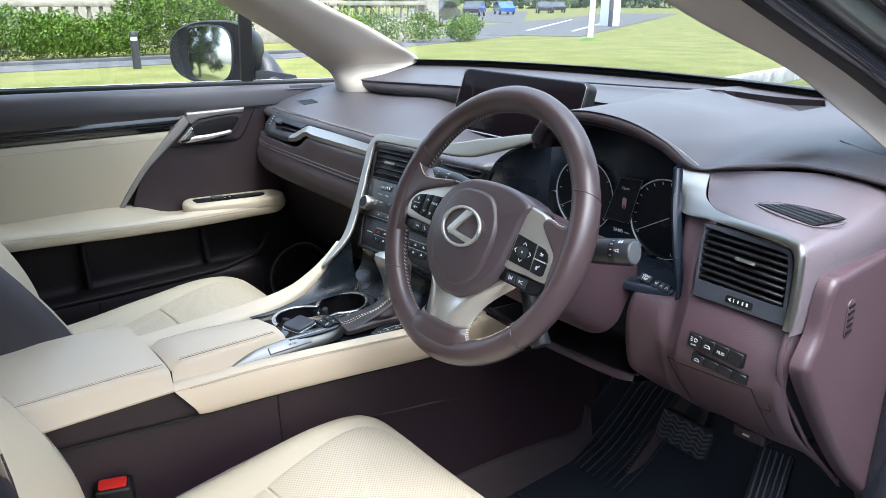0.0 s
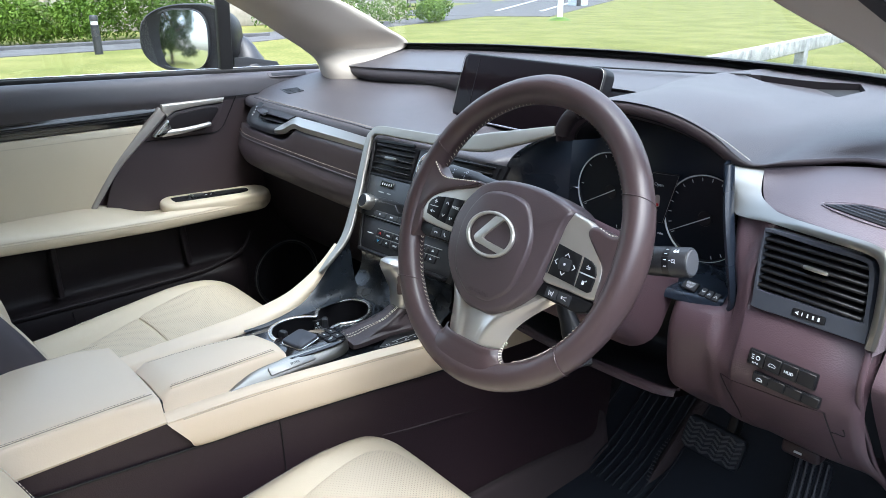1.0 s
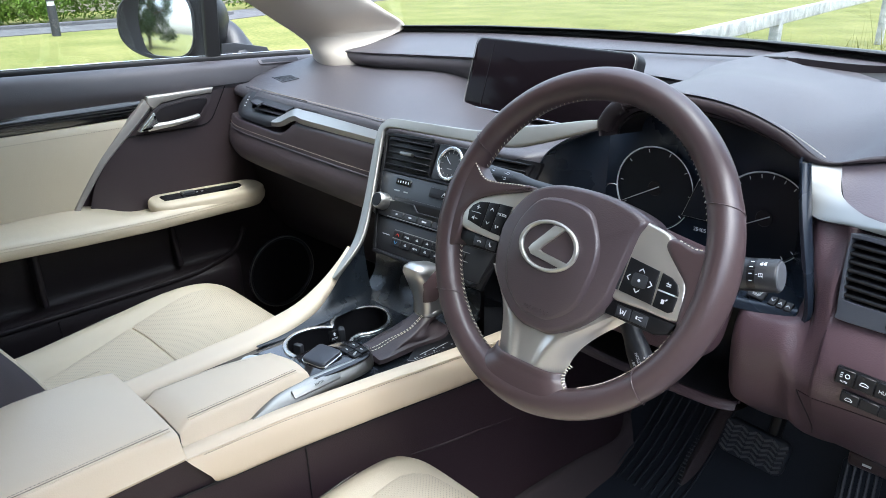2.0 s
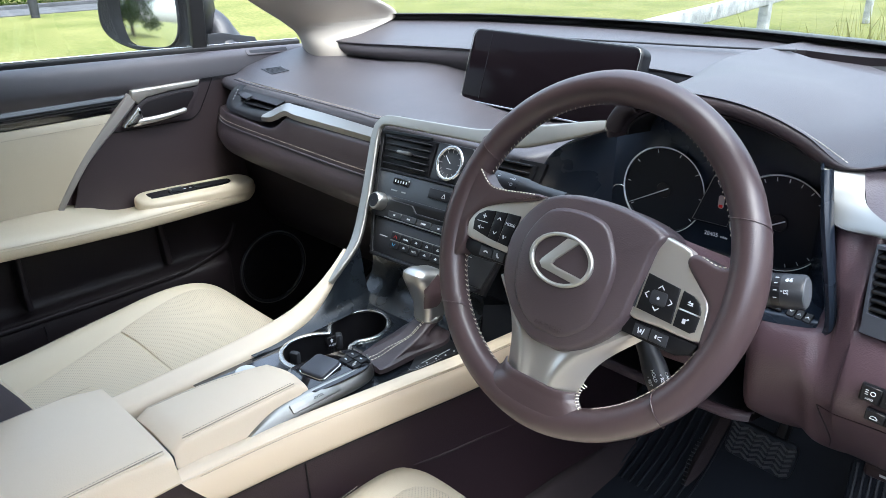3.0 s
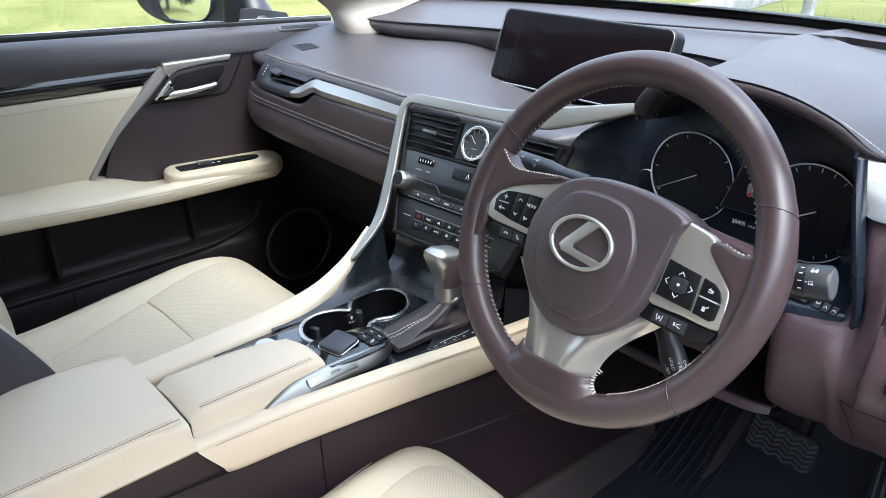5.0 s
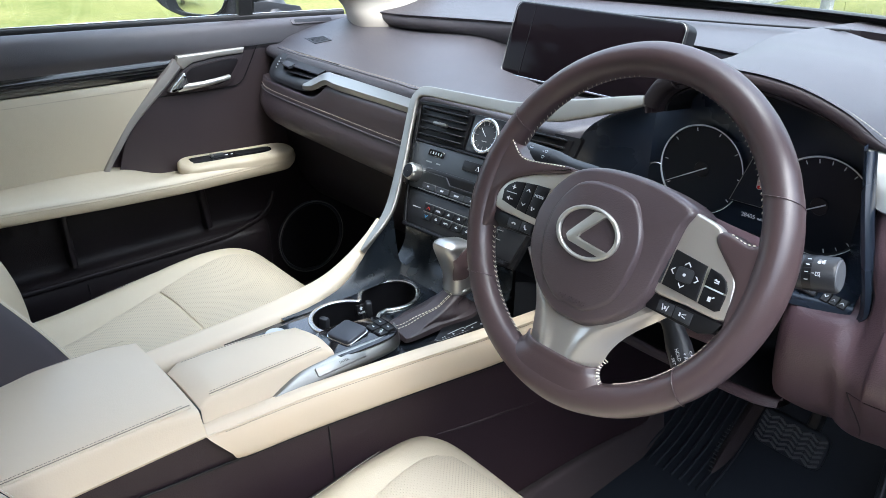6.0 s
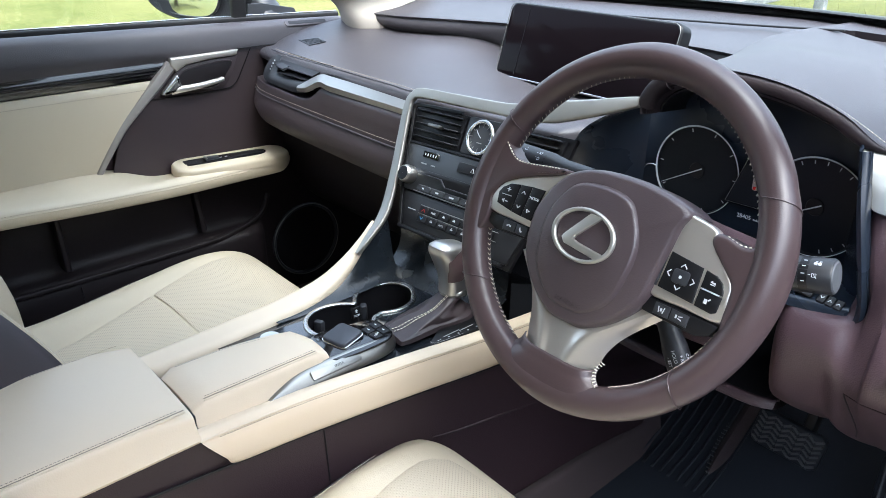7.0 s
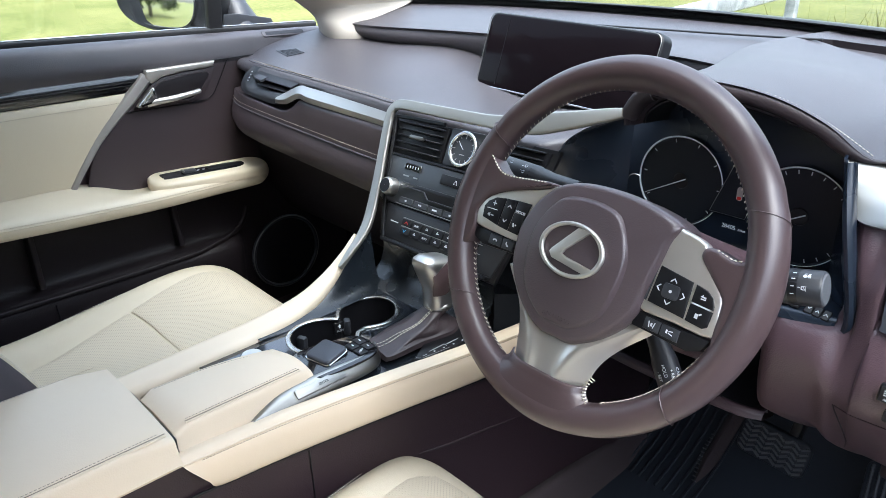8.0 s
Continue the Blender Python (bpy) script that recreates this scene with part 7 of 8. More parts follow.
# ---- steering column and its stalks ----
col = thing("steering_column", (0.372, 0.1, 1.03), "brown moulded steering column shroud", "steering column")
AX = V((0.0266, 0.9123, -0.4087))
C0 = V((0.372, -0.004, 1.107))
part("boss", sweep([C0 + AX * d for d in (0.012, 0.04, 0.06)], rr(0.13, 0.10, 0.035), up=(0, 0.4, 1)), M_BLACK, col)
part("shroud", sweep([C0 + AX * d + V((0, 0, -0.010 - 0.006 * k)) for k, d in enumerate((0.050, 0.075, 0.105, 0.15, 0.21))], rr(0.160, 0.120, 0.036, 6), up=(0, 0.4, 1), scale=lambda t: (0.92 + 0.30 * t ** 0.8, 0.93 + 0.20 * t)), M_LOWER, col, "brown column shroud")


def stalk_thing(name, label, a, b, w0, w1, cap):
    s = thing(name, a, label, "stalk")
    a, b = V(a), V(b)
    t = (b - a).normalized()
    st = part("stem", sweep([a, a.lerp(b, 0.35), a.lerp(b, 0.5), a.lerp(b, 0.52), b - t * 0.002, b], oval(0.032, 0.032, 20), scale=lambda k: ((w0, w0), (w0 * 1.1, w0), (w1, w1), (w1 * 1.04, w1 * 1.04), (w1 * 1.06, w1 * 1.06), (w1 * 0.98, w1 * 0.98))[round(k * 5)]), M_STALK, s)
    if cap:
        part("end_cap", lathe([(0.0001, 0.0015), (0.013, 0.001), (0.0158 * w1, -0.001)], 24, frame_of(b, t.orthogonal(), t)), M_CAP, s, "pale grey end cap")
    return s, st


M_CAP = material("pale_grey_plastic", (0.085, 0.09, 0.10), 0.5, grain=0.1)
ws, wst = stalk_thing("wiper_stalk", "charcoal wiper stalk with pale round end", (0.455, 0.050, 1.083), (0.568, 0.0615, 1.105), 0.70, 0.95, True)
WA, WB = V((0.455, 0.050, 1.083)), V((0.568, 0.0615, 1.105))


def on_stalk(a, b, k, deg, h=0.0):
    """A frame on a stalk's skin, k along it, turned deg about it from the driver's side."""
    t = (V(b) - V(a)).normalized()
    return frame_of(V(a).lerp(V(b), k), t, (0.35, -0.74, 0.57)) @ Matrix.Rotation(radians(deg), 4, "X") @ Matrix.Translation((0, 0, h))


# switch sleeve with its bars, then the pictures of front and rear wipers
part("sleeve", sweep([WA.lerp(WB, k) for k in (0.765, 0.77, 0.835, 0.84)], oval(0.032, 0.032, 24), scale=lambda k: ((0.94, 0.94), (1.005, 1.005), (1.005, 1.005), (0.96, 0.96))[round(k * 3)]), M_BLACK, wst, "black switch sleeve")
for deg in (-34, -10, 14, 36):
    part("sign", box((0, 0, 0), (0.0030, 0.0008, 0.0006), m=on_stalk(WA, WB, 0.805, -deg, 0.0160)), M_MARK, wst, smooth=0)
fw = on_stalk(WA, WB, 0.895, -26, 0.0160) @ Matrix.Scale(0.75, 4)
for u in (-0.0022, 0.0022):
    part("sign", slab([(u + 0.0020 * x, 0.0022 * y) for x, y in ((-1, -0.6), (1, -0.6), (0.8, 0.7), (0, 1), (-0.8, 0.7))], 0.0004, fw), M_MARK, wst, smooth=0)
    for v in (-0.0022, 0.0030):
        part("sign", box((u + 0.0006, v, 0.0003), (0.0026, 0.0006, 0.0004), m=fw), M_MARK, wst, smooth=0)
rw_ = on_stalk(WA, WB, 0.885, 14, 0.0160) @ Matrix.Scale(0.8, 4)
part("sign", sweep([rw_ @ V((x, y, 0)) for x, y in ((-0.0022, -0.0018), (0.0022, -0.0018), (0.0022, 0.0018), (-0.0022, 0.0018), (-0.0022, -0.0018))], oval(0.0006, 0.0006, 5), up=(0, -1, 0)), M_MARK, wst)
part("sign", sweep([rw_ @ V((x, y, 0)) for x, y in ((-0.0005, 0.0012), (0.0026, -0.0032))], oval(0.0005, 0.0005, 5), up=(0, -1, 0)), M_MARK, wst)
part("sign", box((-0.0048, 0.0006, 0), (0.0024, 0.0008, 0.0004), m=rw_), M_MARK, wst, smooth=0)
ls, lst = stalk_thing("lamp_stalk", "charcoal lamp stalk behind the wheel", (0.297, 0.072, 1.121), (0.194, 0.062, 1.128), 0.8, 0.95, False)
LA, LB = V((0.297, 0.072, 1.121)), V((0.194, 0.062, 1.128))
part("sleeve", sweep([LA.lerp(LB, k) for k in (0.555, 0.56, 0.575, 0.58)], oval(0.032, 0.032, 24), scale=lambda k: ((0.9, 0.9), (0.985, 0.985), (0.985, 0.985), (0.9, 0.9))[round(k * 3)]), M_BLACK, lst)
for k, deg, w in ((0.84, -30, 0.0040), (0.64, -30, 0.0036), (0.84, 0, 0.0034), (0.64, 0, 0.0032)):
    lm = on_stalk(LB, LA, 1 - k, deg, 0.0155)
    part("sign", ring(w * 0.5, 0.0004, lm, 14, 5), M_MARK, lst)
    for j in range(3):
        part("sign", box((-w * 1.1, 0.0011 * (j - 1), 0), (w * 0.7, 0.0004, 0.0004), m=lm), M_MARK, lst, smooth=0)
cs, cst = stalk_thing("cruise_stalk", "black cruise control stalk with white lettering", (0.425, 0.030, 1.035), (0.475, 0.012, 0.965), 0.62, 0.77, False)
sa, sb = V((0.425, 0.030, 1.035)), V((0.475, 0.012, 0.965))
sx_ = (sb - sa).normalized()
for body, deg, du in (("CANCEL", 44, 0.002), ("+ RES", 15, -0.001), ("HOLD", -13, -0.006), ("- SET", -40, -0.002)):
    face_m = frame_of((0, 0, 0), sx_, (0.41, -0.76, 0.50)) @ Matrix.Rotation(radians(-deg), 4, "X")
    words(body, 0.0046, Matrix.Translation(sa.lerp(sb, 0.70) + sx_ * du) @ face_m @ Matrix.Translation((0, 0, 0.0133)), M_MARK, cst)

# ---- centre console ----
con = thing("centre_console", (0, -0.2, 0.45), "ivory and brown centre console with cup holders", "centre console")
sidex = lambda y: 0.086 + 0.135 * max(0, y + 0.27) - 0.10 * max(0, y - 0.12)
side = part("side_panel", patch([[(sidex(y) - 0.004, y, (0.854 if y < -0.32 else 0.830 - 0.05 * max(0, y + 0.3))), (sidex(y) - 0.001, y, 0.80), (sidex(y) + 0.004, y, 0.73), (sidex(y) + 0.010, y, 0.60), (sidex(y) + 0.016, y, 0.46)] for y in (-0.95, -0.6, -0.34, -0.318, -0.27, -0.2, -0.1, 0.0, 0.12, 0.28)] + [[(0.135, 0.45, 0.80), (0.138, 0.45, 0.75), (0.145, 0.45, 0.68), (0.16, 0.45, 0.58), (0.175, 0.45, 0.46)], [(0.135, 0.55, 0.80), (0.138, 0.55, 0.75), (0.145, 0.55, 0.68), (0.16, 0.535, 0.58), (0.175, 0.485, 0.46)]], 4, 4), M_SIDE, con, "dark plum console side panel")
part("panel_groove", sweep(spl([(sidex(y) + 0.002, y, z) for y, z in ((-0.70, 0.836), (-0.48, 0.818), (-0.32, 0.803), (-0.22, 0.7985), (-0.05, 0.7945), (0.12, 0.788))], 5), rr(0.003, 0.004, 0.001)), M_BLACK, side)
# a raised line added to imitate the sill's reflection on the panel
part("sill_reflection", sweep(spl([(0.1240, -0.02, 0.712), (0.1315, 0.028, 0.706), (0.1415, 0.104, 0.700), (0.1460, 0.189, 0.687), (0.149, 0.26, 0.672)], 6), oval(0.006, 0.0045, 10), scale=lambda t: (0.4 + 0.6 * math.sin(math.pi * t), 0.4 + 0.6 * math.sin(math.pi * t))), M_SIDE, side)
part("tunnel_carpet", patch([[(0.158, y, z - 0.004), (0.171, y, z), (0.181, y, z - 0.012), (0.196, y, 0.466)] for y, z in ((0.12, 0.545), (0.255, 0.535), (0.37, 0.523), (0.45, 0.512), (0.482, 0.522), (0.495, 0.56))], 4, 4), M_CARPET, con, "dark brown carpet at the tunnel foot")
part("panel_joint", sweep([(sidex(-0.178) + d, -0.178, z) for d, z in ((0.0012, 0.80), (0.004, 0.74), (0.009, 0.64), (0.014, 0.52))], oval(0.0022, 0.0022, 6), up=(0, 1, 0)), M_BLACK, side)
part("side_panel", patch([[(-0.118, y, 0.84), (-0.120, y, 0.76), (-0.122, y, 0.66), (-0.13, y, 0.46)] for y in (-0.95, -0.33, 0.0, 0.4)], 4, 4), M_SIDE, con, "dark plum console side panel")


def cushion(x0, x1, y0, y1, top, low, r, front=0.0, crown=0.003):
    """A padded lid: rounded long edges, slightly crowned, its front end trimmed by front at the far side."""
    rows = []
    n = 7
    for y in [y0 + (y1 - y0) * k / 12 for k in range(13)]:
        k = (y - y0) / (y1 - y0)
        a, b = x0 + front * k ** 3, x1
        end = 0.010 * max(0, 1 - min(k, 1 - k) * 14) ** 2
        t = top - end
        row = [(a + 0.003, y, low), (a, y, low + 0.004)]
        row += [(a + r * (1 - math.cos(q)), y, t - r + r * math.sin(q)) for q in (math.pi / 2 * j / 4 for j in range(5))]
        row += [(a + r + (b - a - 2 * r) * j / n, y, t + crown * math.sin(math.pi * j / n)) for j in range(1, n)]
        row += [(b - r * (1 - math.cos(q)), y, t - r + r * math.sin(q)) for q in (math.pi / 2 * (4 - j) / 4 for j in range(5))]
        row += [(b + 0.010, y, low + 0.004), (b + 0.008, y, low)]
        rows.append([V(p) for p in row])
    bm = bmesh.new()
    skin(bm, rows, wrap=True, caps=True)
    return bm


lid = part("armrest_lid", cushion(-0.118, 0.082, -0.95, -0.330, 0.893, 0.852, 0.010), M_BEIGE_ARM, con, "ivory leather armrest lid")
stitches([(0.0725, -0.345 - 0.05 * k, 0.8931) for k in range(12)], lid, M_THREAD_IVORY, 0.0040, 0.0032, 0.0004)
part("crease", sweep([(0.0755, -0.338 - 0.05 * k, 0.8924) for k in range(12)], oval(0.0011, 0.0011, 6)), M_CREASE, lid)
part("welt", sweep([(0.0775, -0.338 - 0.05 * k, 0.8908) for k in range(12)], oval(0.0026, 0.0026, 6)), M_BEIGE_ARM, lid)
stitches([(-0.109, -0.345 - 0.05 * k, 0.8930) for k in range(12)], lid, M_THREAD_IVORY, 0.0040, 0.0032, 0.0004)
part("lid_gap", box((0.008, -0.3268, 0.850), (0.125, 0.005, 0.05), 0.001), M_BLACK, con)
palm = part("palm_rest", cushion(-0.036, 0.066, -0.3235, -0.140, 0.885, 0.846, 0.012, front=0.030), M_BEIGE_ARM, con, "ivory leather palm rest")
stitches([(0.0560, -0.306 + 0.0372 * k, 0.8851) for k in range(5)], palm, M_THREAD_IVORY, 0.0040, 0.0032, 0.0004)
part("crease", sweep([(0.0590, -0.308 + 0.0378 * k, 0.8843) for k in range(5)], oval(0.0011, 0.0011, 6)), M_CREASE, palm)
stitches([(-0.025 + 0.030 * ((k / 4) ** 3), -0.306 + 0.0372 * k, 0.8851) for k in range(5)], palm, M_THREAD_IVORY, 0.0040, 0.0032, 0.0004)
part("welt", sweep([(0.0608, -0.308 + 0.0378 * k, 0.8828) for k in range(5)], oval(0.0024, 0.0024, 6)), M_BEIGE_ARM, palm)
# padded driver's side rail, cut off obliquely at its rear end
rows = []
for y0, sl, zt in ((-0.333, 0.035, 0.8575), (-0.30, 0.012, 0.8575), (-0.2, 0.0, 0.8565), (-0.05, 0.0, 0.853), (0.08, 0.0, 0.848), (0.20, 0.0, 0.842), (0.30, 0.0, 0.836)):
    x = sidex(y0)
    h = 0.058 if sl < 0.03 else 0.050
    rows.append([V((x - 0.014, y0, zt - 0.02)), V((x - 0.013, y0, zt - 0.001)), V((x - 0.007, y0, zt + 0.002)), V((x + 0.001, y0, zt + 0.001)), V((x + 0.009, y0 + 0.1 * sl, zt - 0.006)), V((x + 0.012, y0 + 0.4 * sl, zt - 0.020)), V((x + 0.009, y0 + 0.8 * sl, zt - h + 0.010)), V((x + 0.002, y0 + sl, zt - h))])
srail = part("side_pad", patch(rows, 4, 3), M_BEIGE_ARM, con, "ivory leather side pad")
stitches(spl([(sidex(y) + 0.0095, y, z) for y, z in ((-0.31, 0.8525), (-0.2, 0.8520), (-0.05, 0.8485), (0.08, 0.8435), (0.20, 0.8375))], 6), srail, M_THREAD_IVORY, 0.0040, 0.0032, 0.0005)
part("welt", sweep(spl([(sidex(y) + 0.0075, y, z + 0.0025) for y, z in ((-0.33, 0.8525), (-0.2, 0.8520), (-0.05, 0.8485), (0.08, 0.8435), (0.20, 0.8375))], 6), oval(0.0030, 0.0030, 6)), M_BEIGE_ARM, srail)
# passenger's side rail, rising into the stack frame
part("side_rail", sweep(spl([(-0.112, -0.335, 0.838), (-0.113, -0.2, 0.843), (-0.116, -0.10, 0.847), (-0.121, -0.03, 0.860), (-0.126, 0.02, 0.884), (-0.130, 0.056, 0.912), (-0.1345, 0.082, 0.938)], 6), rr(0.030, 0.046, 0.012), up=(-1, 0, 0.15), scale=lambda t: (1 - 0.82 * max(0, t - 0.35) / 0.65, 1.0 - 0.93 * max(0, t - 0.35) / 0.65)), M_BEIGE_ARM, con, "ivory leather side rail")
# glossy panel with the cup holders cut through it
CUPS = ((-0.040, -0.055, 0.050), (-0.052, 0.037, 0.046))
PZ = lambda y: 0.846 + 0.20 * max(0, y - 0.06) + 0.9 * max(0, y - 0.10) ** 1.5


def cup_outline(grow=0.0, n=64):
    """The joined outline of the two round holders."""
    pts = []
    cx, cy = -0.040, -0.008
    for k in range(n):
        a = 2 * math.pi * k / n
        d = V((math.cos(a), math.sin(a)))
        far = 0.0
        for x, y, r in CUPS:
            r += grow
            o = V((cx - x, cy - y))
            b = o.dot(d)
            disc = b * b - (o.length_squared - r * r)
            if disc > 0:
                far = max(far, -b + math.sqrt(disc))
        pts.append(max(far, 0.026 + grow))
    for _ in range(2):
        # the waist between the two rounds is eased
        pts = [0.25 * pts[k - 1] + 0.5 * pts[k] + 0.25 * pts[(k + 1) % n] for k in range(n)]
    return [(cx + r * math.cos(2 * math.pi * k / n), cy + r * math.sin(2 * math.pi * k / n)) for k, r in enumerate(pts)]


def gloss():
    """A sheet between the cups' outline and the panel's border."""
    inner = cup_outline(0.002)
    rows = [[V((x, y, PZ(y))) for x, y in inner]]
    for s in (0.25, 0.5, 0.75, 1.0):
        row = []
        for x, y in inner:
            a = math.atan2(y + 0.008, x + 0.040)
            c, sn = math.cos(a), math.sin(a)
            lim = min((0.150 if c > 0 else 0.068) / max(1e-6, abs(c)), (0.150 if sn > 0 else 0.215) / max(1e-6, abs(sn)))
            bx_, by_ = -0.040 + c * lim, -0.008 + sn * lim
            px, py = x + (bx_ - x) * s, y + (by_ - y) * s
            px = min(px, sidex(py) - 0.006)
            row.append(V((px, py, PZ(py))))
        rows.append(row)
    rows.insert(0, [p + V((0, 0, -0.006)) for p in rows[0]])
    bm = bmesh.new()
    skin(bm, rows, wrap=True)
    return bm


part("deck_flank", patch([[(rx + 0.006, y, rz - 0.006), (rx + 0.013, y, 0.55 * rz + 0.45 * 0.850), (rx + 0.024, y, 0.850 + 0.12 * (rz - 0.850)), (-0.088, y + 0.004, 0.8470 + 0.04 * (rz - 0.850))] for y, rx, rz in ((-0.13, -0.114, 0.852), (-0.10, -0.116, 0.853), (-0.03, -0.121, 0.864), (0.02, -0.126, 0.886), (0.056, -0.130, 0.914), (0.082, -0.133, 0.938), (0.105, -0.134, 0.958))], 4, 4), M_FOOT, con, "glossy black flank beside the rail")
part("gloss_panel", gloss(), M_DECK, con, "glossy black console panel")
edge = cup_outline(0.0)
part("cup_rim", sweep([V((x, y, PZ(y) + 0.001)) for x, y in edge], rr(0.0075, 0.004, 0.0018), closed=True), M_BRIGHT, con, "bright cup holder rim")
rows = [[V((x, y, PZ(y))) for x, y in cup_outline(-0.001)]] + [[V((x, y, 0.846 - d)) for x, y in cup_outline(-g)] for d, g in ((0.02, 0.003), (0.05, 0.004), (0.07, 0.006), (0.072, 0.02))]
bm = bmesh.new()
skin(bm, rows, wrap=True)
bm.faces.new([bm.verts.new(V((x, y, 0.773))) for x, y in cup_outline(-0.02)])
well = part("cup_well", bm, M_BLACK, con)
for x, y, turn in ((-0.076, -0.072, 20), (-0.072, 0.010, -30), (-0.010, 0.068, 150)):
    part("cup_grip", box((0.004, 0, -0.020), (0.016, 0.011, 0.026), 0.004, 2, Matrix.Translation((x, y, 0.846)) @ Matrix.Rotation(radians(turn), 4, "Z")), M_GREY, well)
pm = frame_of((-0.0625, -0.009, 0.8325), (0.12, 1, 0), (1, -0.12, 0.12))
part("push_tab", box((0, 0, -0.003), (0.017, 0.018, 0.004), 0.001, 1, pm), M_BLACK, well)
words("PUSH", 0.0046, pm @ Matrix.Translation((0, -0.0045, -0.0004)), M_MARK, well)
part("sign", slab([(-0.0030, 0.002), (-0.0014, 0.002), (-0.0014, -0.001), (0.0014, -0.001), (0.0014, 0.002), (0.0030, 0.002), (0, 0.005)], 0.0004, pm @ Matrix.Translation((0, 0.001, -0.0008))), M_MARK, well, smooth=0)
part("lidded_socket", lathe([(0.0003, 0.003), (0.014, 0.0025), (0.0155, 0.0)], 28, Matrix.Translation((-0.066, -0.155, 0.8462))), M_PALE, con, "pale round socket cover")
# touch controller island in its silver tray
TRAY = [(0.073, -0.135), (0.0745, -0.090), (0.0745, -0.060), (0.070, -0.043), (0.056, -0.034), (0.026, -0.038), (0.014, -0.062), (0.005, -0.095), (0.006, -0.135)]
tray = part("silver_tray", slab([(p.x, p.y) for p in spl([(x, y, 0) for x, y in TRAY], 4, True)], 0.026, Matrix.Translation((0, 0, 0.8420)), 0.003, 3), M_SILVER_DARK, con, "satin silver controller tray")
part("tray_flank", patch([[(bx2, y, 0.850), (bx2, y, 0.856), (0.5 * (bx2 + tx), y, 0.5 * (0.8575 + tz) + 0.001), (tx, y, tz), (tx - 0.005, y, tz - 0.001), (tx - 0.006, y, tz - 0.012)] for y, bx2, tx, tz in ((-0.240, 0.0845, 0.0830, 0.858), (-0.222, 0.0850, 0.0780, 0.863), (-0.195, 0.0850, 0.0725, 0.868), (-0.160, 0.0850, 0.0690, 0.8695), (-0.120, 0.0855, 0.0700, 0.8700), (-0.080, 0.0860, 0.0725, 0.8695), (-0.056, 0.0830, 0.0715, 0.8690), (-0.040, 0.0740, 0.0660, 0.8690), (-0.032, 0.060, 0.054, 0.8685))], 4, 4), M_SILVER_DARK, tray, "satin silver sloping flank")
part("black_inset", slab([(p.x, p.y) for p in spl([(x, y, 0) for x, y in ((0.074, -0.135), (0.080, -0.075), (0.074, -0.046), (0.058, -0.038), (0.024, -0.040), (0.012, -0.070), (0.004, -0.125), (0.05, -0.142))], 4, True)], 0.003, Matrix.Translation((0, 0, 0.8665)), 0.001), M_GLOSS, tray)
ent = frame_of((0.0785, -0.140, 0.8635), (0, 1, 0), (0.66, 0, 0.75))
part("enter_key", slab(rr(0.074, 0.0125, 0.002, 2), 0.0025, ent, 0.0008), M_SILVER_DARK, tray)
words("ENTER", 0.0048, ent @ Matrix.Translation((0.004, 0, 0.0026)), M_BLACK, tray)
tp = Matrix.Translation((0.036, -0.100, 0.871)) @ pose(0, 0, 0, 6, 0, 12)
part("touch_pad", slab(rr(0.042, 0.041, 0.007), 0.0065, tp, 0.003, 3), M_TOUCH, tray, "grey touch pad")
part("pad_edge", slab(rr(0.045, 0.043, 0.008), 0.004, tp @ Matrix.Translation((0, 0, -0.002)), 0.001), M_CHROME, tray)
for i in range(2):
    for j in range(2):
        k_ = part("key", box((0.044 + 0.018 * i - 0.004 * j, -0.063 + 0.015 * j, 0.8700), (0.0165, 0.0138, 0.004), 0.0010, 2), M_BLACK, tray)
        part("sign", box((0.044 + 0.018 * i - 0.004 * j, -0.063 + 0.015 * j, 0.8721), (0.0045, 0.0016, 0.0004)), M_PALE, k_, smooth=0)
words("MENU", 0.0040, Matrix.Translation((0.062, -0.063, 0.8726)) @ Matrix.Rotation(radians(-60), 4, "Z"), M_MARK, tray)
# shift gate plate with its marks
gate = part("gate_plate", slab([(0.106, -0.006), (0.112, 0.0), (0.120, 0.06), (0.124, 0.115), (0.085, 0.115), (0.084, 0.030)], 0.004, Matrix.Translation((0, 0, 0.8500)), 0.001), M_BLACK, con)
for x, y, w, d in ((0.1085, 0.008, 0.0024, 0.0010), (0.1085, 0.012, 0.0024, 0.0010), (0.1105, 0.026, 0.0020, 0.0024), (0.1125, 0.042, 0.0020, 0.0024), (0.1150, 0.058, 0.0020, 0.0024), (0.1165, 0.074, 0.0020, 0.0024), (0.1060, 0.034, 0.0007, 0.028), (0.1085, 0.062, 0.0007, 0.022), (0.1090, 0.048, 0.005, 0.0007)):
    part("sign", box((x, y, 0.8543), (w, d, 0.0005)), M_PALE, gate, smooth=0)

part("sign", sweep([(x, y, 0.8543) for x, y in ((0.1030, -0.002), (0.1070, -0.003), (0.1120, 0.002), (0.1150, 0.026), (0.1175, 0.048))], oval(0.0004, 0.0004, 4)), M_SILVER, gate)

# ---- gear lever ----
lever = thing("gear_lever", (0.080, 0.03, 0.85), "satin silver gear lever with stitched brown boot", "gear lever")


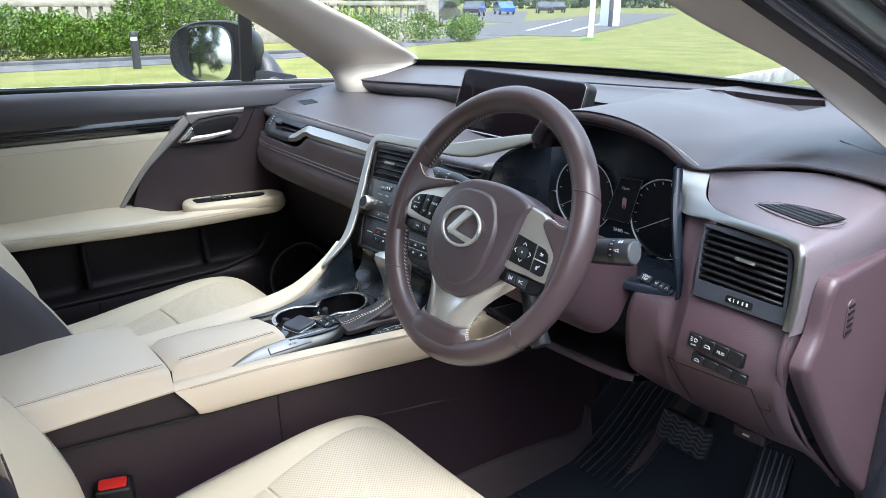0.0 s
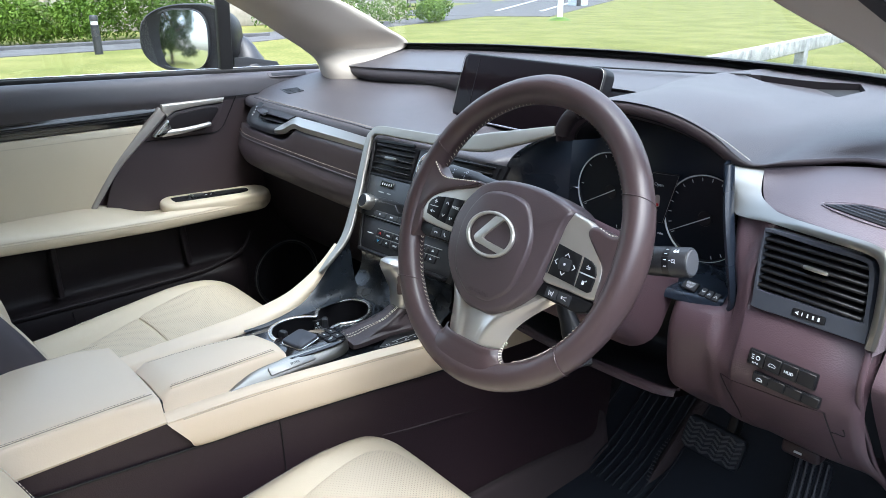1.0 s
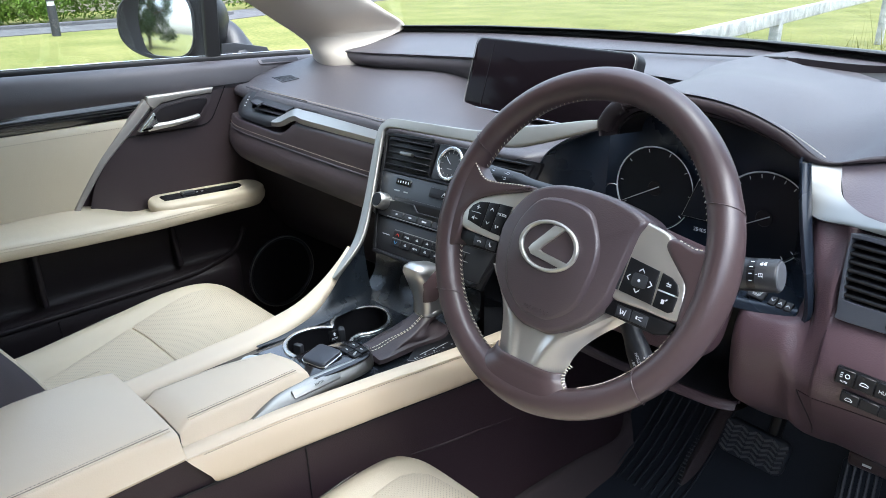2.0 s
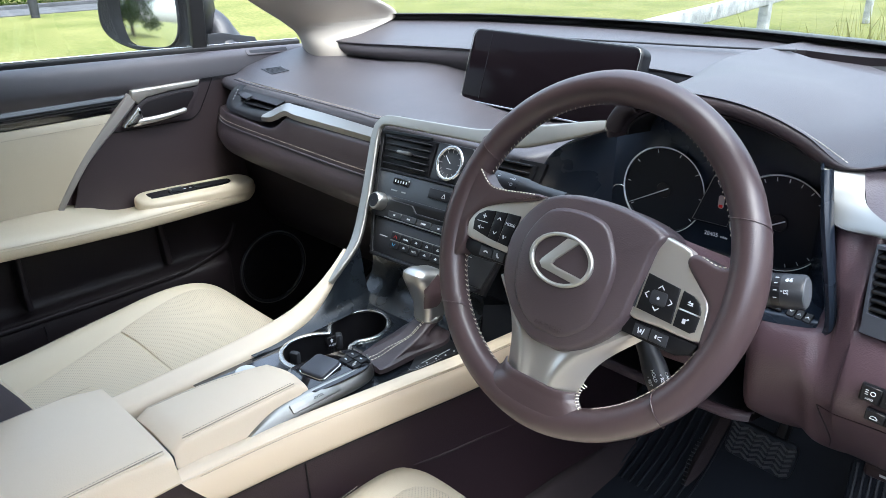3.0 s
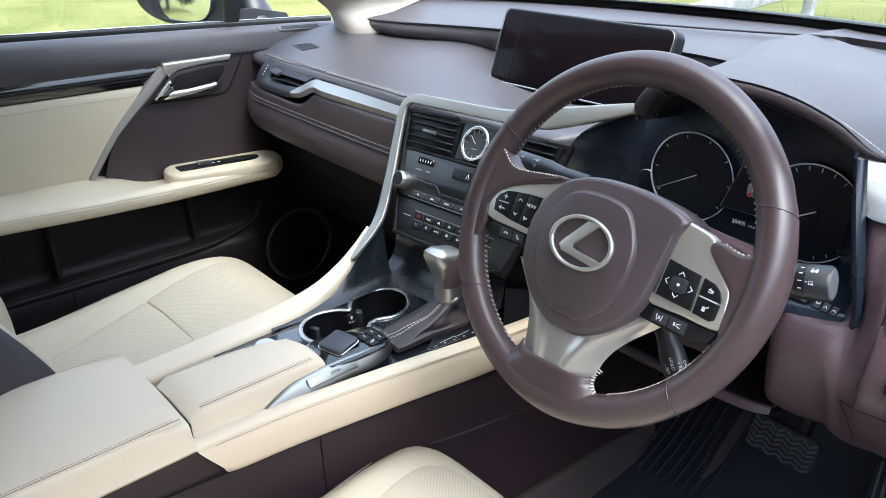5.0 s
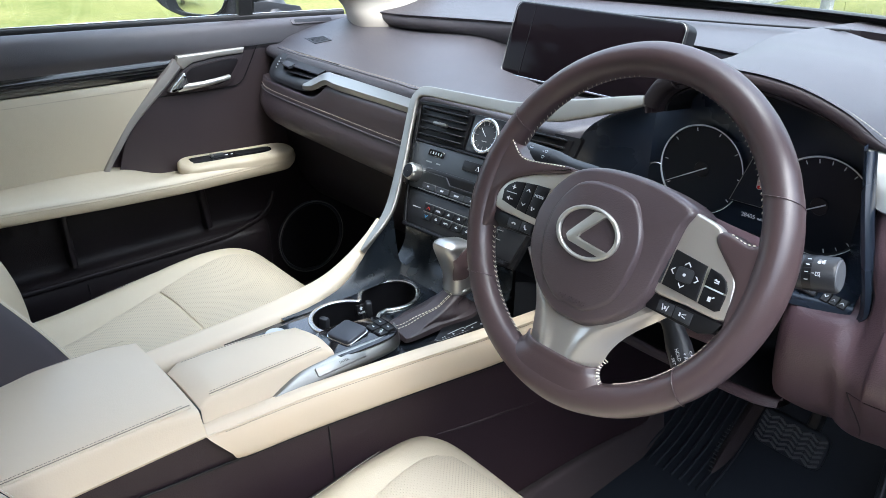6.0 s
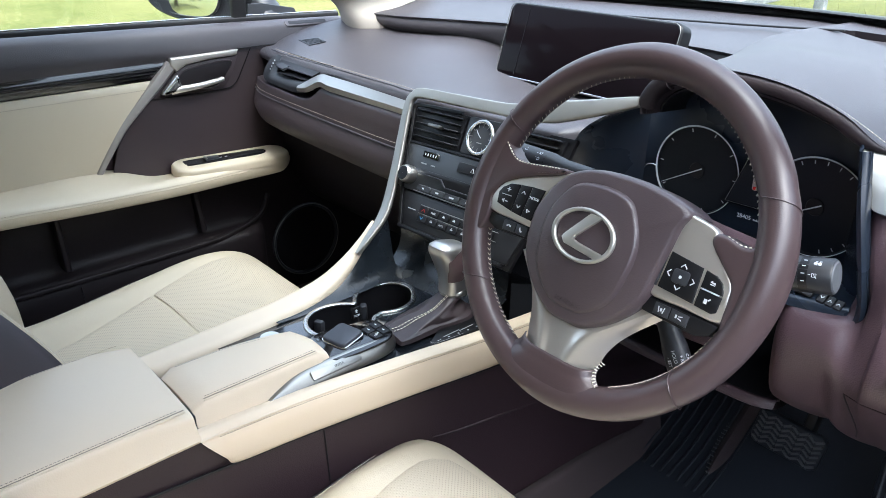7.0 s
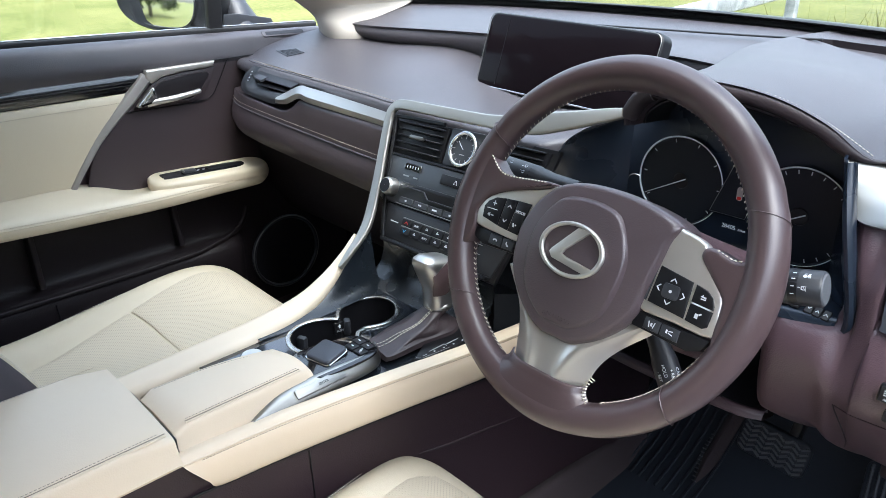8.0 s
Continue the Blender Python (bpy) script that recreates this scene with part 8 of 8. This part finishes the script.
def boot():
    rows = []
    base = [(0.026, -0.016), (0.033, -0.027), (0.074, -0.037), (0.0855, -0.028), (0.088, 0.030), (0.094, 0.085), (0.062, 0.112), (0.020, 0.070)]
    ringp = [(p.x, p.y) for p in spl([(x, y, 0) for x, y in base], 6, True)]
    n = len(ringp)
    for k in range(13):
        t = k / 12
        cx, cy = 0.060 - 0.002 * t, 0.040 + 0.042 * t ** 0.8
        row = []
        for i, (x, y) in enumerate(ringp):
            a = 2 * math.pi * i / n
            tx, ty = cx + 0.0185 * math.cos(a - 2.3), cy + 0.0185 * math.sin(a - 2.3)
            s = min(1.0, 1.06 * max(0.0, (t - 0.08) / 0.92) ** 0.68)
            fold = 0.0042 * math.sin(t * math.pi * 3.5 + 1.3 * math.sin(a * 2 + 0.6)) * math.sin(math.pi * t) + 0.0025 * math.sin(5 * a + 4 * t) * math.sin(math.pi * t)
            row.append(V((x + (tx - x) * s + fold * math.cos(a), y + (ty - y) * s + fold * math.sin(a), 0.852 + 0.006 * min(1.0, t / 0.08) + 0.030 * t ** 1.5)))
        rows.append(row)
    bm = bmesh.new()
    skin(bm, rows, wrap=True)
    return bm, rows


bm, brow = boot()
bt = part("boot", bm, M_ROLL, lever, "folded brown leather boot")
for j in (8, 9):
    stitches([r[j] + V((0.0008, -0.0008, 0.0008)) for r in brow], bt, M_THREAD, 0.0052, 0.0038, 0.0006)
part("collar", lathe([(0.020, 0.0), (0.0215, 0.002), (0.0205, 0.006), (0.018, 0.008)], 24, Matrix.Translation((0.058, 0.082, 0.884))), M_SILVER_DARK, lever)
KN = ((0.0, 0.0195, 0.0215, 0.0), (0.014, 0.0190, 0.0215, 0.001), (0.030, 0.0195, 0.0230, 0.001), (0.046, 0.0212, 0.0260, -0.001), (0.060, 0.0232, 0.0290, -0.003), (0.072, 0.0240, 0.0310, -0.005), (0.081, 0.0220, 0.0285, -0.006), (0.087, 0.0165, 0.0215, -0.006), (0.090, 0.008, 0.011, -0.006))
rows = []
for dz, a, b, dy in KN:
    rows.append([V((0.058 - 0.03 * dz + 0.92 * u, 0.083 + dy + v, 0.889 + 0.86 * dz - 0.25 * v * (dz / 0.09))) for u, v in rr(2 * a, 2 * b, min(a, b) * 0.62, 5)])
bm = bmesh.new()
skin(bm, rows, wrap=True, caps=True)
part("knob", bm, M_SILVER, lever, "satin silver knob")
part("grip_inset", sweep([(0.0715, 0.076, 0.910), (0.0755, 0.078, 0.926), (0.0775, 0.077, 0.940), (0.0740, 0.072, 0.953)], oval(0.038, 0.008, 14), up=(1, 0, 0), scale=lambda t: (0.6 + 0.6 * math.sin(math.pi * (0.15 + 0.75 * t)), 1)), M_WHEEL, lever, "brown leather grip inset")

# ---- seats ----


def seat(name, cx, yf, label, zc):
    """A leather seat: bolsters, perforated middle, taupe sides."""
    s = thing(name, (cx, yf - 0.25, 0.44), label, "car seat")
    us = (-1.0, -0.97, -0.90, -0.80, -0.62, -0.3, 0.0, 0.3, 0.62, 0.80, 0.90, 0.97, 1.0)
    lift = (-0.050, -0.012, 0.016, 0.028, 0.012, 0.001, -0.001, 0.001, 0.012, 0.028, 0.016, -0.012, -0.050)
    fronts = ((0.004, -0.11), (0.008, -0.055), (-0.004, -0.018), (-0.030, 0.004), (-0.08, 0.010), (-0.16, 0.004), (-0.28, -0.012), (-0.42, -0.030), (-0.52, -0.035))
    rows = []
    for dy, dz in fronts:
        row = []
        for u, l in zip(us, lift):
            round_ = -0.055 * max(0, abs(u) - 0.55) ** 2 * (1 if dy > -0.1 else 0.2)
            row.append((cx + u * 0.272 * (1 - 0.03 * max(0, dy + 0.03) / 0.04), yf + dy + round_ * 1.6, zc + dz + l * (0.45 if dy > -0.05 else 1) * (1.0 if dy < -0.1 else 0.7)))
        rows.append(row)
    c = part("cushion", patch(rows, 5, 4), M_BEIGE, s, "ivory leather cushion")
    # perforated middle: flares towards the front, laid a little proud of the cushion
    def top(x, dy):
        u = abs(x) / 0.272
        l = float(np.interp(u, us[6:], lift[6:]))
        dz = float(np.interp(-dy, [-f[0] for f in fronts[1:]], [f[1] for f in fronts[1:]]))
        return zc + dz + l * (0.32 if dy > -0.05 else (0.7 if dy > -0.1 else 1))

    def mid(dy, u):
        w = 0.132 + 0.038 * max(0, min(1, (dy + 0.42) / 0.18)) + 0.030 * max(0, min(1, (dy + 0.24) / 0.20)) ** 0.8
        return V((cx + u * w, yf + dy - 0.012 * abs(u) ** 4, top(u * w, dy)))

    for a, b, nm in ((-0.030, -0.2400, "perforated_front"), (-0.2440, -0.50, "perforated_rear")):
        dys = [a + (b - a) * k for k in (0, 0.025, 0.2, 0.4, 0.6, 0.8, 0.975, 1)]
        g = [[mid(dy, u) + V((0, 0, -0.002 if (abs(u) > 0.99 or k in (0, 7)) else 0.0035)) for u in (-1, -0.98, -0.7, -0.35, 0, 0.35, 0.7, 0.98, 1)] for k, dy in enumerate(dys)]
        part(nm, patch(g, 3, 3), M_PERF, s, "ivory perforated leather")
    # taupe sides with a stitched border
    for sx in (-1, 1):
        part("side", patch([[(cx + sx * 0.262, yf + dy, zc + dz - 0.045), (cx + sx * 0.272, yf + dy - 0.002, zc + dz - 0.065), (cx + sx * 0.270, yf + dy * 0.98, zc - 0.13), (cx + sx * 0.255, yf + dy * 0.98, zc - 0.25)] for dy, dz in ((-0.005, -0.05), (-0.04, -0.012), (-0.10, 0.006), (-0.28, -0.012), (-0.52, -0.035))], 4, 4), M_TAUPE, s, "dark taupe side")
        part("side_band", patch([[(cx + sx * (0.242 + e), yf + dy, zc + dz + 0.0195 - 0.9 * e), (cx + sx * (0.256 + 0.5 * e), yf + dy, zc + dz + 0.009 - 0.5 * e), (cx + sx * 0.267, yf + dy, zc + dz - 0.010), (cx + sx * 0.2745, yf + dy, zc + dz - 0.050)] for dy, dz, e in ((-0.10, 0.008, 0.022), (-0.15, 0.005, 0.010), (-0.22, -0.004, 0.002), (-0.30, -0.014, 0.0), (-0.42, -0.030, 0.0), (-0.52, -0.035, 0.0))], 4, 4, -0.002), M_TAUPE, s, "dark taupe side band")
        stitches(spl([(cx + sx * (0.2405 + e), yf + dy, zc + dz + 0.0215 - 0.9 * e) for dy, dz, e in ((-0.10, 0.008, 0.022), (-0.15, 0.005, 0.010), (-0.22, -0.004, 0.002), (-0.30, -0.014, 0.0), (-0.42, -0.030, 0.0), (-0.52, -0.035, 0.0))], 8), s, M_THREAD, 0.0055, 0.0042, 0.0005)
    part("base", box((cx, yf - 0.27, zc - 0.20), (0.46, 0.44, 0.12), 0.02), M_TAUPE, s)
    # backrest: reclined, with bolsters
    bu = (-1.0, -0.96, -0.86, -0.70, -0.4, 0, 0.4, 0.70, 0.86, 0.96, 1.0)
    bl = (-0.03, 0.025, 0.060, 0.045, 0.006, 0.0, 0.006, 0.045, 0.060, 0.025, -0.03)
    prof = ((-0.525, -0.06, 0.9), (-0.535, 0.06, 1.0), (-0.565, 0.16, 1.0), (-0.620, 0.27, 0.9), (-0.690, 0.40, 0.55), (-0.755, 0.54, 0.35), (-0.79, 0.60, 0.2))
    part("backrest", patch([[(cx + u * (0.275 - 0.03 * max(0, dz - 0.2)), yf + dy + l * k, zc + dz) for u, l in zip(bu, bl)] for dy, dz, k in prof], 4, 4), M_BEIGE, s, "ivory leather backrest")
    for sx in (-1, 1):
        wd = lambda dz: 1 - 0.11 * max(0, dz - 0.2)
        part("back_side", patch([[(cx + sx * 0.245 * wd(dz), yf + dy + 0.058 * k, zc + dz), (cx + sx * 0.262 * wd(dz), yf + dy + 0.044 * k, zc + dz), (cx + sx * 0.278 * wd(dz), yf + dy + 0.006, zc + dz), (cx + sx * 0.288 * wd(dz), yf + dy - 0.045, zc + dz - 0.01), (cx + sx * 0.278 * wd(dz), yf + dy - 0.13, zc + dz - 0.03)] for dy, dz, k in prof], 4, 4), M_TAUPE, s, "dark taupe backrest side")
        stitches(spl([(cx + sx * 0.243 * wd(dz), yf + dy + 0.0605 * k, zc + dz) for dy, dz, k in prof], 10), s, M_THREAD, 0.0060, 0.0044, 0.0005)
    part("back_shell", patch([[(cx + u * 0.275, yf + dy - 0.13, zc + dz - 0.03) for u in (-1, 0, 1)] for dy, dz, k in prof], 4, 4), M_TAUPE, s)
    return s


seat("driver_seat", 0.372, 0.0, "ivory perforated leather driver's seat", 0.712)
seat("passenger_seat", -0.385, 0.105, "ivory perforated leather front passenger seat", 0.711)

# ---- seat belt buckle ----
bk = thing("belt_buckle", (0.105, -0.43, 0.68), "black belt buckle with red release button", "belt buckle")
bkm = frame_of((0.103, -0.432, 0.742), (0.35, 0.94, 0), (0.25, -0.05, 1))
part("case", slab(rr(0.050, 0.030, 0.006), 0.060, bkm @ Matrix.Translation((0, 0, -0.048)), 0.006, 3), M_BLACK, bk)
part("release", slab(rr(0.036, 0.018, 0.004), 0.004, bkm @ Matrix.Translation((0, 0, 0.010)), 0.001), M_RED, bk, "red release button")
part("strap", box((0.103, -0.432, 0.60), (0.012, 0.045, 0.20), 0.004), M_BLACK, bk)

# ---- pedals ----
pb = thing("brake_pedal", (0.43, 0.47, 0.56), "black rubber brake pedal with zigzag tread", "pedal")
BM = frame_of((0.430, 0.458, 0.636), (1, 0.05, -0.10), (0, -1, 0.30))
pad_ = part("pad", slab(rr(0.106, 0.060, 0.013), 0.012, BM, 0.004, 3), M_MAT, pb)
for i in range(8):
    for j in range(6):
        part("tread", box((-0.0435 + 0.0124 * i, -0.0215 + 0.0086 * j, 0.0130), (0.0128, 0.0036, 0.0040), 0.0, 1, BM @ Matrix.Translation((-0.0435 + 0.0124 * i, -0.0215 + 0.0086 * j, 0)) @ Matrix.Rotation(radians(32 if i % 2 else -32), 4, "Z") @ Matrix.Translation((0.0435 - 0.0124 * i, 0.0215 - 0.0086 * j, 0))), M_TREAD, pad_, smooth=0)
part("arm", sweep([(0.45, 0.475, 0.65), (0.455, 0.50, 0.74), (0.455, 0.54, 0.85)], rr(0.016, 0.03, 0.004), up=(0, 1, 0)), M_BLACK, pb)
pa = thing("accelerator_pedal", (0.59, 0.47, 0.52), "black accelerator pedal with long ribs", "pedal")
AM = frame_of((0.588, 0.452, 0.592), (1, 0.22, 0), (-0.1, -0.75, 0.66))
apad = part("pad", slab(rr(0.056, 0.170, 0.010), 0.010, AM, 0.003), M_MAT, pa)
for k in range(5):
    part("rib", box((-0.020 + 0.010 * k, 0, 0.0115), (0.0048, 0.160, 0.005), 0.001, 1, AM), M_TREAD, apad)

# ---- floor mat ----
fm = thing("floor_mat", (0.4, 0.3, 0.45), "black rubber floor mat with raised ribs", "floor mat")
FP = ((-0.25, 0.458), (0.20, 0.460), (0.40, 0.464), (0.52, 0.50), (0.66, 0.60), (0.74, 0.68))
sheet = part("sheet", patch([[(0.145, y, z + 0.02), (0.160, y, z), (0.40, y, z), (0.70, y, z), (0.72, y, z + 0.015)] for y, z in FP], 5, 4), M_MAT, fm)
for k in range(9):
    x = 0.19 + 0.017 * k
    part("rib", sweep(spl([(x, y, z + 0.001) for y, z in ((0.42, 0.468), (0.52, 0.505), (0.66, 0.605), (0.72, 0.660))], 4), rr(0.005, 0.004, 0.0015, 1)), M_MAT, sheet)
for k in range(8):
    x = 0.40 + 0.038 * k
    part("rib", sweep([(x, 0.10, 0.464), (x, 0.40, 0.468)], rr(0.008, 0.008, 0.002, 1)), M_MAT, sheet)
for k in range(3):
    part("rib", sweep(spl([(0.18, 0.20 + 0.03 * k, 0.464), (0.28, 0.22 + 0.03 * k, 0.464), (0.33, 0.30 + 0.02 * k, 0.465), (0.36, 0.40, 0.468)], 5), rr(0.008, 0.008, 0.002, 1)), M_MAT, sheet)
heel = part("heel_carpet", patch([[(0.309, 0.460, 0.482), (0.311, 0.460, 0.487), (0.313, 0.464, 0.482)], [(0.297, 0.500, 0.493), (0.308, 0.496, 0.505), (0.320, 0.496, 0.493)], [(0.292, 0.545, 0.518), (0.308, 0.540, 0.532), (0.325, 0.540, 0.516)], [(0.293, 0.600, 0.558), (0.308, 0.596, 0.570), (0.326, 0.596, 0.556)], [(0.298, 0.66, 0.602), (0.310, 0.66, 0.606), (0.322, 0.66, 0.602)]], 4, 4), M_CARPET, fm, "brown carpet tongue")
for k in range(14):
    p = V((0.3085, 0.462, 0.4845)).lerp(V((0.2915, 0.56, 0.529)), k / 13) + V((-0.006 * math.sin(math.pi * k / 13), 0, 0.002))
    part("stitch", box(p, (0.007, 0.002, 0.002), m=None), M_TREAD, heel, smooth=0)
